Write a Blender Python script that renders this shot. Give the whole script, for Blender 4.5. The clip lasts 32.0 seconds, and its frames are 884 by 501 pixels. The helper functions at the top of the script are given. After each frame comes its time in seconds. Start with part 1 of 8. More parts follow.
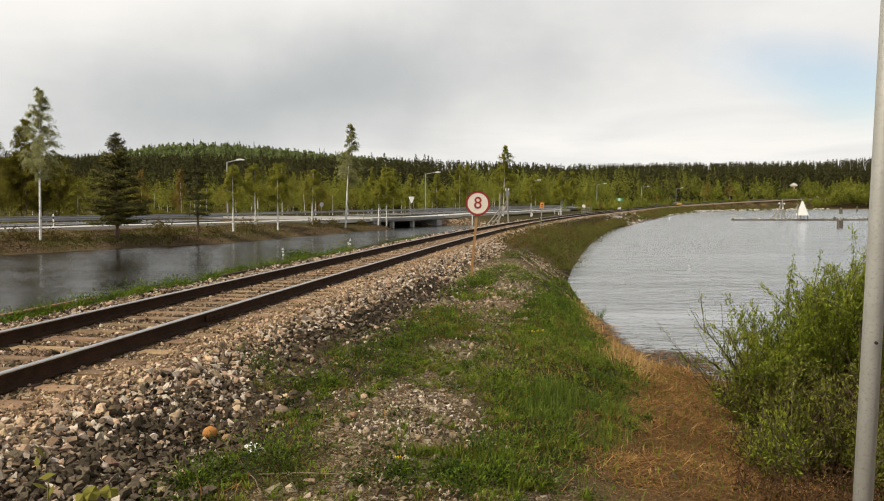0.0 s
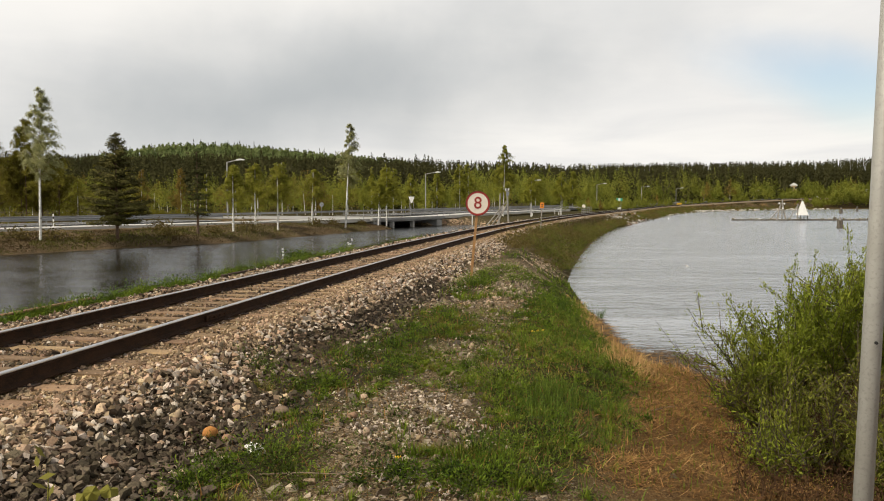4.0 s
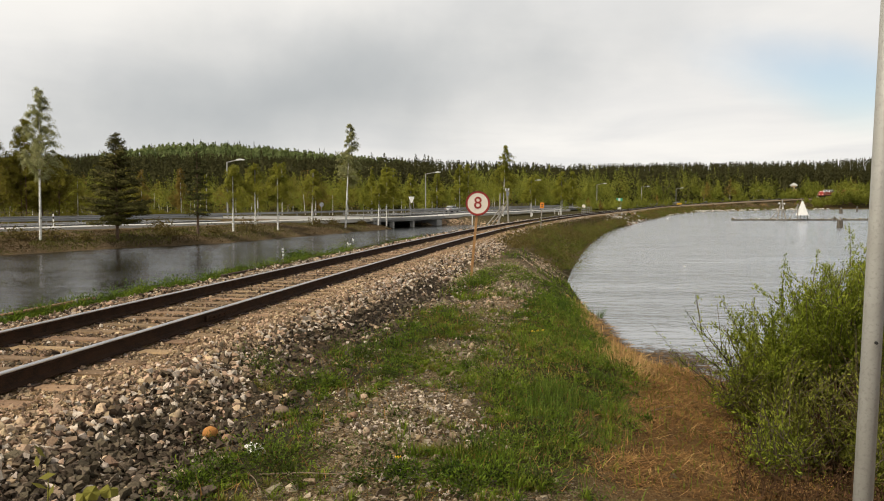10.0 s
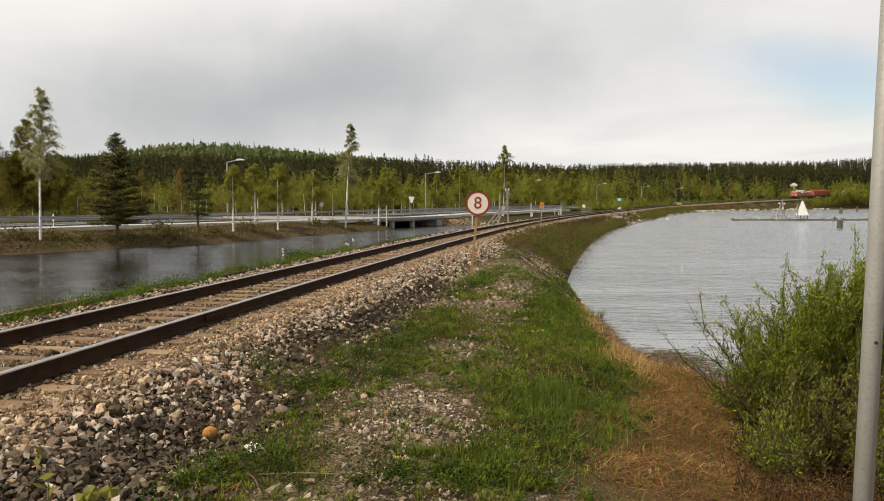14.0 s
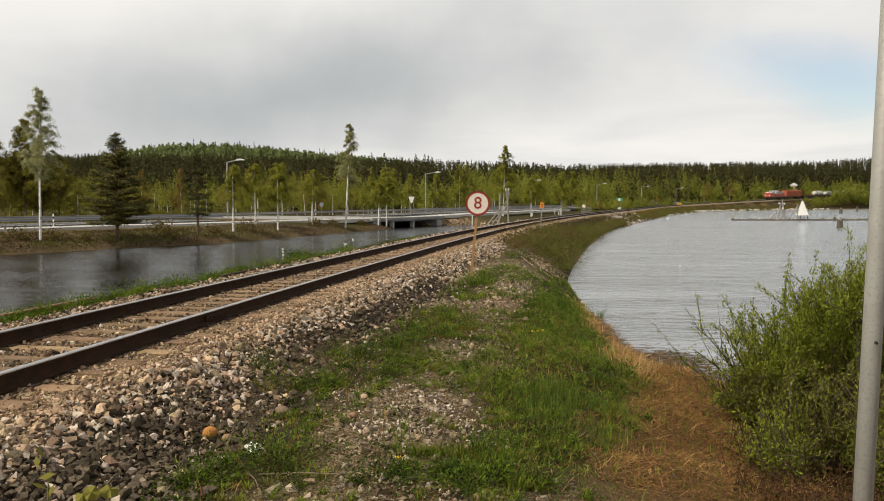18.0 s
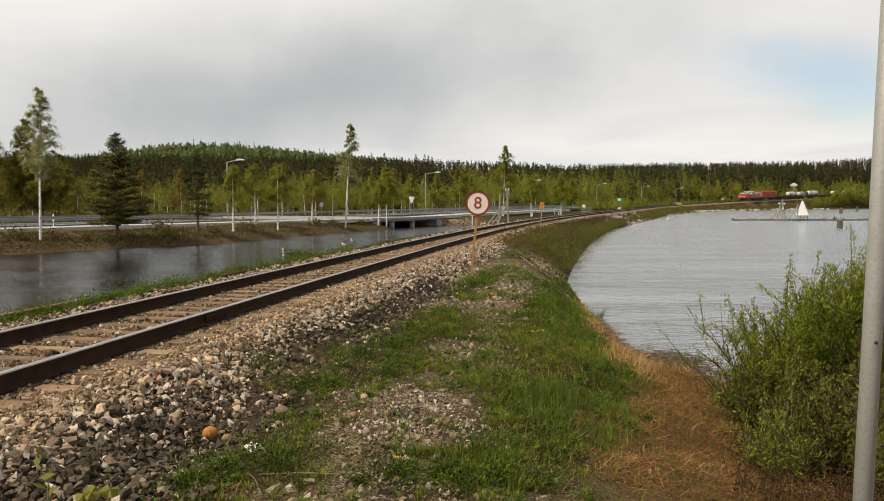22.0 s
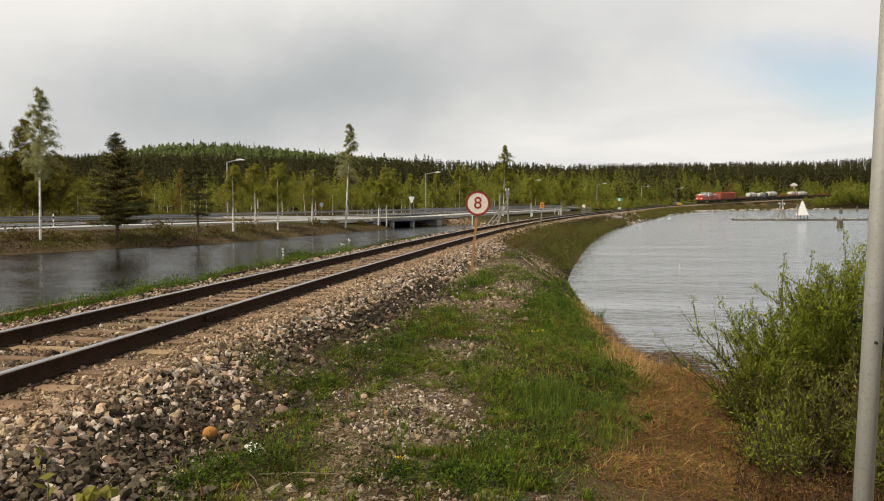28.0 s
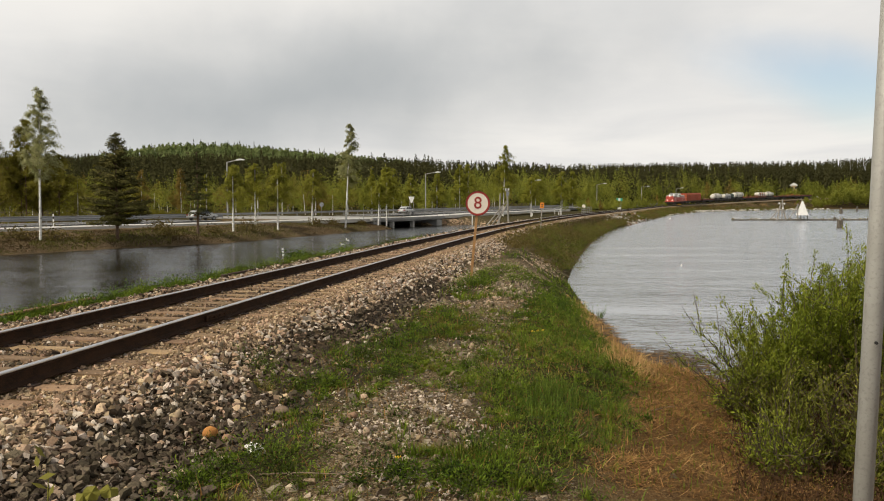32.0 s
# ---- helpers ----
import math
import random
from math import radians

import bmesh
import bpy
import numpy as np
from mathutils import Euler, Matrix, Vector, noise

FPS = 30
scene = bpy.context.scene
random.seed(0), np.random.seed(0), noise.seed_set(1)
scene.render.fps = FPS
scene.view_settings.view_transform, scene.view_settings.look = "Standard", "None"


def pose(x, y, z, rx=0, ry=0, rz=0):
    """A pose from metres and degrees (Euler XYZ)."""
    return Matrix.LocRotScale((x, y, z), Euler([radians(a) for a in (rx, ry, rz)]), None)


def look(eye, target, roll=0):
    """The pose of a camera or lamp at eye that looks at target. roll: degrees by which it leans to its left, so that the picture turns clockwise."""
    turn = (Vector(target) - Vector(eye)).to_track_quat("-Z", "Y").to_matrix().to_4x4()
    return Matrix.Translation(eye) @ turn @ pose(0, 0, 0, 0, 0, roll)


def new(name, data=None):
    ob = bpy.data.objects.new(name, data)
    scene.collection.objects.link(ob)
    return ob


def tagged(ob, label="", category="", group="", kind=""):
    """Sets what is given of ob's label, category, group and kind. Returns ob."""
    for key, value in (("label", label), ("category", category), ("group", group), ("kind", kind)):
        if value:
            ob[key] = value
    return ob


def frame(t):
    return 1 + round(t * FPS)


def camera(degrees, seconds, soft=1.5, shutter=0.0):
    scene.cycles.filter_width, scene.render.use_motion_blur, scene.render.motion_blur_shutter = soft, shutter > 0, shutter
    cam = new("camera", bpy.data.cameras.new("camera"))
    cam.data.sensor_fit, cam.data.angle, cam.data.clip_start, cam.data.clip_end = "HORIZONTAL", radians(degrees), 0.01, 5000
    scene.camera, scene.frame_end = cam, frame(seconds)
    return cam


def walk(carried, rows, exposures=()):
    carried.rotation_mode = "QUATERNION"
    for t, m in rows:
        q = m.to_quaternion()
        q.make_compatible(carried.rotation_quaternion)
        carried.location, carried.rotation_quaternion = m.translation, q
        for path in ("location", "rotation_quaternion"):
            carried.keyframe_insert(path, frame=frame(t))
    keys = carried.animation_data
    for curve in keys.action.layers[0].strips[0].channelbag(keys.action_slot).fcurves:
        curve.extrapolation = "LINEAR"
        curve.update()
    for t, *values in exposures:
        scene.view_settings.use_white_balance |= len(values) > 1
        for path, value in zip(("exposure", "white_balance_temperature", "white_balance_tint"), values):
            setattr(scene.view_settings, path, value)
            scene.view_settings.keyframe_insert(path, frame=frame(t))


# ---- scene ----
EYE = (0.0, 0.0, 1.5)
CAM_POSE = look(EYE, (0, 100, 1.5 - 100 * 86 / 1490))
cam = camera(math.degrees(2 * math.atan(784 / 1490)), 32.0, soft=1.0)
walk(cam, [(0, CAM_POSE), (32, CAM_POSE)], [(0, 0.09, 6820, 10), (10, 0.06, 6820, 10), (20, 0.0, 6820, 10), (32, -0.03, 6820, 10)])

# ---- light: overcast spring day, thin bright cloud ----
SUN_EL, SUN_AZ = 46, 238
world = bpy.data.worlds.new("sky")
scene.world = world
world.use_nodes = True
scene.view_settings.exposure = 0.0


def build_sky():
    nt = world.node_tree
    nt.nodes.clear()
    N, L = nt.nodes.new, nt.links.new
    out, bg = N("ShaderNodeOutputWorld"), N("ShaderNodeBackground")
    sky = N("ShaderNodeTexSky")
    sky.sky_type, sky.sun_disc = "NISHITA", False
    sky.sun_elevation, sky.sun_rotation = radians(SUN_EL), radians(SUN_AZ)
    dim = N("ShaderNodeMixRGB")
    dim.blend_type, dim.inputs[0].default_value = "MULTIPLY", 1.0
    dim.inputs[2].default_value = (0.13, 0.13, 0.13, 1)
    L(sky.outputs[0], dim.inputs[1])
    co = N("ShaderNodeTexCoord")
    # cloud deck seen in perspective: direction divided by its height
    sep = N("ShaderNodeSeparateXYZ")
    L(co.outputs["Generated"], sep.inputs[0])
    up = N("ShaderNodeMath")
    up.operation, up.inputs[1].default_value = "ADD", 0.13
    L(sep.outputs[2], up.inputs[0])
    top = N("ShaderNodeMath")
    top.operation, top.inputs[1].default_value = "MAXIMUM", 0.05
    L(up.outputs[0], top.inputs[0])
    div = N("ShaderNodeVectorMath")
    div.operation = "DIVIDE"
    L(co.outputs["Generated"], div.inputs[0])
    comb = N("ShaderNodeCombineXYZ")
    for i in range(3):
        L(top.outputs[0], comb.inputs[i])
    L(comb.outputs[0], div.inputs[1])

    def cloud(scale, detail, rough, offset, lo, hi):
        mp = N("ShaderNodeMapping")
        mp.inputs["Location"].default_value = offset
        L(div.outputs[0], mp.inputs[0])
        nz = N("ShaderNodeTexNoise")
        nz.inputs["Scale"].default_value = scale
        nz.inputs["Detail"].default_value = detail
        nz.inputs["Roughness"].default_value = rough
        nz.inputs["Distortion"].default_value = 0.4
        L(mp.outputs[0], nz.inputs[0])
        mr = N("ShaderNodeMapRange")
        mr.interpolation_type = "SMOOTHSTEP"
        mr.inputs[1].default_value, mr.inputs[2].default_value = lo, hi
        L(nz.outputs[0], mr.inputs[0])
        return mr.outputs[0]

    def bank(centre, turn, half_x, half_z, lo, hi, wobble):
        """A soft slanting cloud bank round a direction."""
        sub = N("ShaderNodeVectorMath")
        sub.operation, sub.inputs[1].default_value = "SUBTRACT", centre
        L(co.outputs["Generated"], sub.inputs[0])
        rot = N("ShaderNodeMapping")
        rot.vector_type = "POINT"
        rot.inputs["Rotation"].default_value = (0, radians(turn), 0)
        L(sub.outputs[0], rot.inputs[0])
        scl = N("ShaderNodeVectorMath")
        scl.operation, scl.inputs[1].default_value = "MULTIPLY", (1 / half_x, 0.4, 1 / half_z)
        L(rot.outputs[0], scl.inputs[0])
        ln = N("ShaderNodeVectorMath")
        ln.operation = "LENGTH"
        L(scl.outputs[0], ln.inputs[0])
        nz = N("ShaderNodeTexNoise")
        nz.inputs["Scale"].default_value, nz.inputs["Detail"].default_value = 7.0, 5.0
        L(co.outputs["Generated"], nz.inputs[0])
        ad = N("ShaderNodeMath")
        ad.operation, ad.inputs[1].default_value = "MULTIPLY_ADD", wobble
        L(nz.outputs[0], ad.inputs[0])
        L(ln.outputs["Value"], ad.inputs[2])
        mr = N("ShaderNodeMapRange")
        mr.interpolation_type = "SMOOTHSTEP"
        mr.inputs[1].default_value, mr.inputs[2].default_value = hi, lo
        L(ad.outputs[0], mr.inputs[0])
        return mr.outputs[0]

    def mixed(f, a, c, blend="MIX"):
        x = N("ShaderNodeMixRGB")
        x.blend_type = blend
        for i, v in ((0, f), (1, a), (2, c)):
            if isinstance(v, tuple):
                x.inputs[i].default_value = (*v, 1)
            else:
                L(v, x.inputs[i])
        return x.outputs[0]

    fine = cloud(0.9, 6.0, 0.55, (4.1, 1.2, 0.0), 0.25, 0.75)
    cover = mixed(fine, (0.75, 0.765, 0.785), (0.90, 0.90, 0.892))
    dark = bank((-0.19, 0.967, 0.116), 11, 0.50, 0.105, 0.35, 1.75, 0.9)
    cover = mixed(dark, cover, (0.45, 0.485, 0.515))
    gap = bank((0.43, 0.893, 0.125), -17, 0.19, 0.058, 0.5, 1.5, 0.9)
    thin = N("ShaderNodeMath")
    thin.operation, thin.inputs[1].default_value = "MULTIPLY", 0.75
    L(gap, thin.inputs[0])
    # greyer sky overhead, out of view: added to cut the light on the ground
    deck = N("ShaderNodeMapRange")
    deck.inputs[1].default_value, deck.inputs[2].default_value = 0.28, 0.75
    L(sep.outputs[2], deck.inputs[0])
    cover = mixed(deck.outputs[0], cover, (0.36, 0.36, 0.352))
    col = mixed(thin.outputs[0], cover, dim.outputs[0])
    L(col, bg.inputs[0])
    bg.inputs[1].default_value = 1.0
    L(bg.outputs[0], out.inputs[0])


build_sky()
sun = new("sun", bpy.data.lights.new("sun", "SUN"))
sun.data.energy, sun.data.angle, sun.data.color = 3.95, radians(6), (1.0, 0.93, 0.81)
sun.matrix_world = look((0, 0, 40), (0 - 40 * math.sin(radians(SUN_AZ)), 0 - 40 * math.cos(radians(SUN_AZ)), 40 - 40 * math.tan(radians(SUN_EL))))


# ---- materials ----
def material(name, c1, c2, scale=8.0, rough=0.8, metal=0.0, bump=0.3, fine=60.0, c3=None, obj_random=0.0, island=0.0, spec=0.4, dist=0.01):
    """Two-scale mottled surface: c1 and c2 mixed by coarse noise, c3 by fine noise, with relief."""
    m = bpy.data.materials.new(name)
    m.use_nodes = True
    nt = m.node_tree
    N, L = nt.nodes.new, nt.links.new
    b = nt.nodes["Principled BSDF"]
    co = N("ShaderNodeTexCoord")
    n1, n2 = N("ShaderNodeTexNoise"), N("ShaderNodeTexNoise")
    for n, s, d in ((n1, scale, 5.0), (n2, fine, 4.0)):
        n.inputs["Scale"].default_value, n.inputs["Detail"].default_value = s, d
        L(co.outputs["Object"], n.inputs[0])
    ramp = N("ShaderNodeMapRange")
    ramp.inputs[1].default_value, ramp.inputs[2].default_value = 0.35, 0.65
    L(n1.outputs[0], ramp.inputs[0])
    mix = N("ShaderNodeMixRGB")
    mix.inputs[1].default_value, mix.inputs[2].default_value = (*c1, 1), (*c2, 1)
    L(ramp.outputs[0], mix.inputs[0])
    col = mix.outputs[0]
    if c3:
        r2 = N("ShaderNodeMapRange")
        r2.inputs[1].default_value, r2.inputs[2].default_value = 0.52, 0.72
        L(n2.outputs[0], r2.inputs[0])
        mx = N("ShaderNodeMixRGB")
        mx.inputs[2].default_value = (*c3, 1)
        L(r2.outputs[0], mx.inputs[0])
        L(col, mx.inputs[1])
        col = mx.outputs[0]
    for amount, source in ((obj_random, "object"), (island, "island")):
        if amount:
            src = N("ShaderNodeObjectInfo").outputs["Random"] if source == "object" else N("ShaderNodeNewGeometry").outputs["Random Per Island"]
            hs = N("ShaderNodeHueSaturation")
            v = N("ShaderNodeMapRange")
            v.inputs[3].default_value, v.inputs[4].default_value = 1 - amount, 1 + amount
            L(src, v.inputs[0])
            L(v.outputs[0], hs.inputs["Value"])
            h = N("ShaderNodeMath")
            h.operation, h.inputs[1].default_value = "MULTIPLY", 7.31
            L(src, h.inputs[0])
            fr = N("ShaderNodeMath")
            fr.operation = "FRACT"
            L(h.outputs[0], fr.inputs[0])
            hv = N("ShaderNodeMapRange")
            hv.inputs[3].default_value, hv.inputs[4].default_value = 0.5 - 0.03 * amount, 0.5 + 0.03 * amount
            L(fr.outputs[0], hv.inputs[0])
            L(hv.outputs[0], hs.inputs["Hue"])
            L(col, hs.inputs["Color"])
            col = hs.outputs[0]
    L(col, b.inputs["Base Color"])
    b.inputs["Roughness"].default_value, b.inputs["Metallic"].default_value = rough, metal
    b.inputs["Specular IOR Level"].default_value = spec
    if bump:
        bp = N("ShaderNodeBump")
        bp.inputs["Strength"].default_value, bp.inputs["Distance"].default_value = bump, dist
        L(n2.outputs[0], bp.inputs["Height"])
        L(bp.outputs[0], b.inputs["Normal"])
    return m


def ground_material():
    m = bpy.data.materials.new("embankment_ground")
    m.use_nodes = True
    nt = m.node_tree
    N, L = nt.nodes.new, nt.links.new
    b = nt.nodes["Principled BSDF"]
    co = N("ShaderNodeTexCoord")

    def nz(scale, detail=5.0):
        n = N("ShaderNodeTexNoise")
        n.inputs["Scale"].default_value, n.inputs["Detail"].default_value = scale, detail
        L(co.outputs["Object"], n.inputs[0])
        return n.outputs[0]

    def mix(f, a, c):
        x = N("ShaderNodeMixRGB")
        for i, v in ((0, f), (1, a), (2, c)):
            if isinstance(v, tuple):
                x.inputs[i].default_value = (*v, 1)
            else:
                L(v, x.inputs[i])
        return x.outputs[0]

    def ramp(v, lo, hi):
        r = N("ShaderNodeMapRange")
        r.inputs[1].default_value, r.inputs[2].default_value = lo, hi
        L(v, r.inputs[0])
        return r.outputs[0]

    def attr(name):
        a = N("ShaderNodeAttribute")
        a.attribute_name = name
        return a.outputs["Fac"]

    n_big, n_mid, n_fine = nz(0.6), nz(5.0), nz(45.0)
    soil = mix(ramp(n_mid, 0.35, 0.65), (0.055, 0.037, 0.020), (0.13, 0.089, 0.048))
    def cells(scale):
        v = N("ShaderNodeTexVoronoi")
        v.inputs["Scale"].default_value = scale
        L(co.outputs["Object"], v.inputs[0])
        s = N("ShaderNodeSeparateColor")
        L(v.outputs["Color"], s.inputs[0])
        return s.outputs[0], v.outputs["Distance"]

    pick_a, round_a = cells(52.0)
    pick_b, round_b = cells(120.0)
    soil = mix(ramp(n_fine, 0.56, 0.68), soil, (0.18, 0.133, 0.08))
    soil = mix(ramp(pick_b, 0.62, 0.66), soil, (0.235, 0.178, 0.105))
    soil = mix(ramp(pick_b, 0.84, 0.86), soil, (0.045, 0.034, 0.026))
    soil = mix(ramp(pick_a, 0.80, 0.83), soil, (0.28, 0.22, 0.15))
    soil = mix(ramp(pick_a, 0.93, 0.95), soil, (0.10, 0.085, 0.066))
    grit = mix(ramp(n_mid, 0.3, 0.7), (0.15, 0.098, 0.052), (0.26, 0.172, 0.092))
    grit = mix(ramp(n_fine, 0.55, 0.7), grit, (0.08, 0.06, 0.04))
    # dark colour for soiled ballast and for shade between the stones
    oily_and_shade = mix(ramp(n_fine, 0.5, 0.7), (0.035, 0.028, 0.022), (0.08, 0.066, 0.052))
    # ground below grass: colour darkened for the shade under the blades
    green = mix(ramp(n_mid, 0.35, 0.65), (0.018, 0.022, 0.007), (0.038, 0.042, 0.012))
    green = mix(ramp(n_fine, 0.5, 0.62), green, (0.055, 0.038, 0.018))
    dead = mix(ramp(n_mid, 0.35, 0.65), (0.065, 0.036, 0.016), (0.13, 0.076, 0.032))
    dead = mix(ramp(n_fine, 0.5, 0.7), dead, (0.20, 0.13, 0.06))
    col = soil
    for name, c in (("green", green), ("dead", dead), ("grit", grit), ("oily_and_shade", oily_and_shade)):
        col = mix(attr(name), col, c)
    L(col, b.inputs["Base Color"])
    b.inputs["Roughness"].default_value = 1.0
    b.inputs["Specular IOR Level"].default_value = 0.05
    bp = N("ShaderNodeBump")
    bp.inputs["Strength"].default_value, bp.inputs["Distance"].default_value = 0.6, 0.03
    add = N("ShaderNodeMath")
    add.operation = "SUBTRACT"
    L(n_fine, add.inputs[0])
    L(round_a, add.inputs[1])
    L(add.outputs[0], bp.inputs["Height"])
    L(bp.outputs[0], b.inputs["Normal"])
    return m


def water_material(name, relief, body, rough=0.17, ior=1.33):
    m = bpy.data.materials.new(name)
    m.use_nodes = True
    nt = m.node_tree
    N, L = nt.nodes.new, nt.links.new
    b = nt.nodes["Principled BSDF"]
    b.inputs["Base Color"].default_value = (*body, 1)
    b.inputs["Roughness"].default_value = rough
    b.inputs["IOR"].default_value = ior
    co = N("ShaderNodeTexCoord")
    height = None
    for scale, stretch, w in ((2.2, 1.0, 1.0), (0.5, 0.6, 1.6), (7.0, 1.0, 0.35), (0.2, 2.2, 1.4)):
        mp = N("ShaderNodeMapping")
        mp.inputs["Scale"].default_value = (scale * 0.55, scale * stretch, 1)
        mp.inputs["Rotation"].default_value = (0, 0, 0.25)
        L(co.outputs["Object"], mp.inputs[0])
        n = N("ShaderNodeTexNoise")
        n.inputs["Scale"].default_value, n.inputs["Detail"].default_value = 1.0, 3.0
        n.inputs["Distortion"].default_value = 0.6
        L(mp.outputs[0], n.inputs[0])
        k = N("ShaderNodeMath")
        k.operation, k.inputs[1].default_value = "MULTIPLY", w
        L(n.outputs[0], k.inputs[0])
        if height is None:
            height = k.outputs[0]
        else:
            a = N("ShaderNodeMath")
            a.operation = "ADD"
            L(height, a.inputs[0])
            L(k.outputs[0], a.inputs[1])
            height = a.outputs[0]
    # gusts: smoother and rougher patches
    mp = N("ShaderNodeMapping")
    mp.inputs["Scale"].default_value = (0.022, 0.24, 1)
    L(co.outputs["Object"], mp.inputs[0])
    g = N("ShaderNodeTexNoise")
    g.inputs["Scale"].default_value, g.inputs["Detail"].default_value = 1.0, 4.0
    L(mp.outputs[0], g.inputs[0])
    r = N("ShaderNodeMapRange")
    r.inputs[1].default_value, r.inputs[2].default_value = 0.35, 0.65
    r.inputs[3].default_value, r.inputs[4].default_value = 0.06, 1.0
    L(g.outputs[0], r.inputs[0])
    bp = N("ShaderNodeBump")
    bp.inputs["Distance"].default_value = relief
    L(r.outputs[0], bp.inputs["Strength"])
    L(height, bp.inputs["Height"])
    L(bp.outputs[0], b.inputs["Normal"])
    return m


def leaf_material(name, c1, c2, rough=0.65, island=0.35, trans=0.25, coarse=0.9):
    m = material(name, c1, c2, scale=coarse, rough=rough, bump=0, island=island, spec=0.07)
    b = m.node_tree.nodes["Principled BSDF"]
    tr, ad = m.node_tree.nodes.new("ShaderNodeBsdfTranslucent"), m.node_tree.nodes.new("ShaderNodeMixShader")
    src = b.inputs["Base Color"].links[0].from_socket
    m.node_tree.links.new(src, tr.inputs[0])
    ad.inputs[0].default_value = trans
    m.node_tree.links.new(b.outputs[0], ad.inputs[1])
    m.node_tree.links.new(tr.outputs[0], ad.inputs[2])
    m.node_tree.links.new(ad.outputs[0], m.node_tree.nodes["Material Output"].inputs[0])
    return m


M_GROUND = ground_material()
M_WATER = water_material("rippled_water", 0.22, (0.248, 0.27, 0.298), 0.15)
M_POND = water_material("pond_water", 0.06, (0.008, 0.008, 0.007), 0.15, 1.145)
M_STONE = material("crushed_granite", (0.46, 0.335, 0.22), (0.335, 0.243, 0.163), 3.0, 0.9, bump=0.4, fine=70, c3=(0.19, 0.135, 0.095), island=0.55, spec=0.08)
M_STONE_WHITE = material("pale_grey_granite", (0.56, 0.47, 0.385), (0.44, 0.375, 0.31), 3.0, 0.85, bump=0.4, fine=70, c3=(0.28, 0.24, 0.2), island=0.35, spec=0.15)
M_STONE_BROWN = material("brown_granite", (0.22, 0.15, 0.095), (0.17, 0.125, 0.09), 3.0, 0.9, bump=0.4, fine=70, c3=(0.10, 0.07, 0.05), island=0.5, spec=0.08)
M_STONE_GREY = material("grey_granite", (0.062, 0.048, 0.033), (0.125, 0.098, 0.069), 3.0, 0.9, bump=0.4, fine=70, c3=(0.04, 0.03, 0.02), island=0.55, spec=0.08)
M_ROCK = material("shore_rock", (0.46, 0.43, 0.37), (0.32, 0.295, 0.255), 0.8, 0.85, bump=0.5, fine=6, c3=(0.12, 0.11, 0.09), obj_random=0.25)
M_RAIL = material("rusty_rail_steel", (0.04, 0.021, 0.012), (0.02, 0.012, 0.008), 6, 0.9, bump=0.3, fine=90, c3=(0.085, 0.04, 0.018), spec=0.12)
M_RAILTOP = material("polished_rail_head", (0.58, 0.58, 0.59), (0.46, 0.46, 0.47), 4, 0.32, metal=1.0, bump=0.05, fine=120)
M_SLEEPER = material("weathered_sleeper", (0.20, 0.125, 0.066), (0.31, 0.205, 0.118), 4, 0.95, bump=0.6, fine=40, c3=(0.09, 0.06, 0.04), obj_random=0.3)
M_RUST = material("rusty_iron", (0.06, 0.032, 0.02), (0.035, 0.022, 0.016), 12, 0.8, bump=0.4, fine=80)
M_ASPHALT = material("asphalt", (0.10, 0.10, 0.105), (0.13, 0.13, 0.13), 0.5, 0.9, bump=0.3, fine=40, c3=(0.07, 0.07, 0.07))
M_PATH = material("pale_asphalt_path", (0.42, 0.41, 0.39), (0.5, 0.49, 0.47), 0.4, 0.9, bump=0.3, fine=40)
M_PAINT = material("road_marking_white", (0.72, 0.72, 0.70), (0.6, 0.6, 0.58), 3, 0.7, bump=0.1)
M_CONCRETE = material("concrete", (0.34, 0.335, 0.32), (0.25, 0.245, 0.235), 0.7, 0.85, bump=0.35, fine=14, c3=(0.18, 0.175, 0.165))
M_GALV = material("galvanised_steel", (0.33, 0.335, 0.34), (0.26, 0.265, 0.27), 6, 0.5, metal=0.6, bump=0.15, fine=40, c3=(0.22, 0.22, 0.225))
M_POLE = material("weathered_galvanised_pole", (0.36, 0.355, 0.325), (0.325, 0.32, 0.29), 18, 0.6, metal=0.25, bump=0.08, fine=90, c3=(0.28, 0.27, 0.25))
M_WOODGREY = material("grey_weathered_wood", (0.33, 0.31, 0.28), (0.23, 0.21, 0.185), 2, 0.9, bump=0.5, fine=25)
M_WOODOLD = material("old_grey_brown_timber", (0.075, 0.064, 0.050), (0.12, 0.104, 0.08), 5, 0.9, bump=0.5, fine=40)
M_POST = material("rusty_ochre_post", (0.38, 0.20, 0.07), (0.30, 0.17, 0.075), 14, 0.8, bump=0.3, fine=60, c3=(0.2, 0.09, 0.035))
M_LAMPPOST = material("pale_lamp_post", (0.36, 0.35, 0.33), (0.30, 0.29, 0.275), 3, 0.7, bump=0.2)
M_WHITE = material("white_paint", (0.78, 0.77, 0.74), (0.70, 0.69, 0.66), 5, 0.6, bump=0.1, fine=50)
M_CREAM = material("cream_sign_face", (0.80, 0.73, 0.63), (0.74, 0.68, 0.58), 6, 0.5, bump=0.05, fine=60)
M_RED = material("faded_red_paint", (0.34, 0.038, 0.028), (0.27, 0.034, 0.028), 8, 0.55, bump=0.1, fine=60)
M_ORANGE = material("orange_sign_paint", (0.74, 0.25, 0.025), (0.66, 0.21, 0.025), 8, 0.5, bump=0.05)
M_YELLOW = material("yellow_sign_paint", (0.80, 0.48, 0.04), (0.74, 0.42, 0.04), 8, 0.5, bump=0.05)
M_BLACK = material("black_paint", (0.02, 0.02, 0.02), (0.035, 0.033, 0.03), 8, 0.6, bump=0.1)
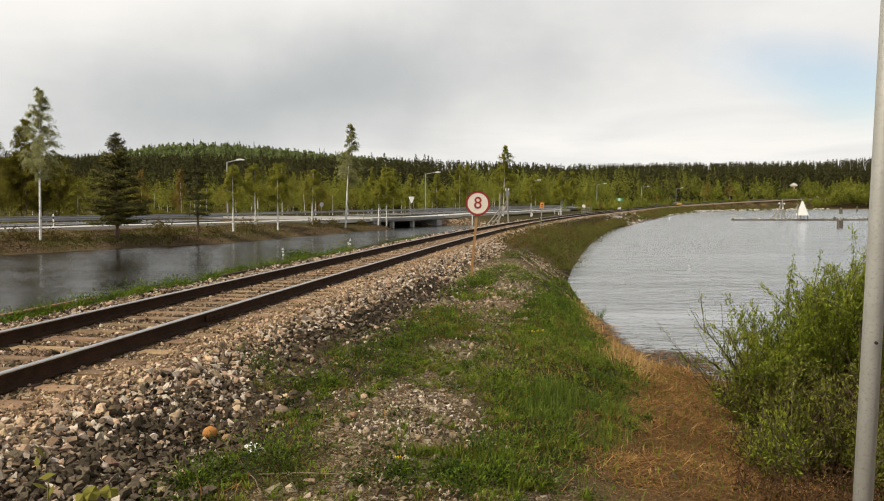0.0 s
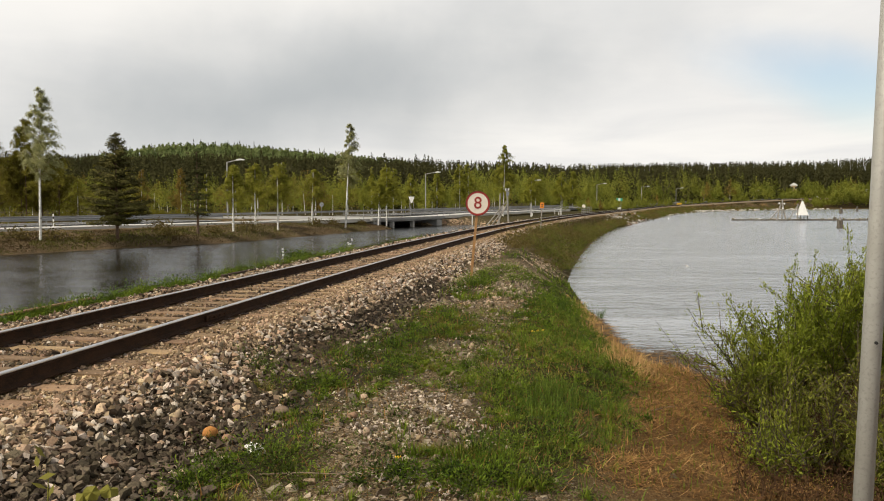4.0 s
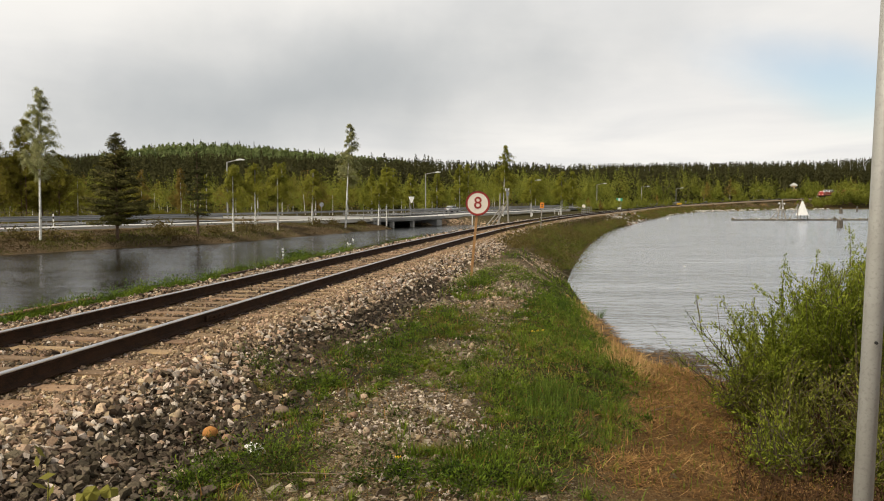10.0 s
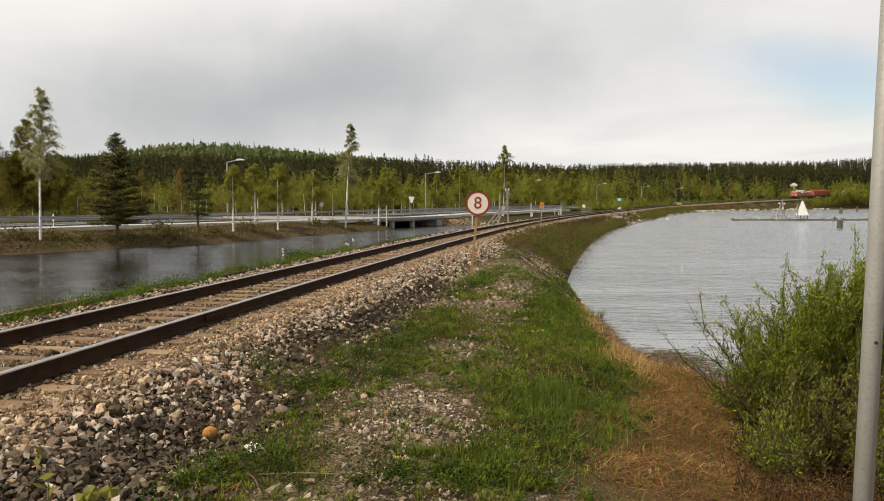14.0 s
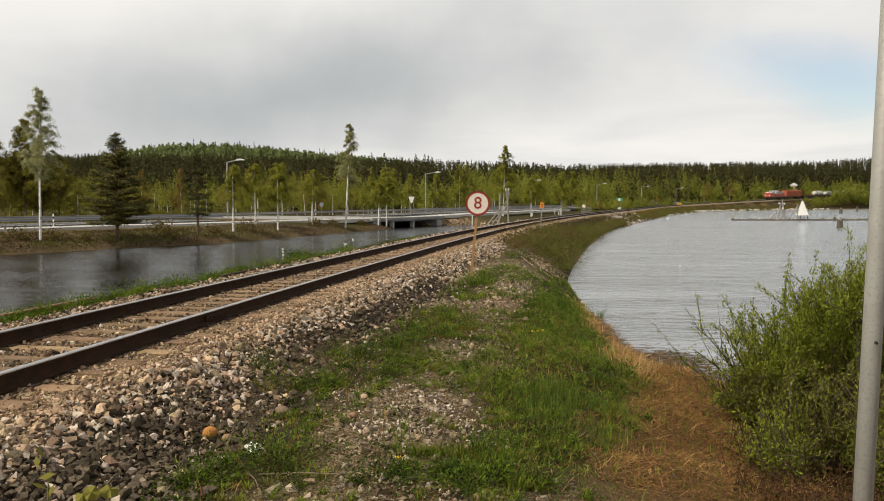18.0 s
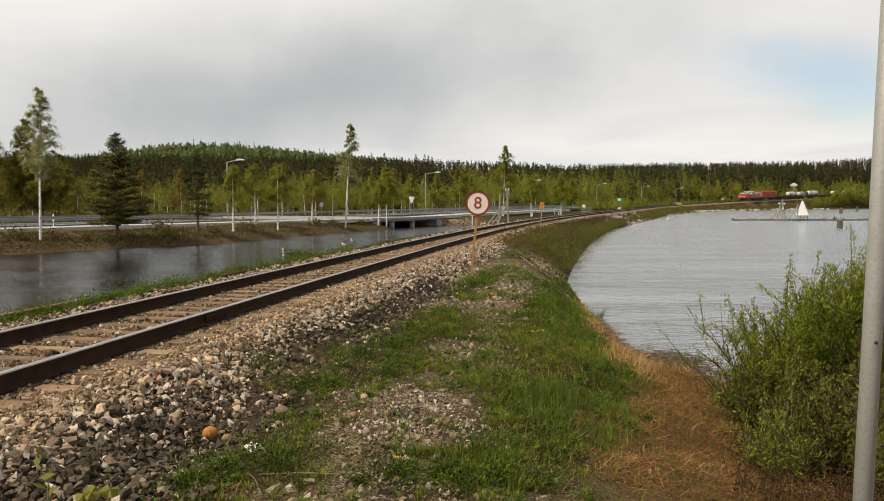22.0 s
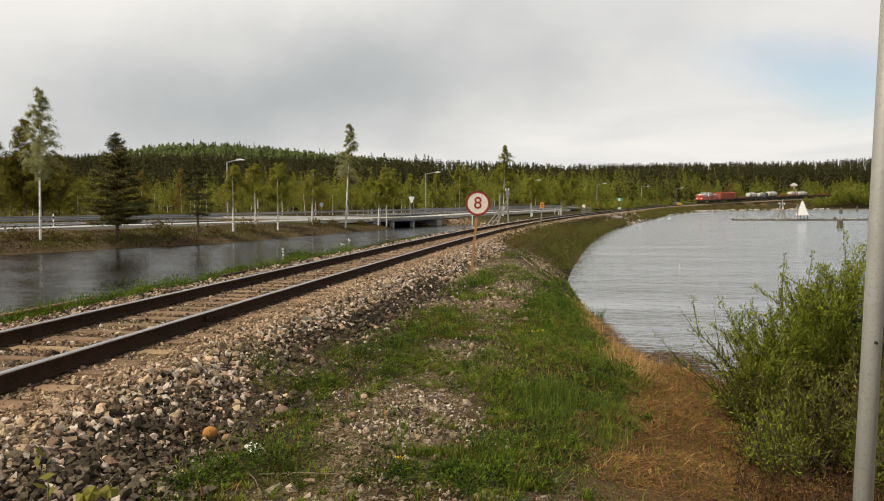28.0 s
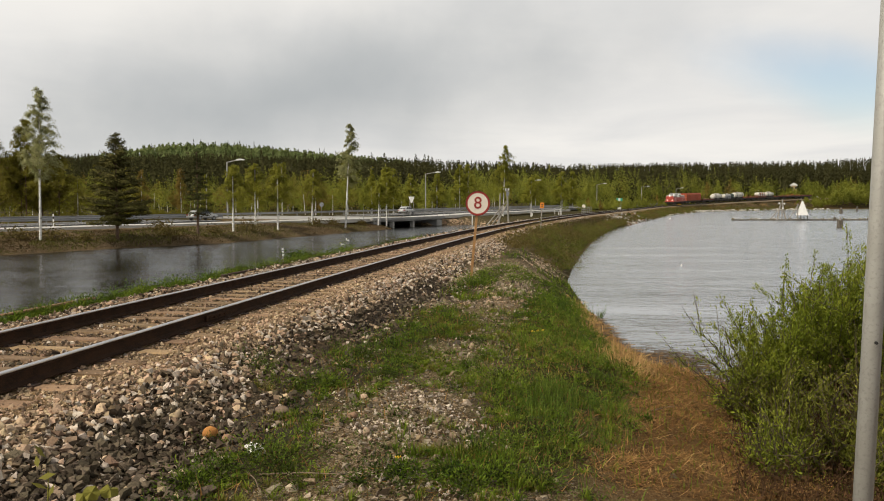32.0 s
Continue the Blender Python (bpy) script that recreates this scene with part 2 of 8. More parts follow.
M_BARK_BIRCH = material("birch_bark", (0.80, 0.79, 0.76), (0.62, 0.61, 0.58), 2.0, 0.8, bump=0.3, fine=5.5, c3=(0.05, 0.045, 0.04))
M_BARK = material("conifer_bark", (0.10, 0.065, 0.045), (0.16, 0.10, 0.065), 4, 0.95, bump=0.7, fine=25)
M_BRUSH = material("red_brown_brushwood", (0.048, 0.026, 0.014), (0.085, 0.045, 0.022), 9, 0.85, bump=0.2, c3=(0.05, 0.03, 0.018), spec=0.15)
M_SLATE = material("dark_grey_gravel", (0.14, 0.112, 0.08), (0.09, 0.072, 0.052), 4.0, 0.9, bump=0.3, fine=60, c3=(0.22, 0.20, 0.17), island=0.5, spec=0.2)
M_CHIP = material("pale_stone_chips", (0.36, 0.295, 0.215), (0.28, 0.225, 0.16), 4.0, 0.9, bump=0.3, fine=60, c3=(0.44, 0.38, 0.30), island=0.4, spec=0.2)
M_TUFT = leaf_material("bright_tuft_leaves", (0.092, 0.145, 0.013), (0.145, 0.195, 0.022), trans=0.16)
M_TWIG = material("willow_twig", (0.085, 0.062, 0.034), (0.055, 0.042, 0.024), 8, 0.8, bump=0.2)
M_GRASS = leaf_material("spring_grass", (0.098, 0.142, 0.013), (0.165, 0.208, 0.022), trans=0.16)
M_GRASS_DRY = leaf_material("yellowish_grass", (0.12, 0.115, 0.02), (0.17, 0.16, 0.035), trans=0.16)
M_REED = leaf_material("withered_reeds", (0.36, 0.20, 0.075), (0.46, 0.30, 0.13), rough=0.8, trans=0.15)
M_WEED = leaf_material("broad_weed_leaves", (0.048, 0.085, 0.010), (0.088, 0.132, 0.016), trans=0.14)
M_STRAW = leaf_material("dead_grass", (0.235, 0.126, 0.042), (0.33, 0.188, 0.068), rough=0.8, trans=0.15)
M_WILLOW = leaf_material("willow_leaves", (0.145, 0.178, 0.019), (0.235, 0.26, 0.034), trans=0.18)
# darker copy of the willow leaves, with the bush's own shade in its colour
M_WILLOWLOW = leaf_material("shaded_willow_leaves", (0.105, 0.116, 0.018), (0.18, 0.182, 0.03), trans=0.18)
M_BIRCHLEAF = leaf_material("young_birch_leaves", (0.20, 0.205, 0.028), (0.29, 0.28, 0.042), trans=0.45, island=0.15)
M_DECID = leaf_material("spring_deciduous_leaves", (0.155, 0.178, 0.03), (0.285, 0.29, 0.048), island=0.08, coarse=0.16, trans=0.45)
M_BIRCHOLIVE = leaf_material("olive_birch_leaves", (0.14, 0.128, 0.019), (0.22, 0.198, 0.030), trans=0.45, island=0.15)
M_RUSSET = leaf_material("russet_budding_leaves", (0.17, 0.12, 0.028), (0.26, 0.18, 0.046), island=0.08, coarse=0.16, trans=0.45)
M_BIRCHPALE = leaf_material("pale_birch_catkins_and_buds", (0.29, 0.295, 0.125), (0.42, 0.42, 0.21), trans=0.6)
M_SPRUCE = leaf_material("spruce_needles", (0.037, 0.036, 0.014), (0.062, 0.06, 0.022), rough=0.9, island=0.12, trans=0.05)
M_SPRUCE_NEAR = leaf_material("dark_spruce_needles", (0.042, 0.046, 0.016), (0.066, 0.068, 0.022), rough=0.8, trans=0.05)
M_BANK = leaf_material("dull_bank_grass", (0.048, 0.040, 0.015), (0.080, 0.063, 0.025), rough=0.8, trans=0.15)
M_PINE = leaf_material("pine_needles", (0.072, 0.069, 0.022), (0.118, 0.107, 0.032), rough=0.8, trans=0.05)
M_SHRUB = leaf_material("bank_shrub_leaves", (0.10, 0.080, 0.024), (0.155, 0.118, 0.040), island=0.2)
M_FLOWER = material("dandelion_yellow", (0.85, 0.55, 0.02), (0.8, 0.45, 0.02), 50, 0.7, bump=0)


# ---- mesh helpers ----
def mesh_np(name, V, F):
    """A mesh from arrays: V (n, 3), F (m, k), all faces with k corners."""
    V, F = np.asarray(V, np.float32), np.asarray(F, np.int32)
    me = bpy.data.meshes.new(name)
    me.vertices.add(len(V))
    me.vertices.foreach_set("co", V.ravel())
    k = F.shape[1]
    me.loops.add(F.size)
    me.loops.foreach_set("vertex_index", F.ravel())
    me.polygons.add(len(F))
    me.polygons.foreach_set("loop_start", np.arange(0, F.size, k, dtype=np.int32))
    me.update(calc_edges=True)
    me.validate()
    me.shade_flat()
    return me


def put(name, me, material_, parent=None, smooth=False, label=""):
    me.materials.append(material_)
    if smooth:
        me.polygons.foreach_set("use_smooth", [True] * len(me.polygons))
    ob = new(name, me)
    ob.parent = parent
    return tagged(ob, label)


def part(name, bm, material_, parent=None, label="", smooth=False):
    me = bpy.data.meshes.new(name)
    bmesh.ops.recalc_face_normals(bm, faces=bm.faces)
    bm.to_mesh(me)
    bm.free()
    return put(name, me, material_, parent, smooth, label)


def thing(name, m, label, category, group=""):
    ob = new(name)
    ob.empty_display_size = 0.2
    ob.matrix_world = m
    return tagged(ob, label, category, group)


def box(bm, x0, x1, y0, y1, z0, z1, bevel=0.0):
    r = bmesh.ops.create_cube(bm, size=1.0)
    vs = r["verts"]
    bmesh.ops.scale(bm, vec=(x1 - x0, y1 - y0, z1 - z0), verts=vs)
    bmesh.ops.translate(bm, vec=((x0 + x1) / 2, (y0 + y1) / 2, (z0 + z1) / 2), verts=vs)
    if bevel:
        es = list({e for v in vs for e in v.link_edges})
        bmesh.ops.bevel(bm, geom=es, offset=bevel, segments=1, affect="EDGES")
    return bm


def tube(bm, p, q, r0, r1=None, seg=8):
    """A closed tapered rod from p to q."""
    p, q = Vector(p), Vector(q)
    d = q - p
    m = Matrix.Translation((p + q) / 2) @ d.to_track_quat("Z", "Y").to_matrix().to_4x4()
    bmesh.ops.create_cone(bm, cap_ends=True, segments=seg, radius1=r0, radius2=r0 if r1 is None else r1, depth=d.length, matrix=m)
    return bm


def prism(bm, outline, axis, a, b):
    """Extrudes a closed outline of (u, v) along an axis from a to b. axis y: (x, z); axis x: (y, z)."""
    def at(u, v, w):
        return (u, w, v) if axis == "y" else (w, u, v) if axis == "x" else (u, v, w)
    lo = [bm.verts.new(at(u, v, a)) for u, v in outline]
    hi = [bm.verts.new(at(u, v, b)) for u, v in outline]
    n = len(outline)
    bm.faces.new(lo)
    bm.faces.new(hi[::-1])
    for i in range(n):
        bm.faces.new((lo[i], hi[i], hi[(i + 1) % n], lo[(i + 1) % n]))
    return bm


# ---- plan: the railway's centre line, rail level and banks ----
WATER = -1.7
_near = np.linspace(-80, 116, 50)
_far = ((160, 35.0), (210, 50.8), (245, 62.8), (270, 73.2), (293, 86.6), (313, 101.5), (345, 128.6), (377, 158.4), (403, 188), (438, 238), (482, 336), (575, 690))
CTRL_Y = np.concatenate([_near, [p[0] for p in _far]])
CTRL_X = np.concatenate([-6.0 + 0.145 * _near + 0.00075 * _near ** 2 + 0.2 * np.clip((48 - _near) / 26, 0, 1), [p[1] for p in _far]])


def hermite(xs, ys, x):
    s = np.gradient(ys, xs)
    i = np.clip(np.searchsorted(xs, x) - 1, 0, len(xs) - 2)
    h = xs[i + 1] - xs[i]
    t = np.clip((x - xs[i]) / h, 0, 1)
    return (2 * t ** 3 - 3 * t ** 2 + 1) * ys[i] + (t ** 3 - 2 * t ** 2 + t) * h * s[i] + (3 * t ** 2 - 2 * t ** 3) * ys[i + 1] + (t ** 3 - t ** 2) * h * s[i + 1]


CY = np.linspace(-80, 575, 2621)
CX = hermite(CTRL_Y, CTRL_X, CY)
CZ = np.interp(CY, (0, 116, 160, 210, 245, 270, 293, 313, 345, 377, 403, 438, 482), (0, 0, 0.05, 0.09, 0.18, 0.34, 0.8, 1.29, 2.17, 2.98, 3.6, 4.25, 4.5))
_k = np.ones(41) / 41
CZ = np.convolve(np.pad(CZ, 20, mode="edge"), _k, mode="valid")
CS = np.concatenate([[0], np.cumsum(np.hypot(np.diff(CX), np.diff(CY)))])
C_SLOPE = np.gradient(CX, CY)


def track_at(s, d=0.0, dz=0.0):
    """Place and heading (degrees from +y, clockwise) at the length s along the centre line, d metres to its right."""
    x, y, z, k = (np.interp(s, CS, a) for a in (CX, CY, CZ, C_SLOPE))
    h = np.arctan(k)
    return x + d * np.cos(h), y - d * np.sin(h), z + dz, h


def stretch(tan):
    """How much farther the outer curve lies towards the right."""
    return float(np.interp(tan, (0.324, 0.373, 0.42, 0.467), (1, 1.024, 1.056, 1.08)))


def s_at_y(y):
    return float(np.interp(y, CY, CS))


def lateral(x, y):
    """Metres to the right of the centre line."""
    return (x - np.interp(y, CY, CX)) * np.cos(np.arctan(np.interp(y, CY, C_SLOPE)))


SHORE_Y = (-20, 8, 12, 13.9, 16.3, 18.2, 23.6, 33.6, 58, 101, 122, 159, 217, 251, 300, 335, 352, 375)
SHORE_D = (60, 26, 10.8, 7.5, 7.1, 6.7, 6.1, 5.1, 4.9, 4.3, 4.4, 4.8, 7.0, 9.0, 11, 12.5, 14.5, 17)
# the pond between railway and road, with the channel under the bridge
POND = np.array([(-75, -30), (-40, 25), (-26.5, 50.2), (-24.6, 53.6), (-22.6, 57.5), (-19.9, 61.1), (-16.9, 65.3), (-14.2, 74.6), (-10.5, 85.2), (-8.1, 94.5), (-5.7, 100.5),
                 (-60, 134), (-50, 146), (-1.8, 113.8), (1.2, 117.5), (5.0, 119), (6.5, 112), (5.2, 95), (3.5, 80), (0, 60), (-4, 35), (-8, 10), (-14, -30)], float)
ROAD_Y = np.array([-40, 20, 85, 124, 157, 200, 243, 292, 330, 360, 400, 460, 598.0])
ROAD_X = np.array([-102, -72, -39.6, -20, -4, 16, 37, 62, 88, 115.6, 156, 235.5, 552.0])
PATH_Y = np.array([-40, 20, 59, 67.3, 82.5, 92, 104, 112, 120, 140, 170, 200.0])
PATH_X = np.array([-76, -53, -32.6, -27.8, -18.6, -12.8, -5.9, -2.0, 1.4, 8.8, 19.5, 31.0])


def inside(poly, x, y):
    r = np.zeros(np.shape(x), bool)
    for i in range(len(poly)):
        (x0, y0), (x1, y1) = poly[i - 1], poly[i]
        c = ((y0 > y) != (y1 > y))
        r ^= c & (x < (x1 - x0) * (y - y0) / (y1 - y0 + 1e-9) + x0)
    return r


def edge_distance(poly, x, y):
    best = np.full(np.shape(x), 1e9)
    for i in range(len(poly)):
        (x0, y0), (x1, y1) = poly[i - 1], poly[i]
        dx, dy = x1 - x0, y1 - y0
        t = np.clip(((x - x0) * dx + (y - y0) * dy) / (dx * dx + dy * dy), 0, 1)
        best = np.minimum(best, np.hypot(x - x0 - t * dx, y - y0 - t * dy))
    return best


# skyline of the woods, as angle tangents: across and up
SKY_T = np.array([-0.7, -0.526, -0.46, -0.42, -0.365, -0.33, -0.28, -0.22, -0.12, -0.056, 0.01, 0.08, 0.145, 0.21, 0.28, 0.35, 0.41, 0.48, 0.52, 0.7])
SKY_H = np.array([85, 84, 82, 84, 84, 84, 83, 81, 78, 77, 73, 70, 66, 67, 69, 70, 71, 75, 79, 82.0]) / 1490


HILL_T = np.array([-0.6, -0.5, -0.42, -0.365, -0.33, -0.30, -0.258, -0.22, -0.19, -0.12, -0.06, 0.0])
HILL_P = np.array([290, 286, 282, 265, 259, 258, 258, 263, 267, 277, 285, 290.0])


def woods_ground(x, y):
    tan = x / np.maximum(y, 30)
    ridge = 1.5 + np.interp(tan, SKY_T, SKY_H) * 520 - 23
    t = np.clip((y - 210 - 0.25 * np.abs(x)) / 260, 0, 1)
    z = -0.5 + t * t * (3 - 2 * t) * (ridge + 0.5)
    far = 1.5 + (358 - np.interp(tan, HILL_T, HILL_P)) / 1490 * 850 - 10
    t2 = np.clip((y - 560) / 290, 0, 1)
    hill = t2 * t2 * (3 - 2 * t2) * np.maximum(far - z, 0)
    return z + hill + np.clip(y - 560, 0, 2000) * 0.012


def noise2(x, y, scale, seed=0.0):
    """Smooth value noise on arrays, about -1..1."""
    u, v = x / scale + 17.3 + seed, y / scale - 9.1 + seed * 1.7
    iu, iv = np.floor(u), np.floor(v)
    fu, fv = u - iu, v - iv
    fu, fv = fu * fu * (3 - 2 * fu), fv * fv * (3 - 2 * fv)
    def h(a, b):
        s = np.sin(a * 127.1 + b * 311.7 + seed * 13.7) * 43758.5453
        return (s - np.floor(s)) * 2 - 1
    return (h(iu, iv) * (1 - fu) + h(iu + 1, iv) * fu) * (1 - fv) + (h(iu, iv + 1) * (1 - fu) + h(iu + 1, iv + 1) * fu) * fv


def height(x, y):
    x, y = np.asarray(x, float), np.asarray(y, float)
    zc = np.interp(y, CY, CZ)
    d = lateral(x, y)
    ds = np.interp(y, SHORE_Y, SHORE_D)
    db = np.interp(y, (0, 6, 14, 20, 34, 58, 100), (6.2, 6.0, 5.0, 4.3, 3.2, 2.6, 2.2))
    # right-hand bank: ballast, shoulder, bench, slope to the shore, lake bed
    dl = np.minimum(db + 2.8, db + 0.72 * (ds - db))
    z_bench = zc - np.interp(y, (0, 30, 60), (0.5, 0.5, 0.3))
    z_low = np.where(ds > db + 4, -1.25, WATER + 0.28 * (z_bench - WATER))
    right = np.where(d < 1.75, zc - 0.19, 0)
    right = np.where((d >= 1.75), zc - 0.19 + (z_bench - zc + 0.19) * np.clip((d - 1.75) / 0.95, 0, 1), right)
    f = np.clip((d - db) / (dl - db), 0, 1)
    right = np.where(d > db, z_bench + (z_low - z_bench) * f, right)
    right = np.where(d > dl, z_low + (WATER - z_low) * np.clip((d - dl) / (ds - dl), 0, 1), right)
    right = np.where(d > ds, WATER - np.clip((d - ds) * 0.35, 0, 1.5), right)
    left = np.where(d > -1.75, zc - 0.19, zc - 0.19 - 0.2 * np.clip((-d - 1.75) / 1.3, 0, 1))
    left = np.where(d < -3.2, zc - 0.39 + (WATER - 0.4 - zc + 0.39) * np.clip((-d - 3.2) / 2.3, 0, 1), left)
    left = np.where(d < -5.5, WATER - 0.4 - np.clip((-d - 5.5) * 0.3, 0, 1), left)
    rail = np.where(d > 0, right, left)
    # land on the road's side of the pond
    ins, ed = inside(POND, x, y), edge_distance(POND, x, y)
    land = np.interp(ed, (0, 1.0, 3.2, 5.6, 9.0, 12.0), (-1.7, -1.3, -0.95, -0.62, -0.62, -0.98))
    land = np.where(ins, WATER - np.clip(ed * 0.3, 0, 1.2), land)
    wg = woods_ground(x, y)
    land = np.where(ins, land, np.maximum(land + np.clip(wg + 0.5, 0, 99), land))
    # far shore of the lake
    fs = y - np.interp(x, (110, 122, 147, 172, 193, 226, 289, 448, 1035), (337, 337, 355, 378, 397, 422, 444, 482, 552))
    far = np.interp(fs, (-12, 0, 4, 12, 30), (-3.0, -1.7, -0.7, 0.2, 1.0))
    far = np.where(fs > 0, np.maximum(far, np.where(fs > 30, wg, far)), far)
    base = np.where(d < 0, land, np.where(y > 337, far, -3.2))
    base = np.where((d < 0) & (d > -14) & (y > 110), np.minimum(base, zc - 0.6), base)
    base = np.where((d < 0) & (d > -75) & (y > 180), np.minimum(base, zc - 0.4 + np.clip(-d - 45, 0, 30) * 0.1), base)
    out = np.maximum(base, rail)
    out = np.where((y > 150) & (np.abs(d) < 6), np.minimum(out, zc - 0.3), out)
    near = np.clip(1.2 - np.abs(y) / 60, 0, 1) * np.clip((np.abs(d) - 1.6) / 1.0, 0, 1)
    near = near * np.clip((out - WATER) / 0.35, 0, 1)
    out = out + near * (0.05 * noise2(x, y, 0.9) + 0.03 * noise2(x, y, 0.33, 3.0))
    # low heap of gravel and earth on the bench
    out = out + 0.20 * np.exp(-(((x + 0.32) / 0.75) ** 2 + ((y - 7.0) / 1.5) ** 2))
    return out + 0.6 * np.exp(-(((x - 1.0) / 1.8) ** 2 + ((y - 116.4) / 2.2) ** 2)) * np.clip((out - WATER) / 0.3, 0, 1)


def zones(x, y):
    """How much of each cover lies at a place: green, dead, grit, oily; all 0..1."""
    d = lateral(x, y)
    ds = np.interp(y, SHORE_Y, SHORE_D)
    n1, n2 = noise2(x, y, 1.3, 5.0), noise2(x, y, 0.45, 8.0)
    n = 0.6 * n1 + 0.4 * n2
    sm = lambda v, a, b: np.clip((v - a) / (b - a), 0, 1)
    ballast_edge = 2.75 - 0.3 * np.exp(-((y - 9.8) / 2.2) ** 2) + 0.3 * n1 - 0.02 * np.clip(y - 20, 0, 30)
    grit = np.where(d >= 0, 1 - sm(d, ballast_edge - 0.2, ballast_edge + 0.2), 1 - sm(-d, 2.4, 2.9))
    oily_and_shade = sm(d, np.interp(y, (10, 13), (2.45, 1.95)), np.interp(y, (10, 13), (2.75, 2.3))) * (1 - sm(d, 3.1, 3.7)) * sm(n + 0.6 * np.exp(-((y - 16) / 6) ** 2) + 0.5 * np.exp(-((y - 6.3) / 1.6) ** 2), -0.15, 0.25) * np.where(d > 0, 1, 0) * (1 - sm(y, 19, 26))
    heap = np.exp(-(((x + 0.32) / 0.7) ** 2 + ((y - 7.2) / 1.9) ** 2)) * (1 + 0.55 * n2 + 0.3 * noise2(x, y, 0.2, 12.0))
    strip = np.exp(-((d - (np.interp(y, (9, 18, 24), (4.35, 4.3, 3.85)) + 0.35 * n1)) / 0.42) ** 2) * sm(y, 7, 9.5) * (1 - sm(y, 26, 34))
    green = sm(d, ballast_edge, ballast_edge + 0.5) * sm(n + 0.5 + 0.7 * sm(d, 4.5, 5.3), 0.15, 0.75) * (1 - 0.95 * sm(heap, 0.35, 0.6)) * (1 - 0.7 * strip)
    green = np.maximum(green, 0.9 * np.exp(-((d - 3.45) / 0.5) ** 2) * sm(y, 9.5, 11) * (1 - sm(y, 19, 21)) * sm(n, -0.5, 0.1))
    bare = np.clip((6.4 - y) / 1.0, 0, 1) * np.clip((x + 1.7) / 0.4, 0, 1) * np.clip((1.3 - x) / 0.4, 0, 1)
    green = green * (1 - 0.7 * bare)
    green = np.maximum(green, sm(d, ballast_edge, ballast_edge + 0.3) * 0.95 * np.exp(-(((x + 1.2) / 0.75) ** 2 + ((y - 9.6) / 2.2) ** 2)))
    dead_line = np.interp(y, (4, 8, 11, 14, 17, 20, 24), (5.8, 6.05, 6.35, 6.3, 6.3, 6.1, 5.95)) + 0.35 * n
    dead = sm(d, dead_line - 0.2, dead_line + 0.3) * (1 - sm(y, 34, 44))
    far_bank = sm(y, 34, 48) * np.where(d > 0, 1, 0) * sm(d, 2.2, 2.8)
    green = np.where(d < 0, sm(-d, 2.5, 3.0), green * (1 - dead))
    green = green * (1 - 0.6 * far_bank)
    dead = np.maximum(dead, far_bank * 0.6 * sm(n, -0.5, 0.4))
    pond_side = np.where((d < -6) & (y < 170), 1.0, 0.0)
    green = np.where((y > 150) & (d > 2.2), 0.75, green)
    green = np.where(pond_side > 0, sm(n, -0.5, 0.6) * 0.5, green)
    green = np.where((y > 104) & (d < -3.5) & (y < 400), 0.9, green)
    rubble = np.exp(-(((x - 1.0) / 4.5) ** 2 + ((y - 117.5) / 5.0) ** 2)) + np.exp(-(((x + 7.5) / 2.2) ** 2 + ((y - 100) / 2.5) ** 2))
    green = green * (1 - np.clip(rubble * 1.6, 0, 1))
    dead = np.where(pond_side > 0, 0.25 + 0.2 * n, dead)
    dead = np.where((y > 104) & (d < -3.5), 0.1, dead)
    # dark floor under all outer ballast: shade in the stone gaps, put in colour
    oily_and_shade = np.maximum(oily_and_shade, 0.72 * grit * sm(d, 1.65, 2.1) * (1 - sm(y, 40, 60)))
    return green, dead, np.where(np.abs(d) < 6, grit, 0), oily_and_shade


def spans(*pieces):
    out = []
    for a, b, step in pieces:
        out.extend(np.arange(a, b, step))
    return np.array(sorted(set(np.round(out, 3))))


def grid_mesh(name, xs, ys, fn):
    X, Y = np.meshgrid(xs, ys)
    Z = fn(X, Y)
    V = np.stack([X, Y, Z], -1).reshape(-1, 3)
    nx, ny = len(xs), len(ys)
    i = (np.arange(ny - 1)[:, None] * nx + np.arange(nx - 1)[None]).ravel()
    F = np.stack([i, i + 1, i + nx + 1, i + nx], 1)
    return mesh_np(name, V, F), V


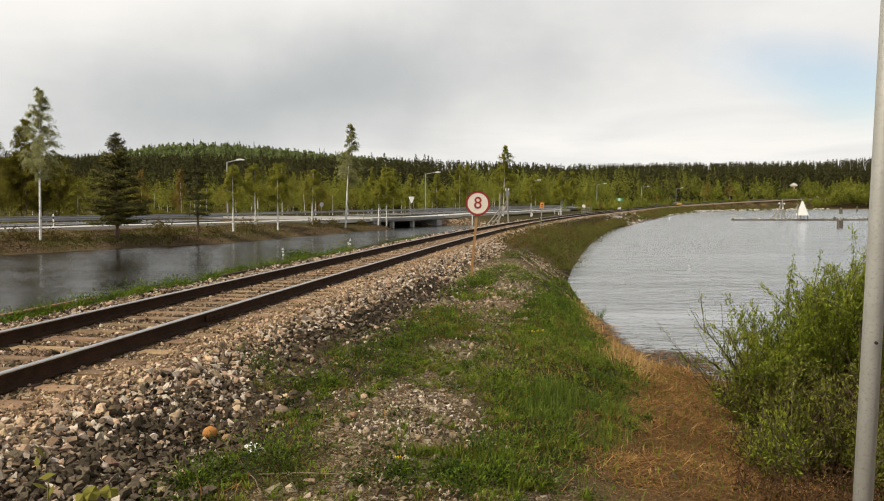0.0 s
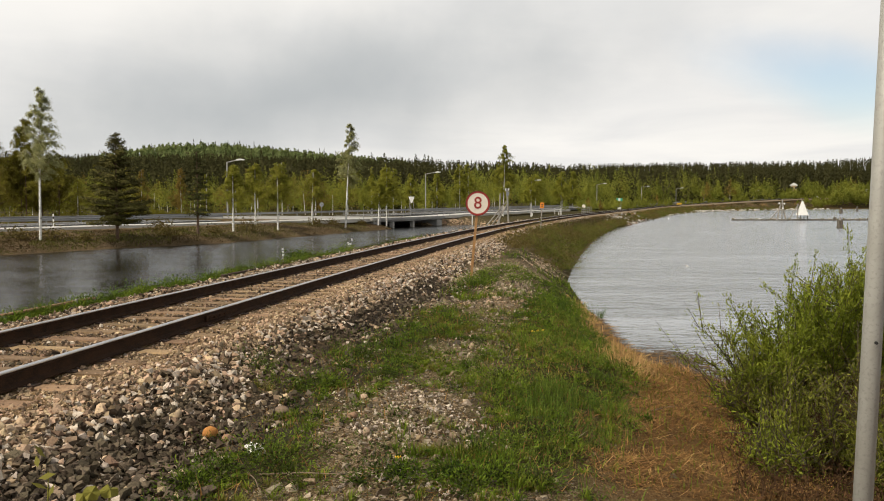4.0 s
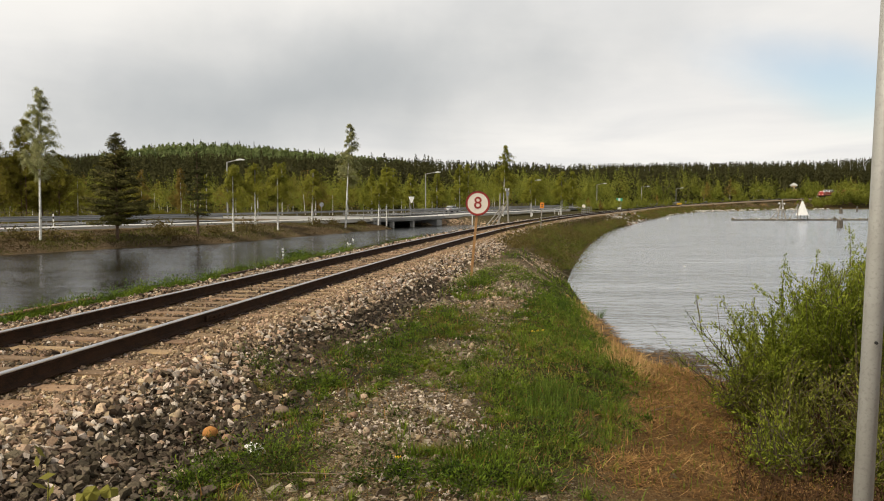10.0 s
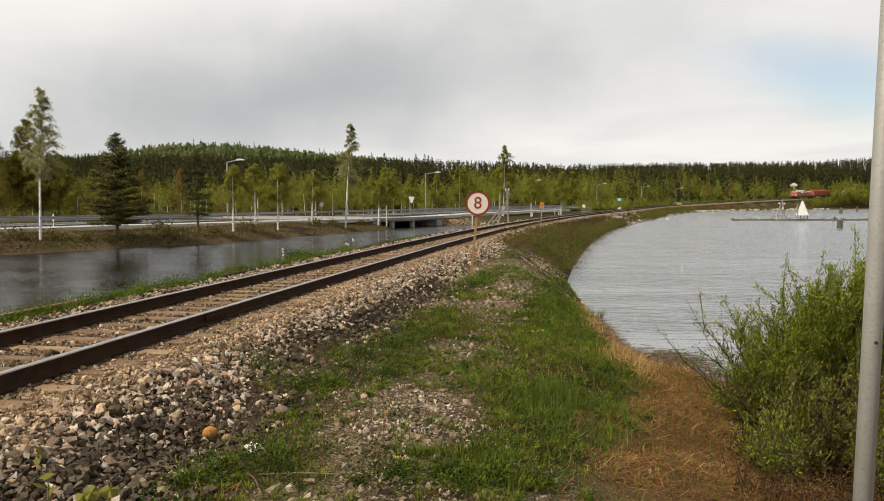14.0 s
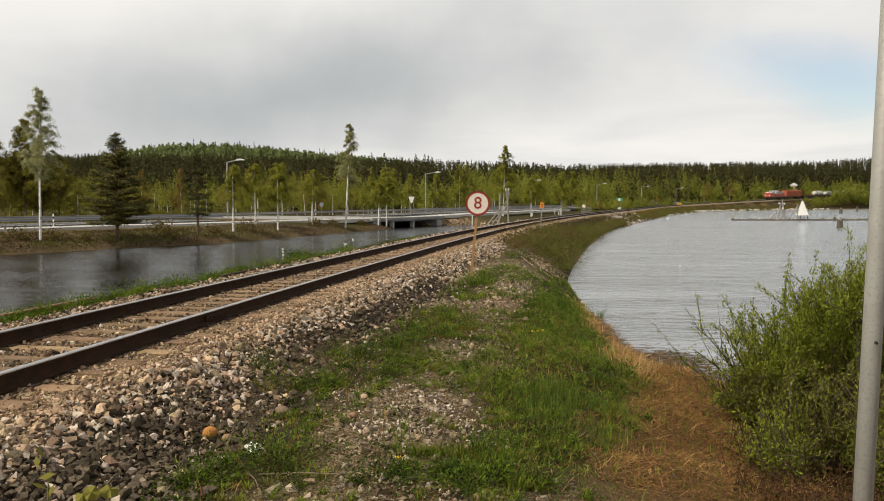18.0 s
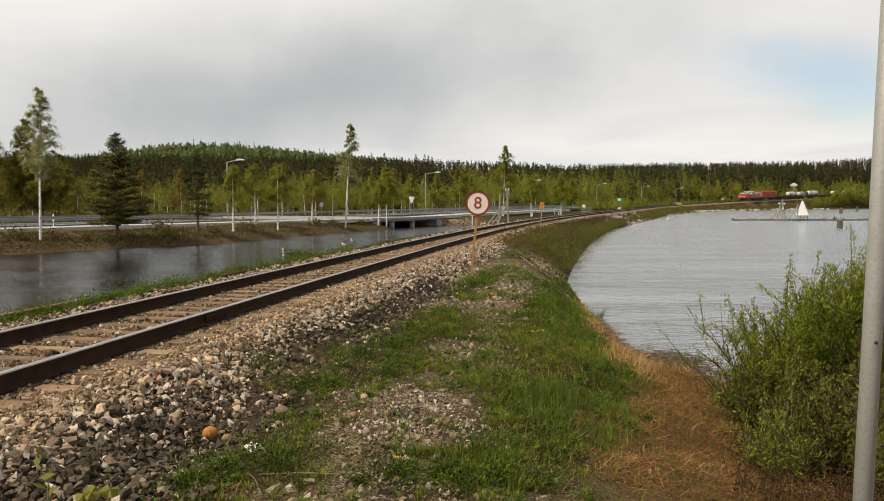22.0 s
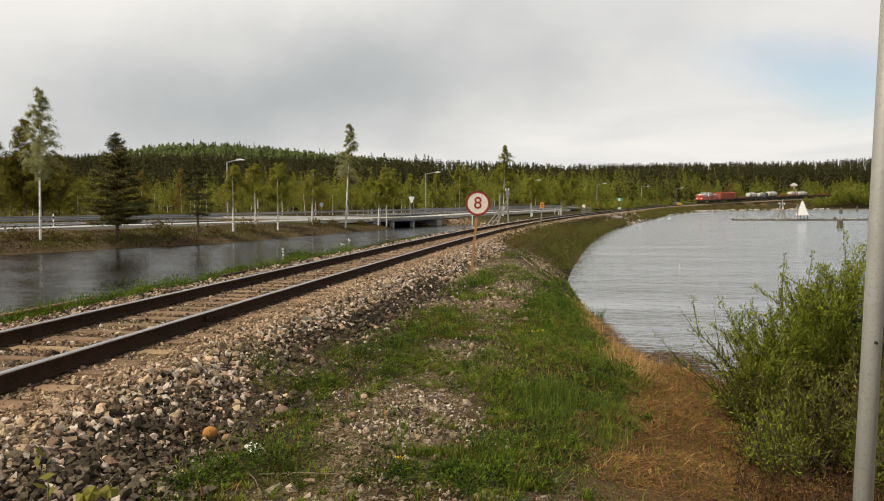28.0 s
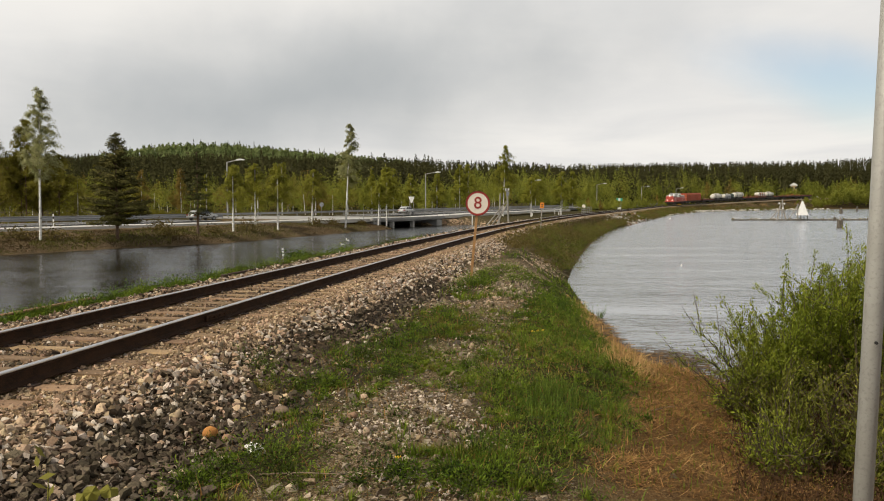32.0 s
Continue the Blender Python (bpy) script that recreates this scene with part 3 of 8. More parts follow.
def build_ground():
    xs = spans((-2200, -300, 90), (-300, -60, 7), (-60, -10, 0.8), (-10, 7, 0.17), (7, 40, 0.7), (40, 300, 5), (300, 2300, 90))
    ys = spans((-400, -40, 40), (-40, 2, 2.0), (2, 18, 0.14), (18, 40, 0.35), (40, 160, 1.2), (160, 420, 4), (420, 1000, 20), (1000, 2400, 120))
    me, V = grid_mesh("ground", xs, ys, height)
    for name, values in zip(("green", "dead", "grit", "oily_and_shade"), zones(V[:, 0], V[:, 1])):
        a = me.attributes.new(name, "FLOAT", "POINT")
        a.data.foreach_set("value", np.clip(values, 0, 1).astype(np.float32))
    ob = put("ground", me, M_GROUND, smooth=True)
    tagged(ob, "earth embankment and wooded shores with grass and gravel", "ground", kind="structure")
    me = mesh_np("water", [(-700, -700, 0), (900, -700, 0), (900, 900, 0), (-700, 900, 0)], [(0, 1, 2, 3)])
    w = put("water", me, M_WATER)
    w.location = (0, 0, WATER)
    tagged(w, "grey wind-rippled lake and pond water", "water", kind="structure")
    # the pond's own, calmer sheet, a little above
    cx, cy = POND.mean(0)
    V = [(cx + (px - cx) * 1.02 - 0.4, cy + (py - cy) * 1.02, WATER + 0.006) for px, py in POND]
    bm = bmesh.new()
    bm.faces.new([bm.verts.new(v) for v in V])
    bmesh.ops.triangulate(bm, faces=bm.faces[:])
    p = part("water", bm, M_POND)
    tagged(p, "dark calm pond water between railway and road", "water", kind="structure")
    return ob, w


GROUND, LAKE = build_ground()


# ---- the railway ----
def sweep(name, s0, s1, step, profile, mat, smooth=False):
    """A strip along the centre line; profile: closed outline of (d, dz)."""
    ss = np.arange(s0, s1 + step / 2, step)
    rows = []
    for d, dz in profile:
        x, y, z, _ = track_at(ss, d, dz)
        rows.append(np.stack([x, y, z], 1))
    V = np.stack(rows, 1).reshape(-1, 3)
    k = len(profile)
    i = np.arange(len(ss) - 1)[:, None] * k
    j = np.arange(k)[None]
    j2 = (j + 1) % k
    F = np.stack([(i + j).ravel(), (i + j2).ravel(), (i + k + j2).ravel(), (i + k + j).ravel()], 1)
    return put(name, mesh_np(name, V, F), mat, smooth=smooth)


S_CAM = s_at_y(0)
GAUGE = 1.595


M_BED = material("far_ballast_gravel", (0.26, 0.195, 0.13), (0.18, 0.135, 0.09), 1.2, 0.95, bump=0.6, fine=9, c3=(0.33, 0.27, 0.19), spec=0.1)


def build_track():
    track = thing("railway_track", pose(0, 0, 0), "single railway track with rusty rails on weathered sleepers", "railway track")
    for side in (-1, 1):
        o = side * GAUGE / 2
        foot = [(o - 0.07, -0.165), (o + 0.07, -0.165), (o + 0.07, -0.150), (o + 0.012, -0.128), (o + 0.009, -0.045), (o + 0.036, -0.034), (o + 0.036, -0.006),
                (o - 0.036, -0.006), (o - 0.036, -0.034), (o - 0.009, -0.045), (o - 0.012, -0.128), (o - 0.07, -0.150)]
        w = sweep("rail", S_CAM - 6, S_CAM + 560, 1.0, foot, M_RAIL)
        w.parent = track
        tagged(w, "dark rusty rail")
        h = sweep("rail_head", S_CAM - 6, S_CAM + 560, 1.0, [(o - 0.0372, -0.013), (o + 0.0372, -0.013), (o + 0.0372, -0.004), (o + 0.028, 0.0), (o - 0.028, 0.0), (o - 0.0372, -0.004)], M_RAILTOP)
        h.parent = w
        tagged(h, "bright worn running surface")
    # sleepers with base plates; three worn shapes share their meshes
    meshes, plates = [], None
    for i in range(3):
        bm = bmesh.new()
        box(bm, -1.32 - 0.03 * i, 1.31 + 0.02 * i, -0.115, 0.115, -0.34, -0.172, 0.018)
        for v in bm.verts:
            v.co += Vector((random.uniform(-0.012, 0.012), random.uniform(-0.012, 0.012), random.uniform(-0.008, 0.004)))
        me = bpy.data.meshes.new("sleeper")
        bm.to_mesh(me)
        bm.free()
        me.materials.append(M_SLEEPER)
        meshes.append(me)
    bm = bmesh.new()
    box(bm, -0.16, 0.16, -0.08, 0.08, -0.173, -0.160, 0.004)
    for a in (-0.11, 0.11):
        for b in (-0.05, 0.05):
            tube(bm, (a, b, -0.162), (a, b, -0.147), 0.016, seg=6)
    plates = bpy.data.meshes.new("base_plate")
    bm.to_mesh(plates)
    bm.free()
    plates.materials.append(M_RUST)
    for i in range(250):
        s = S_CAM + 1.0 + i * 0.62 + random.uniform(-0.03, 0.03)
        x, y, z, h = track_at(s)
        ob = new("sleeper", meshes[i % 3])
        ob.parent = track
        ob.matrix_local = pose(x, y, z, 0, 0, -math.degrees(h) + random.uniform(-1.2, 1.2))
        if i < 70:
            for side in (-1, 1):
                p = new("base_plate", plates)
                p.parent = ob
                p.location = (side * GAUGE / 2, 0, 0)
    # bolted joint on the near rail
    s = S_CAM + float(np.interp(11.8, CY, CS)) - S_CAM
    for side in (1,):
        for off in (-0.042, 0.042):
            x, y, z, h = track_at(s, side * GAUGE / 2 + off)
            bm = bmesh.new()
            box(bm, -0.011, 0.011, -0.32, 0.32, -0.128, -0.044, 0.006)
            for k in (-0.24, -0.09, 0.09, 0.24):
                tube(bm, (-0.03, k, -0.086), (0.03, k, -0.086), 0.016, seg=6)
            p = part("fishplate", bm, M_RAIL, track, "bolted rusty joint bar")
            p.matrix_local = pose(x, y, z, 0, 0, -math.degrees(h))
    return track


build_track()


bed = sweep("ballast_bed", s_at_y(92), s_at_y(400), 2.0, [(-3.0, -0.85), (-1.75, -0.17), (1.75, -0.17), (2.5, -0.6)], M_BED)
tagged(bed, "pale gravel ballast bed under the far track", "ballast bed", kind="structure")


# ---- road, footpath, bridge, barriers ----
def ribbon(name, ys, xs, w0, w1, z, mat, step=2.0, thick=0.12):
    """A flat strip with thickness beside the line (xs, ys), from w0 to w1 metres to its right."""
    yy = np.arange(ys[0], ys[-1], step)
    xx = hermite(ys, xs, yy)
    sl = np.gradient(xx, yy)
    c, n = 1 / np.sqrt(1 + sl * sl), sl / np.sqrt(1 + sl * sl)
    zz = np.array([z(a, b) if callable(z) else z for a, b in zip(xx, yy)])
    rows = [np.stack([xx + w * c, yy - w * n, zz + dz], 1) for w, dz in ((w0, 0), (w1, 0), (w1, -thick), (w0, -thick))]
    V = np.stack(rows, 1).reshape(-1, 3)
    i = np.arange(len(yy) - 1)[:, None] * 4
    j = np.arange(4)[None]
    j2 = (j + 1) % 4
    F = np.stack([(i + j).ravel(), (i + j2).ravel(), (i + 4 + j2).ravel(), (i + 4 + j).ravel()], 1)
    return put(name, mesh_np(name, V, F), mat)


def road_z(x, y):
    return float(np.interp(y, (0, 60, 95, 125, 160, 250, 300, 340, 383, 450), (-0.60, -0.66, -0.72, -0.72, -0.55, -0.1, 0.3, 1.2, 2.5, 4.1)))


def path_z(x, y):
    return float(np.interp(y, (112, 122, 135), (-0.45, -0.34, -0.25)))


def line_at(ys, xs, y, w=0.0):
    x = float(hermite(ys, xs, np.array([y]))[0])
    k = float(hermite(ys, xs, np.array([y + 0.5]))[0] - hermite(ys, xs, np.array([y - 0.5]))[0])
    n = math.hypot(1, k)
    return x + w / n, y - w * k / n, math.atan(k)


def build_road():
    road = ribbon("road", ROAD_Y, ROAD_X, -4.0, 4.0, road_z, M_ASPHALT, thick=0.45)
    tagged(road, "grey asphalt two-lane road beside the lake", "road", kind="structure")
    for w in (-3.6, 3.55):
        ln = ribbon("road_marking", ROAD_Y, ROAD_X, w - 0.08, w + 0.08, lambda x, y: road_z(x, y) + 0.012, M_PAINT, thick=0.01)
        ln.parent = road
    path = ribbon("pavement", PATH_Y, PATH_X, -3.2, 0.0, path_z, M_PATH, thick=0.4)
    tagged(path, "pale asphalt footpath along the pond bank", "footpath", kind="structure")


build_road()


def build_guard_rail(w, y0, y1, label, dz=0.0):
    """A steel barrier beside the road: a ribbed beam on posts."""
    g = thing("guard_rail", pose(0, 0, 0), label, "guard rail", "road barriers")
    yy = np.arange(y0, y1, 4.0)
    pts = [line_at(ROAD_Y, ROAD_X, float(y), w) for y in yy]
    prof = ((0.0, 0.42), (0.05, 0.46), (0.0, 0.53), (0.0, 0.59), (0.05, 0.66), (0.0, 0.70), (-0.02, 0.70), (-0.02, 0.42))
    V, F = [], []
    for (x, y, h) in pts:
        z = road_z(x, y) + dz
        for u, v in prof:
            V.append((x + u * math.cos(h), y - u * math.sin(h), z + v))
    k = len(prof)
    for i in range(len(pts) - 1):
        for j in range(k):
            F.append((i * k + j, i * k + (j + 1) % k, (i + 1) * k + (j + 1) % k, (i + 1) * k + j))
    put("beam", mesh_np("beam", V, F), M_GALV, g)
    bm = bmesh.new()
    box(bm, -0.05, 0.05, -0.06, 0.06, -0.4, 0.68, 0.01)
    me = bpy.data.meshes.new("post")
    bm.to_mesh(me)
    bm.free()
    me.materials.append(M_GALV)
    for (x, y, h) in pts:
        p = new("post", me)
        p.parent = g
        p.matrix_local = pose(x, y, road_z(x, y) + dz, 0, 0, -math.degrees(h))


build_guard_rail(-0.3, 40, 112, "galvanised steel guard rail between the lanes", -0.15)
build_guard_rail(-4.9, 60, 250, "galvanised steel guard rail on the wooded side of the road")
build_guard_rail(4.9, 145, 340, "galvanised steel guard rail beyond the bridge")


def build_bridge():
    """Concrete road bridge over the channel between pond and marsh."""
    br = thing("road_bridge", pose(0, 0, 0), "low concrete road bridge with thin steel railings over the channel", "bridge")
    ya, yb = 101.0, 114.5
    xa, _, h = line_at(PATH_Y, PATH_X, ya)
    xb = line_at(PATH_Y, PATH_X, yb)[0]
    h = math.atan2(xb - xa, yb - ya)
    L = math.hypot(xb - xa, yb - ya)
    br.matrix_world = pose(xa, ya, 0, 0, 0, -math.degrees(h))
    bm = bmesh.new()
    box(bm, -32, 0.12, -1.0, L + 1.0, -0.92, -0.58, 0.03)
    part("deck", bm, M_CONCRETE, br, "grey concrete deck slab")
    bm = bmesh.new()
    box(bm, 0.05, 0.40, -2.2, L + 2.2, -0.76, -0.40, 0.03)
    part("edge_beam", bm, M_CONCRETE, br, "pale concrete edge beam")
    for k in (3.4, 8.7):
        bm = bmesh.new()
        box(bm, -0.45, 0.05, k - 0.22, k + 0.22, -3.2, -0.88, 0.04)
        part("pier", bm, M_PIER, br, "pale concrete pier standing in the water")
        for back in (-8, -16, -24):
            bm = bmesh.new()
            box(bm, back - 0.5, back, k - 0.22, k + 0.22, -3.2, -0.88, 0.04)
            part("pier", bm, M_CONCRETE, br)
    for y0, y1 in ((-1.6, 0.0), (L, L + 1.6)):
        bm = bmesh.new()
        box(bm, -31, 0.2, y0, y1, -3.2, -0.88, 0.04)
        part("abutment", bm, M_CONCRETE, br)
    n = 12
    for i in range(n + 1):
        y = -4 + (L + 8) * i / n
        bm = bmesh.new()
        box(bm, 0.20, 0.25, y - 0.025, y + 0.025, -0.45, 0.42, 0.008)
        part("railing_post", bm, M_GALV, br)
    for z in (0.40, 0.05):
        bm = bmesh.new()
        box(bm, 0.21, 0.24, -4, L + 4, z - 0.015, z + 0.02, 0.005)
        part("railing_bar", bm, M_GALV, br)


M_PIER = material("pale_concrete", (0.52, 0.51, 0.47), (0.42, 0.41, 0.38), 0.9, 0.85, bump=0.35, fine=14, c3=(0.3, 0.29, 0.27))
build_bridge()


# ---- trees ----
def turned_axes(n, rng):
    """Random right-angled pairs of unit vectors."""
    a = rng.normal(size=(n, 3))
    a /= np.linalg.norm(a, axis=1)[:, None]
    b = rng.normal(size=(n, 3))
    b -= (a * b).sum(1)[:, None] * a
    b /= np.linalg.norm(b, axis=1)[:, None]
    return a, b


def leaf_mesh(name, P, size, rng, aspect=0.6, axis=None, corners=4, face=None, loose=0.45):
    """Small pointed leaves (or clumps) at P; size: array of lengths. axis: preferred long direction; face: the way their flat sides turn."""
    n = len(P)
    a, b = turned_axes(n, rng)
    if face is not None:
        up = face / (np.linalg.norm(face, axis=1)[:, None] + 1e-9) + rng.normal(0, loose, (n, 3))
        up /= np.linalg.norm(up, axis=1)[:, None]
        if axis is not None:
            a = a * 0.45 + axis
            axis = None
        a = a - (a * up).sum(1)[:, None] * up
        a /= np.linalg.norm(a, axis=1)[:, None] + 1e-9
        b = np.cross(up, a)
    if axis is not None:
        a = a * 0.45 + axis
        a /= np.linalg.norm(a, axis=1)[:, None]
        b -= (a * b).sum(1)[:, None] * a
        b /= np.linalg.norm(b, axis=1)[:, None]
    s = np.broadcast_to(size, (n,))[:, None]
    if corners == 3:
        V = np.stack([P - a * s * 0.5 - b * s * aspect * 0.5, P - a * s * 0.4 + b * s * aspect * 0.5, P + a * s * 0.5], 1).reshape(-1, 3)
        return mesh_np(name, V, np.arange(3 * n).reshape(n, 3))
    V = np.stack([P - a * s * 0.5, P + b * s * aspect * 0.5 - a * s * 0.05, P + a * s * 0.5, P - b * s * aspect * 0.5 + a * s * 0.02], 1).reshape(-1, 3)
    F = np.arange(4 * n).reshape(n, 4)
    return mesh_np(name, V, F)


def rods(name, segs, sides=5):
    """Tapered limbs from a list of (p, q, r0, r1)."""
    S = np.array([(*p, *q, a, b) for p, q, a, b in segs], float)
    p, q = S[:, :3], S[:, 3:6]
    d = q - p
    d /= np.linalg.norm(d, axis=1)[:, None] + 1e-9
    u = np.cross(d, np.where(np.abs(d[:, 2:3]) > 0.9, (1.0, 0, 0), (0, 0, 1.0)))
    u /= np.linalg.norm(u, axis=1)[:, None]
    v = np.cross(d, u)
    ang = np.arange(sides) * 2 * np.pi / sides
    ring = u[:, None] * np.cos(ang)[None, :, None] + v[:, None] * np.sin(ang)[None, :, None]
    V = np.concatenate([p[:, None] + ring * S[:, 6][:, None, None], q[:, None] + ring * S[:, 7][:, None, None]], 1).reshape(-1, 3)
    k = np.arange(len(S))[:, None] * 2 * sides
    j = np.arange(sides)[None]
    j2 = (j + 1) % sides
    F = np.stack([(k + j).ravel(), (k + j2).ravel(), (k + sides + j2).ravel(), (k + sides + j).ravel()], 1)
    return mesh_np(name, V, F)


def trunk_line(h, lean, rng, n=9, wob=0.03):
    t = np.linspace(0, 1, n)
    x = lean[0] * t * h + np.cumsum(rng.normal(0, wob, n)) * t * 0.5
    y = lean[1] * t * h + np.cumsum(rng.normal(0, wob, n)) * t * 0.5
    return np.stack([x - x[0], y - y[0], t * h], 1)


SWAY = []


def build_birch(x, y, h, r, spread, low, seed, label, leaves=2600, leaf=0.11, lean=(0, 0), group="birches by the pond", z=None, bark=M_BARK_BIRCH, leafmat=M_BIRCHLEAF):
    rng = np.random.default_rng(seed)
    t = thing("birch_tree", pose(x, y, (float(height(x, y)) if z is None else z) - 0.1), label, "tree", group)
    line = trunk_line(h, lean, rng)
    at = lambda f: np.array([np.interp(f, np.linspace(0, 1, len(line)), line[:, k]) for k in range(3)]).T
    segs = [(line[i], line[i + 1], r * (1 - i / 9) + 0.012, r * (1 - (i + 1) / 9) + 0.01) for i in range(len(line) - 1)]
    put("trunk", rods("trunk", segs, 8), bark, t, True, "white birch trunk with dark marks" if bark is M_BARK_BIRCH else "dark slender trunk")
    segs, pts, outs = [], [], []
    nb = 60
    for i in range(nb):
        f = low + (0.985 - low) * ((i + rng.random()) / nb)
        p = at(f)
        a = rng.random() * 2 * np.pi
        u0 = (f - low) / (1 - low)
        prof = np.clip(1.08 - u0, 0.10, 1) * min(1.0, u0 * 5 + 0.45)
        ln = spread * prof * rng.uniform(0.55, 1.1)
        d = np.array([np.cos(a), np.sin(a), rng.uniform(0.35, 0.9)])
        d /= np.linalg.norm(d)
        q = p + d * ln
        e = q + np.array([d[0], d[1], -0.25]) * ln * 0.35
        segs += [(p, q, 0.03 * r / 0.12, 0.012), (q, e, 0.012, 0.004)]
        # drooping twigs, each strung with small leaves
        subs = 7
        for _ in range(subs):
            u = rng.uniform(0.25, 1.35)
            root = p + (q - p) * u if u < 1 else q + (e - q) * (u - 1) / 0.35
            reach = spread * (0.10 + 0.36 * prof) * rng.uniform(0.6, 1.3)
            side = rng.normal(0, 0.5, 3) * (1, 1, 0.4) + (d[0], d[1], 0.15)
            mid = root + side * reach * 0.5
            tip = mid + (side * (0.35, 0.35, 0.0) + (0.25, 0, -0.75)) * reach * 0.8
            if y < 100:
                segs += [(root, mid, 0.005, 0.004), (mid, tip, 0.004, 0.002)]
            m = max(3, int(leaves / nb / subs * (0.5 + prof)))
            w = rng.random(m)
            base = np.where((w < 0.5)[:, None], root + (mid - root) * (w * 2)[:, None], mid + (tip - mid) * (w * 2 - 1)[:, None])
            pts.append(base + rng.normal(0, 0.03 * spread + 0.02, (m, 3)))
            outs.append(pts[-1] - at(f) + (0, 0, 0.4 * spread))
    P = np.concatenate(pts)
    put("branchwork", rods("branchwork", segs, 3), M_BARK, t, False, "thin dark birch twigs")
    SWAY.append(put("crown", leaf_mesh("crown", P, rng.uniform(0.75, 1.6, len(P)) * leaf, rng, 0.85, None, 3, face=np.concatenate(outs)), leafmat, t, False, "sparse fresh spring leaves"))
    return t


def build_conifer(x, y, h, r, spread, low, seed, label, name, mat, leaf=0.3, lean=(0, 0), shape=1.0, whorls=17, per=8, dens=26, droop=-0.15, gaps=0.0, top=0.0, flat=0.07):
    rng = np.random.default_rng(seed)
    t = thing(name, pose(x, y, float(height(x, y)) - 0.1), label, "tree")
    line = trunk_line(h, lean, rng, wob=0.02)
    at = lambda f: np.array([np.interp(f, np.linspace(0, 1, len(line)), line[:, k]) for k in range(3)]).T
    segs = [(line[i], line[i + 1], r * (1 - i / 9) + 0.015, r * (1 - (i + 1) / 9) + 0.012) for i in range(len(line) - 1)]
    put("trunk", rods("trunk", segs, 8), M_BARK, t, True, "brown scaly trunk")
    segs, pts, ax = [], [], []
    for i in range(whorls):
        f = low + (0.97 - low) * i / (whorls - 1)
        g = (1 - (f - low) / (1 - low))
        for j in range(per):
            if rng.random() < gaps:
                continue
            a = (j + rng.random()) / per * 2 * np.pi
            ln = spread * (min(1, g ** shape * 1.0 + top) * rng.uniform(0.65, 1.12) + 0.05) * min(1.0, 0.72 + 3.0 * (f - low))
            d = np.array([np.cos(a), np.sin(a), droop + 0.45 * (1 - g)])
            p = at(min(0.99, f + rng.uniform(-0.02, 0.02)))
            q = p + d * ln
            e = q + np.array([d[0], d[1], 0.25]) * 0.12 * ln
            segs.append((p, q, 0.028, 0.008))
            m = max(4, int(dens * ln))
            u = rng.random(m) ** 0.75
            side = np.array([-d[1], d[0], 0])
            w = rng.normal(0, 0.16, m) * ln * (1.1 - 0.5 * u)
            pts.append(p + (e - p) * u[:, None] + side * w[:, None] + rng.normal(0, 1, (m, 3)) * (0.10, 0.10, flat))
            ax.append(np.tile(np.array([d[0], d[1], 0.2]), (m, 1)) + side * np.sign(w)[:, None] * 0.7)
    P, A = np.concatenate(pts), np.concatenate(ax)
    put("branchwork", rods("branchwork", segs, 4), M_BARK, t)
    put("crown", leaf_mesh("crown", P, rng.uniform(0.6, 1.3, len(P)) * leaf, rng, 0.45, A, face=P * (0.5, 0.5, 0) + (0, 0, 0.9), loose=0.5), mat, t, False, "dark green needles")
    return t


# standing trees on the far bank of the pond: tangent across, distance, height
build_birch(-0.4785 * 55.5, 55.5, 10.1, 0.085, 1.45, 0.40, 1, "tall slender birch with a white trunk on the pond bank", 19000, 0.062, lean=(0.015, 0), leafmat=M_BIRCHPALE)
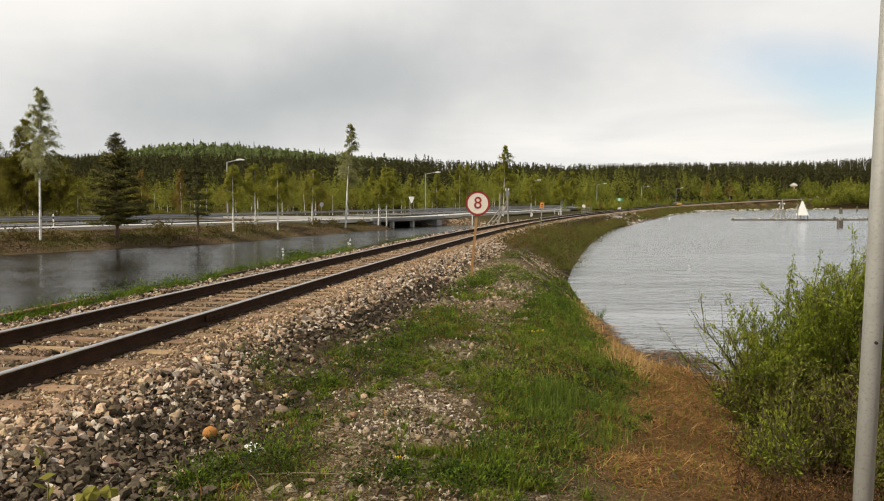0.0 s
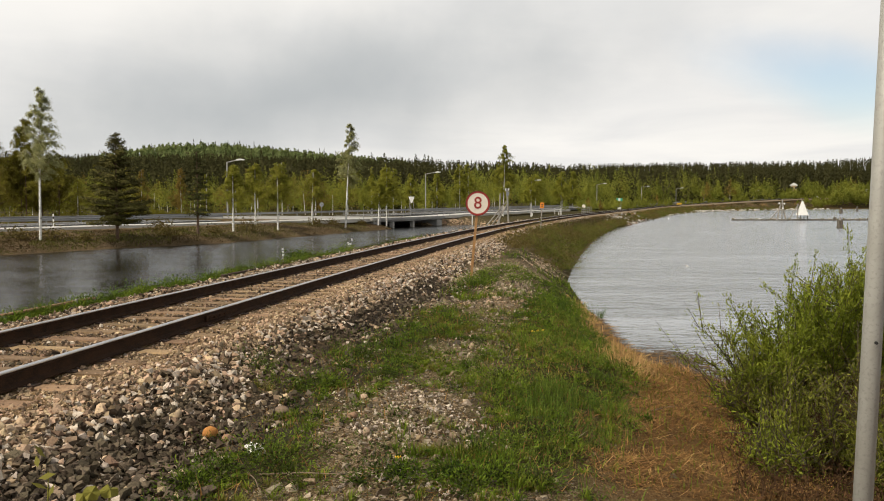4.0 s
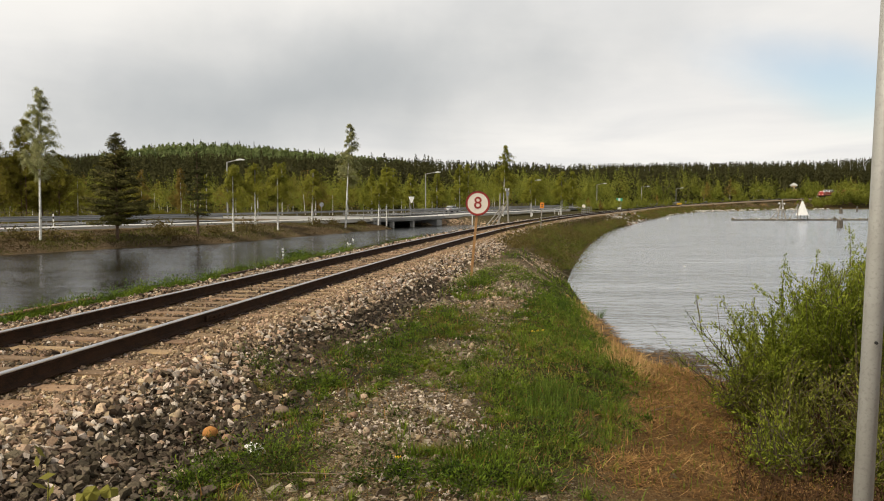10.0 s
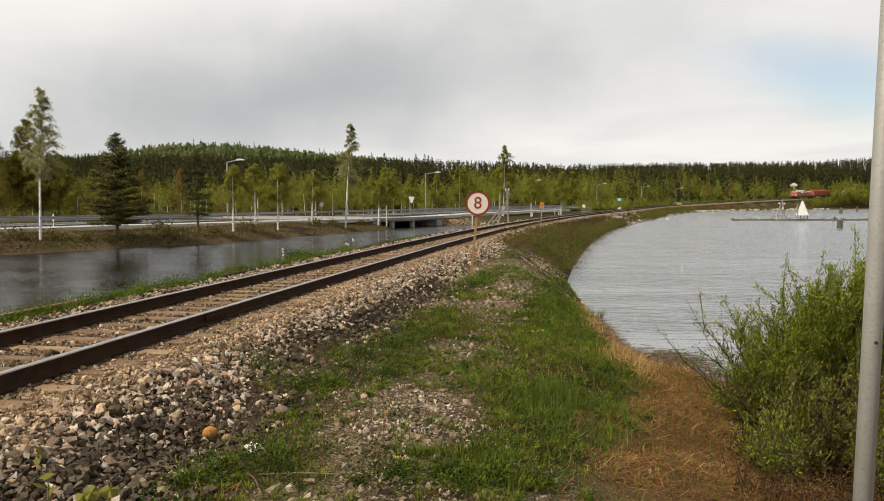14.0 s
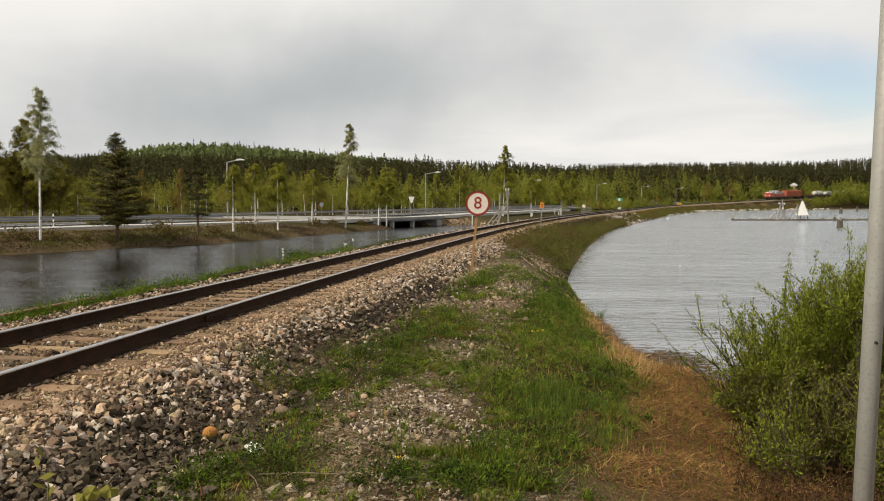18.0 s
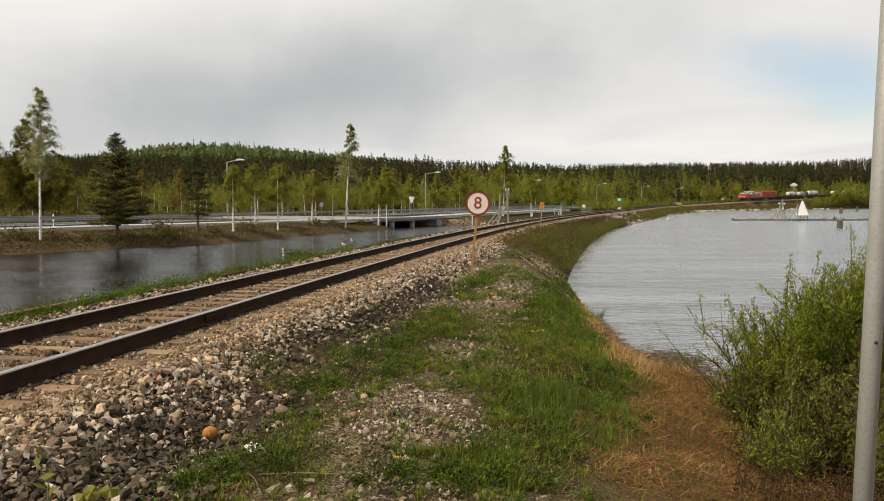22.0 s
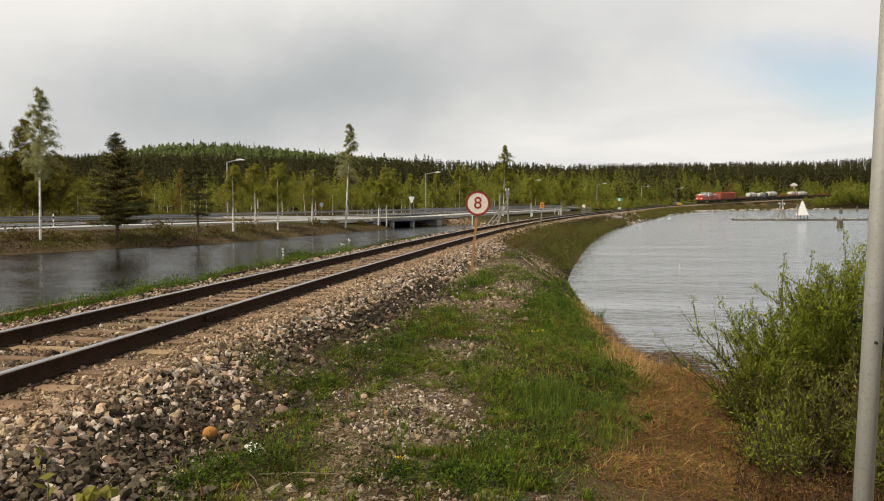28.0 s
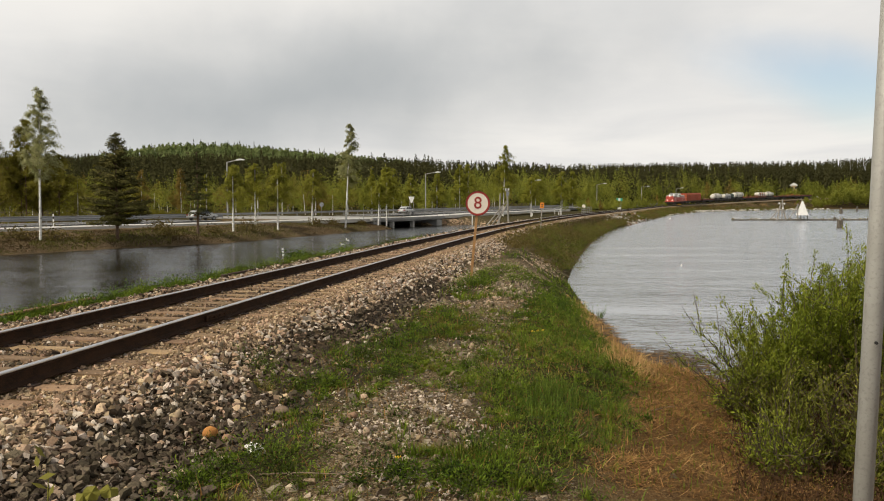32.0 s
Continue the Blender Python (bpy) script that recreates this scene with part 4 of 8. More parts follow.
for k, (tn, yy, h, sp, low, lv, sd, lab) in enumerate((
        (-0.494, 95, 11.9, 2.8, 0.24, 4600, 2, "broad young birch with olive spring leaves"),
        (-0.455, 97, 8.0, 3.0, 0.20, 3000, 3, "low bushy birch beside the road"),
        (-0.500, 96, 8.3, 3.2, 0.18, 3600, 33, "broad bushy birch with olive leaves"),
        (-0.475, 99, 7.4, 3.3, 0.18, 3600, 34, "broad bushy birch with olive leaves"),
        (-0.530, 94, 9.2, 3.4, 0.18, 3600, 35, "broad bushy birch with olive leaves"),
        (-0.2485, 72, 5.7, 1.5, 0.42, 2000, 4, "slim birch with a leafy crown on the bank"),
        (-0.2220, 80, 5.9, 1.5, 0.40, 2000, 5, "slim birch with a leafy crown on the bank"),
        (-0.1953, 78, 6.2, 1.6, 0.42, 2200, 6, "slim birch with a leafy crown on the bank"),
        (-0.1550, 88, 5.8, 1.7, 0.40, 2000, 7, "forked young birch on the bank"),
        (-0.1150, 90, 11.3, 1.5, 0.40, 3000, 8, "tall birch rising above the woods"),
        (-0.0757, 99.3, 5.0, 1.1, 0.5, 900, 9, "leaning young birch near the bridge"),
        (-0.0660, 100.6, 7.2, 1.9, 0.38, 2200, 10, "slim birch near the bridge"),
        (0.0725, 140, 12.0, 2.3, 0.30, 3400, 11, "tall birch leaning over the railway"),
        (0.1060, 140, 6.6, 2.0, 0.35, 2200, 12, "young birch beside the railway"),
        (0.1415, 165, 7.5, 2.0, 0.35, 2200, 13, "young birch beside the railway"))):
    build_birch(tn * yy, yy, h, 0.070 + 0.002 * k, sp, low, 20 + sd, lab, int(lv * 4.2), 0.085 if yy < 95 else 0.115, lean=((0.055, 0) if sd == 8 else (0.03, 0) if sd in (7, 9, 11) else (0, 0)), bark=M_BARK if sd in (2, 3, 33, 34, 35) else M_BARK_BIRCH, leafmat=M_BIRCHOLIVE if sd in (2, 3, 33, 34, 35) else M_BIRCHPALE if sd == 8 else M_BIRCHLEAF)
# green birches behind the road: tangent across, tangent of the top over the horizon, half width, leaves
for k, (tn, up, wd, russet) in enumerate((
        (-0.112, 0.056, 0.021, 0), (-0.084, 0.030, 0.016, 0), (-0.058, 0.040, 0.013, 0), (-0.037, 0.034, 0.012, 0), (-0.083, 0.043, 0.006, 0),
        (-0.190, 0.048, 0.017, 0), (-0.150, 0.032, 0.018, 1), (-0.245, 0.045, 0.015, 0), (-0.219, 0.043, 0.014, 0), (-0.310, 0.041, 0.013, 1),
        (-0.357, 0.039, 0.012, 1), (-0.433, 0.026, 0.020, 0), (-0.280, 0.034, 0.012, 0), (-0.006, 0.034, 0.012, 0), (0.031, 0.046, 0.017, 0),
        (0.021, 0.045, 0.013, 0), (0.111, 0.033, 0.017, 0), (0.143, 0.037, 0.012, 0), (0.155, 0.036, 0.012, 0))):
    yy = 104.0
    while tn * yy > float(np.interp(yy, ROAD_Y, ROAD_X)) - 11:
        yy += 3
    base = float(height(tn * yy, yy))
    build_birch(tn * yy, yy, 1.5 + up * yy - base, 0.09, wd * yy, 0.16, 300 + k, "young russet birch just coming into leaf behind the road" if russet else "broad young birch in fresh green leaf behind the road", 5200, 0.0010 * yy, group="birches behind the road", leafmat=M_RUSSET if russet else M_BIRCHLEAF)
build_conifer(-0.3865 * 60, 60, 7.6, 0.12, 2.5, 0.17, 41, "dark bushy pine on the pond bank", "pine_tree", M_PINE, 0.15, shape=0.9, whorls=17, per=9, dens=230, droop=0.02, gaps=0.45)
build_conifer(-0.2905 * 66.5, 66.5, 6.6, 0.10, 1.15, 0.27, 42, "thin dark spruce on the pond bank", "spruce_tree", M_SPRUCE_NEAR, 0.13, shape=0.6, whorls=13, per=7, dens=170, droop=-0.2, gaps=0.3)


# ---- woods behind the road and the lake ----
M_HILLWOOD = leaf_material("distant_mixed_woods", (0.15, 0.19, 0.07), (0.20, 0.235, 0.085), island=0.1, coarse=0.03)


def build_woods():
    rng = np.random.default_rng(11)

    def clear(x, y):
        """True where trees may stand."""
        d = lateral(x, y)
        rd = x - hermite(ROAD_Y, ROAD_X, np.clip(y, ROAD_Y[0], ROAD_Y[-1]))
        ok = (rd < -9) & (d < -12) & ~inside(POND, x, y)
        fs = y - np.interp(x, (110, 122, 147, 172, 193, 226, 289, 448, 1035), (337, 337, 355, 378, 397, 422, 444, 482, 552))
        return ok | ((d > 9) & (x > 160) & (fs > 4)) & (y > 310)

    def spruces(name, X, Y, Z, H, label):
        n, m = len(X), 76
        u = (np.arange(m)[None] + rng.random((n, m))) / m
        f = 1 - (1 - u) ** 1.5
        R = (np.clip(H, 8, 16) * rng.uniform(0.14, 0.20, n))[:, None] * (1.05 - f) ** 0.85
        a = rng.random((n, m)) * 6.283
        rr = R * rng.uniform(0.45, 1.0, (n, m))
        P = np.stack([X[:, None] + rr * np.cos(a), Y[:, None] + rr * np.sin(a), Z[:, None] + H[:, None] * (0.02 + 0.97 * f)], -1).reshape(-1, 3)
        ax = np.stack([np.cos(a), np.sin(a), np.full_like(a, -0.7) + 1.6 * f ** 3], -1).reshape(-1, 3) * 1.6
        size = (np.clip(H, 8, 18)[:, None] * 0.105 * (1.12 - f) * rng.uniform(0.7, 1.3, (n, m)) + 0.36).reshape(-1)
        out = np.stack([np.cos(a), np.sin(a), np.full_like(a, 0.45)], -1).reshape(-1, 3)
        ob = put(name, leaf_mesh(name, P, size, rng, 0.6, ax, 3, out, 0.35), M_SPRUCE)
        return tagged(ob, label, "woods", kind="stuff")

    def crowns(name, X, Y, Z, H, W, count, leaf, mat, label):
        pts, sz, outs = [], [], []
        for x, y, z, h, w in zip(X, Y, Z, H, W):
            m = int(count * rng.uniform(0.7, 1.2))
            blobs = rng.normal(0, 1, (9, 3)) * (w * 0.33, w * 0.33, h * 0.17) + (0, 0, h * 0.60)
            b = blobs[rng.integers(0, 9, m)]
            off = rng.normal(0, 1, (m, 3)) * (w * 0.17, w * 0.17, h * 0.09)
            p = b + off
            outs.append(off * 0.6 + b - (0, 0, h * 0.5))
            sq = np.clip((h - p[:, 2]) / (h * 0.55), 0.12, 1)
            p[:, :2] *= sq[:, None]
            p[:, 2] = np.clip(p[:, 2], h * 0.12, h)
            pts.append(p + (x, y, z))
            sz.append(rng.uniform(0.6, 1.3, m) * leaf * (y / 250) ** 0.5)
        P, S = np.concatenate(pts), np.concatenate(sz)
        ob = put(name, leaf_mesh(name, P, S, rng, 0.85, None, 3, np.concatenate(outs)), mat)
        return tagged(ob, label, "woods", kind="stuff")

    def scatter(n, t0, t1, y0, y1, power=1.0):
        T, Y = rng.uniform(t0, t1, n * 3), y0 + (y1 - y0) * rng.random(n * 3) ** power
        X = T * Y
        ok = clear(X, Y) & ((np.arange(n * 3) % 2 == 0) | (T > -0.25) | (Y > 240))
        X, Y = X[ok][:n], Y[ok][:n]
        return X, Y, height(X, Y)

    # dark spruces up to the skyline
    X, Y, Z = scatter(3600, -0.62, 0.62, 330, 560, 0.6)
    top = 1.5 + np.interp(X / Y, SKY_T, SKY_H) * Y
    H = np.clip(top - Z, 8, 28) * np.where(rng.random(len(X)) < 0.12, 1.03, rng.uniform(0.87, 1.0, len(X)))
    spruces("spruce_woods", X, Y, Z, H, "dark dense spruce woods with pointed tops")
    X, Y, Z = scatter(520, -0.60, 0.0, 225, 330)
    spruces("spruce_woods", X, Y, Z - 0.2, np.clip(1.5 + (358 - rng.normal(293, 9, len(X))) / 1490 * Y - Z, 4, 20), "dark spruces standing among birches")
    X, Y, Z = scatter(900, 0.18, 0.62, 425, 540)
    top = 1.5 + np.interp(X / Y, SKY_T, SKY_H) * Y
    spruces("spruce_woods", X, Y, Z, np.clip(top - Z, 8, 28) * rng.uniform(0.84, 1.0, len(X)), "dark dense spruce woods with pointed tops")
    # lighter woods over the hill
    Y = rng.uniform(600, 930, 1300)
    X = rng.uniform(-0.56, -0.04, 1300) * Y
    Z = height(X, Y)
    crowns("hill_woods", X, Y, Z - 1, rng.uniform(8, 11, len(X)), rng.uniform(5, 8, len(X)), 58, 1.15, M_HILLWOOD, "dull green mixed woods on a distant hill")
    spruces("hill_spruces", X[::4] + 3, Y[::4], Z[::4] - 1, rng.uniform(8, 14, len(X[::4])), "scattered spruces on a distant hill")

    # deciduous trees in fresh leaf: their tops keep below the spruces
    def leafy(X, Y, lo, mean, dev, label, count=150, leaf=0.45, name="deciduous_fringe"):
        Z = height(X, Y)
        tp = np.clip(rng.normal(mean, dev, len(X)), lo, 352)
        tp = np.where(np.abs(X / Y - 0.4175) < 0.012, np.maximum(tp, 332), tp)
        tp = np.where(np.abs(X / Y - 0.449) < 0.018, np.minimum(tp, 348.5), tp)
        H = np.clip(1.5 + (358 - tp) / 1490 * Y - Z, 2.0, 17)
        russet = rng.random(len(X)) < np.where(X / Y < -0.1, 0.2, 0.03)
        W = H * rng.uniform(0.30, 0.52, len(X))
        for m, mat, text in ((~russet, M_DECID, label), (russet, M_RUSSET, "russet budding trees among the green")):
            if m.any():
                crowns(name, X[m], Y[m], Z[m] - 0.3, H[m], W[m], int(count * 1.2), leaf * 0.76, mat, text)

    X, Y, Z = scatter(330, -0.62, 0.05, 150, 235)
    leafy(X, Y, 288, 316, 15, "young birches and alders in fresh leaf along the road")
    X, Y, Z = scatter(300, 0.03, 0.52, 255, 445)
    leafy(X, Y, 289, 310, 13, "fresh green deciduous trees behind the railway", 230, 0.48)
    y = rng.uniform(100, 430, 300)
    x = hermite(ROAD_Y, ROAD_X, y) - rng.uniform(13, 45, 300)
    leafy(x, y, 305, 330, 11, "young leafy birches and willows behind the road")
    y = rng.uniform(100, 128, 26)
    x = rng.uniform(-0.56, -0.33, 26) * y
    k = x < hermite(ROAD_Y, ROAD_X, y) - 7
    x, y = x[k], y[k]
    H = rng.uniform(5.5, 8.0, len(x))
    crowns("roadside_birches", x, y, height(x, y) - 0.2, H, H * 0.6, 520, 0.30, M_BIRCHOLIVE, "broad olive-leaved birches behind the road")
    y = rng.uniform(185, 392, 190)
    x, y, _, _ = track_at(np.interp(y, CY, CS), -rng.uniform(8, 17, 190))
    leafy(x, y, 340, 352, 5, "low leafy bushes behind the railway", 110, 0.45)
    x = np.concatenate([rng.uniform(156, 184, 70), rng.uniform(178, 350, 640)])
    sy = np.interp(x, (110, 122, 147, 172, 193, 226, 289, 448, 1035), (337, 337, 355, 378, 397, 422, 444, 482, 552))
    y = sy + rng.uniform(0.8, 16, len(x))
    k = y < np.interp(x, CX, CY) - 3.0
    x, y = x[k], y[k]
    edge = x / y > 0.466
    leafy(x[~edge], y[~edge], 353, 360, 4, "bright green alders on the lake's far shore", 110, 0.55, "lakeside_alders")
    leafy(x[edge], y[edge], 318, 331, 7, "bright green alders on the lake's far shore", 120, 0.68, "lakeside_alders")
    x = rng.uniform(162, 350, 160)
    y = np.interp(x, CX, CY) + rng.uniform(6, 22, 160)
    leafy(x, y, 318, 334, 8, "green trees behind the far end of the track", 150, 0.62)
    x = rng.uniform(105, 330, 110)
    y = np.interp(x, CX, CY) + rng.uniform(9, 26, 110)
    leafy(x, y, 306, 322, 9, "tall green birches and aspens behind the far end of the track", 230, 0.6)
    y = rng.uniform(412, 430, 22)
    leafy(rng.uniform(0.404, 0.431, 22) * y, y, 332, 336, 3, "green trees round the small house", 190, 0.6)
    y = rng.uniform(62, 128, 110)
    x = hermite(ROAD_Y, ROAD_X, y) - rng.uniform(8, 15, 110)
    H = rng.uniform(0.9, 1.9, 110)
    crowns("roadside_brush", x, y, height(x, y) - 0.2, H, H * 1.6, 150, 0.30, M_BIRCHOLIVE, "low olive brush behind the road")
    # pale trunks under the fringe
    X, Y, Z = scatter(64, -0.62, 0.1, 140, 235)
    segs = [((x, y, z - 0.2), (x + rng.normal(0, 0.2), y, z + rng.uniform(2.5, 5.0)), 0.07, 0.03) for x, y, z in zip(X, Y, Z)]
    tagged(put("birch_stems", rods("birch_stems", segs, 5), M_BARK_BIRCH), "pale stems of young birches", "woods", kind="stuff")


build_woods()


# ---- things along the track ----
def build_speed_sign():
    x, y = 0.745, 21.7
    z = float(height(x, y))
    lean = math.degrees(math.atan2(10.5, 118))
    t = thing("speed_sign", pose(x, y, z - 0.05, 0, lean, 0), "round cream speed sign with red rim on leaning ochre post", "sign")
    bm = bmesh.new()
    box(bm, -0.032, 0.032, -0.025, 0.025, -0.25, 2.07, 0.006)
    part("post", bm, M_POST, t, "weathered ochre post")
    disc = thing("disc", Matrix(), "", "")
    disc.parent = t
    disc.matrix_local = pose(-0.005, -0.045, 2.045, 0, -lean * 0.6, 4)

    def ring(r0, r1, y0, y1, n=48):
        bm = bmesh.new()
        rows = []
        for r, yy in ((r0, y0), (r1, y0), (r1, y1), (r0, y1)):
            rows.append([bm.verts.new((r * math.cos(i * 2 * math.pi / n), yy, r * math.sin(i * 2 * math.pi / n))) for i in range(n)])
        for a in range(4):
            b = (a + 1) % 4
            for i in range(n):
                j = (i + 1) % n
                bm.faces.new((rows[a][i], rows[a][j], rows[b][j], rows[b][i]))
        return bm

    bm = bmesh.new()
    bmesh.ops.create_cone(bm, cap_ends=True, segments=48, radius1=0.272, radius2=0.272, depth=0.006, matrix=Matrix.Rotation(math.pi / 2, 4, "X"))
    part("face", bm, M_CREAM, disc, "cream sign face")
    part("red_ring", ring(0.264, 0.314, -0.007, 0.004), M_RED, disc, "faded red ring")
    part("rim", ring(0.314, 0.321, -0.010, 0.006), M_RUST, disc, "dark rusty folded rim")
    cu = bpy.data.curves.new("numeral", "FONT")
    cu.body, cu.size, cu.align_x, cu.align_y, cu.extrude, cu.offset = "8", 0.43, "CENTER", "CENTER", 0.002, 0.004
    tmp = new("numeral", cu)
    bpy.context.view_layer.update()
    me = bpy.data.meshes.new_from_object(tmp)
    bpy.data.objects.remove(tmp)
    ob = put("numeral", me, M_RED, disc, False, "dark red numeral 8")
    ob.matrix_local = pose(0.0, -0.006, 0.0, 90, 0, 0)


build_speed_sign()


def build_track_plate(x, y, top, w, h, mat, name, label, back=M_WHITE, lean=0.0, bars=0, post_mat=None):
    z = float(height(x, y))
    t = thing(name, pose(x, y, z - 0.03, 0, lean, 0), label, "sign")
    bm = bmesh.new()
    tube(bm, (0, 0, -0.2), (0, 0, top - z), 0.035, seg=8)
    part("post", bm, post_mat or M_WOODGREY, t, "pale wooden post")
    bm = bmesh.new()
    box(bm, -w / 2, w / 2, -0.055, -0.038, top - z - h, top - z, 0.004)
    plate = part("plate", bm, mat, t)
    for i in range(bars):
        bm = bmesh.new()
        box(bm, -w * 0.22, w * 0.22, -0.061, -0.054, top - z - h * (0.35 + 0.3 * i) - 0.03, top - z - h * (0.35 + 0.3 * i) + 0.03)
        part("bar", bm, M_BLACK, plate, "dark unreadable mark")
    return t


build_track_plate(6.06, 51.6, 1.50, 0.23, 0.34, M_ORANGE, "distance_plate", "small orange number plate on a pale leaning post", lean=2.5, bars=2)


def build_round_marker(tan, y, zc, r, mat, label):
    x = tan * y
    z = float(height(x, y))
    t = thing("round_marker", pose(x, y, z - 0.05), label, "sign")
    bm = bmesh.new()
    tube(bm, (0, 0, -0.2), (0, 0, zc - z), 0.03, seg=8)
    part("post", bm, M_WOODGREY, t)
    bm = bmesh.new()
    bmesh.ops.create_cone(bm, cap_ends=True, segments=24, radius1=r, radius2=r * 0.97, depth=0.02, matrix=Matrix.Translation((0, -0.045, zc - z)) @ Matrix.Rotation(math.pi / 2, 4, "X"))
    part("disc", bm, mat, t)


build_round_marker(0.1685, 124, 0.92, 0.26, M_CREAM, "round pale railway marker on a thin post")
build_round_marker(0.4455, 396.5, 3.66, 0.58, M_WHITE, "round white marker beside the far track")


def build_line_pole():
    """Old telegraph pole with insulators and two stays; the second pole stands for a birch trunk."""
    x, y = 6.75, 88.0
    z = float(height(x, y))
    t = thing("telegraph_pole", pose(x, y, z - 0.1), "grey wooden telegraph pole with stays and insulators", "pole")
    for (a, b, r) in (((0.25, 0, -0.3), (0.05, 0, 4.1), 0.11), ((-0.75, 0.6, -0.3), (-0.62, 0.6, 3.6), 0.09)):
        bm = bmesh.new()
        tube(bm, a, b, r, r * 0.8, 10)
        part("pole", bm, M_WOODGREY, t, "grey weathered upright")
    for a, b in (((-2.35, -0.2, -0.1), (0.0, 0.0, 2.75)), ((-1.3, -0.9, -0.1), (0.05, 0.0, 2.5)), ((-1.75, 0.8, -0.1), (-0.1, 0.2, 2.2))):
        bm = bmesh.new()
        tube(bm, a, b, 0.075, 0.06, 8)
        part("stay", bm, M_WOODGREY, t, "slanting grey timber stay")
    for zz in (3.85,):
        bm = bmesh.new()
        box(bm, -0.15, 0.28, -0.16, -0.06, zz - 0.06, zz + 0.06, 0.01)
        part("crossarm", bm, M_WOODGREY, t)
        for k in (-0.10, 0.22):
            bm = bmesh.new()
            tube(bm, (k, -0.11, zz + 0.05), (k, -0.11, zz + 0.26), 0.06, 0.04, 8)
            part("insulator", bm, M_WHITE, t, "white porcelain insulator")
    bm = bmesh.new()
    box(bm, -0.05, 0.26, -0.26, -0.10, 3.35, 3.72, 0.02)
    part("junction_box", bm, M_GALV, t, "small grey metal box")


build_line_pole()


def build_lamp(tan, y, ypix_top, reach):
    """Street lamp: tapered pole, bracket arm and lantern."""
    x = tan * y
    z = float(height(x, y))
    top = 1.5 + (358 - ypix_top) * y / 1490
    t = thing("street_lamp", pose(x, y, z - 0.1), "grey street lamp with a bracket arm and pale lantern", "street lamp", "lamps along the road")
    h = top - z
    bm = bmesh.new()
    tube(bm, (0, 0, -0.2), (0, 0, h - 0.25), 0.13, 0.09, 10)
    part("pole", bm, M_LAMPPOST, t, "pale grey pole")
    bm = bmesh.new()
    tube(bm, (-0.05, 0, h - 0.32), (reach - 0.5, -0.3, h + 0.02), 0.06, 0.05, 8)
    part("arm", bm, M_LAMPPOST, t)
    bm = bmesh.new()
    prism(bm, ((reach - 0.6, h - 0.06), (reach + 0.45, h - 0.02), (reach + 0.5, h + 0.10), (reach - 0.1, h + 0.2), (reach - 0.6, h + 0.10)), "y", -0.48, -0.12)
    bmesh.ops.bevel(bm, geom=bm.edges[:], offset=0.03, segments=1, affect="EDGES")
    part("lantern", bm, M_WHITE, t, "pale lamp head")


for tan, y, top, reach in ((-0.2550, 116, 283, 2.0), (-0.0195, 172, 305, 2.6), (0.105, 225, 319, 2.3), (0.184, 280, 325, 2.7), (0.237, 322, 330, 2.6),
                           (0.278, 345, 333, 2.5), (0.311, 362, 335, 2.4), (0.342, 378, 336.5, 2.2), (0.370, 392, 337.5, 2.0)):
    build_lamp(tan, y * stretch(tan), top, reach)


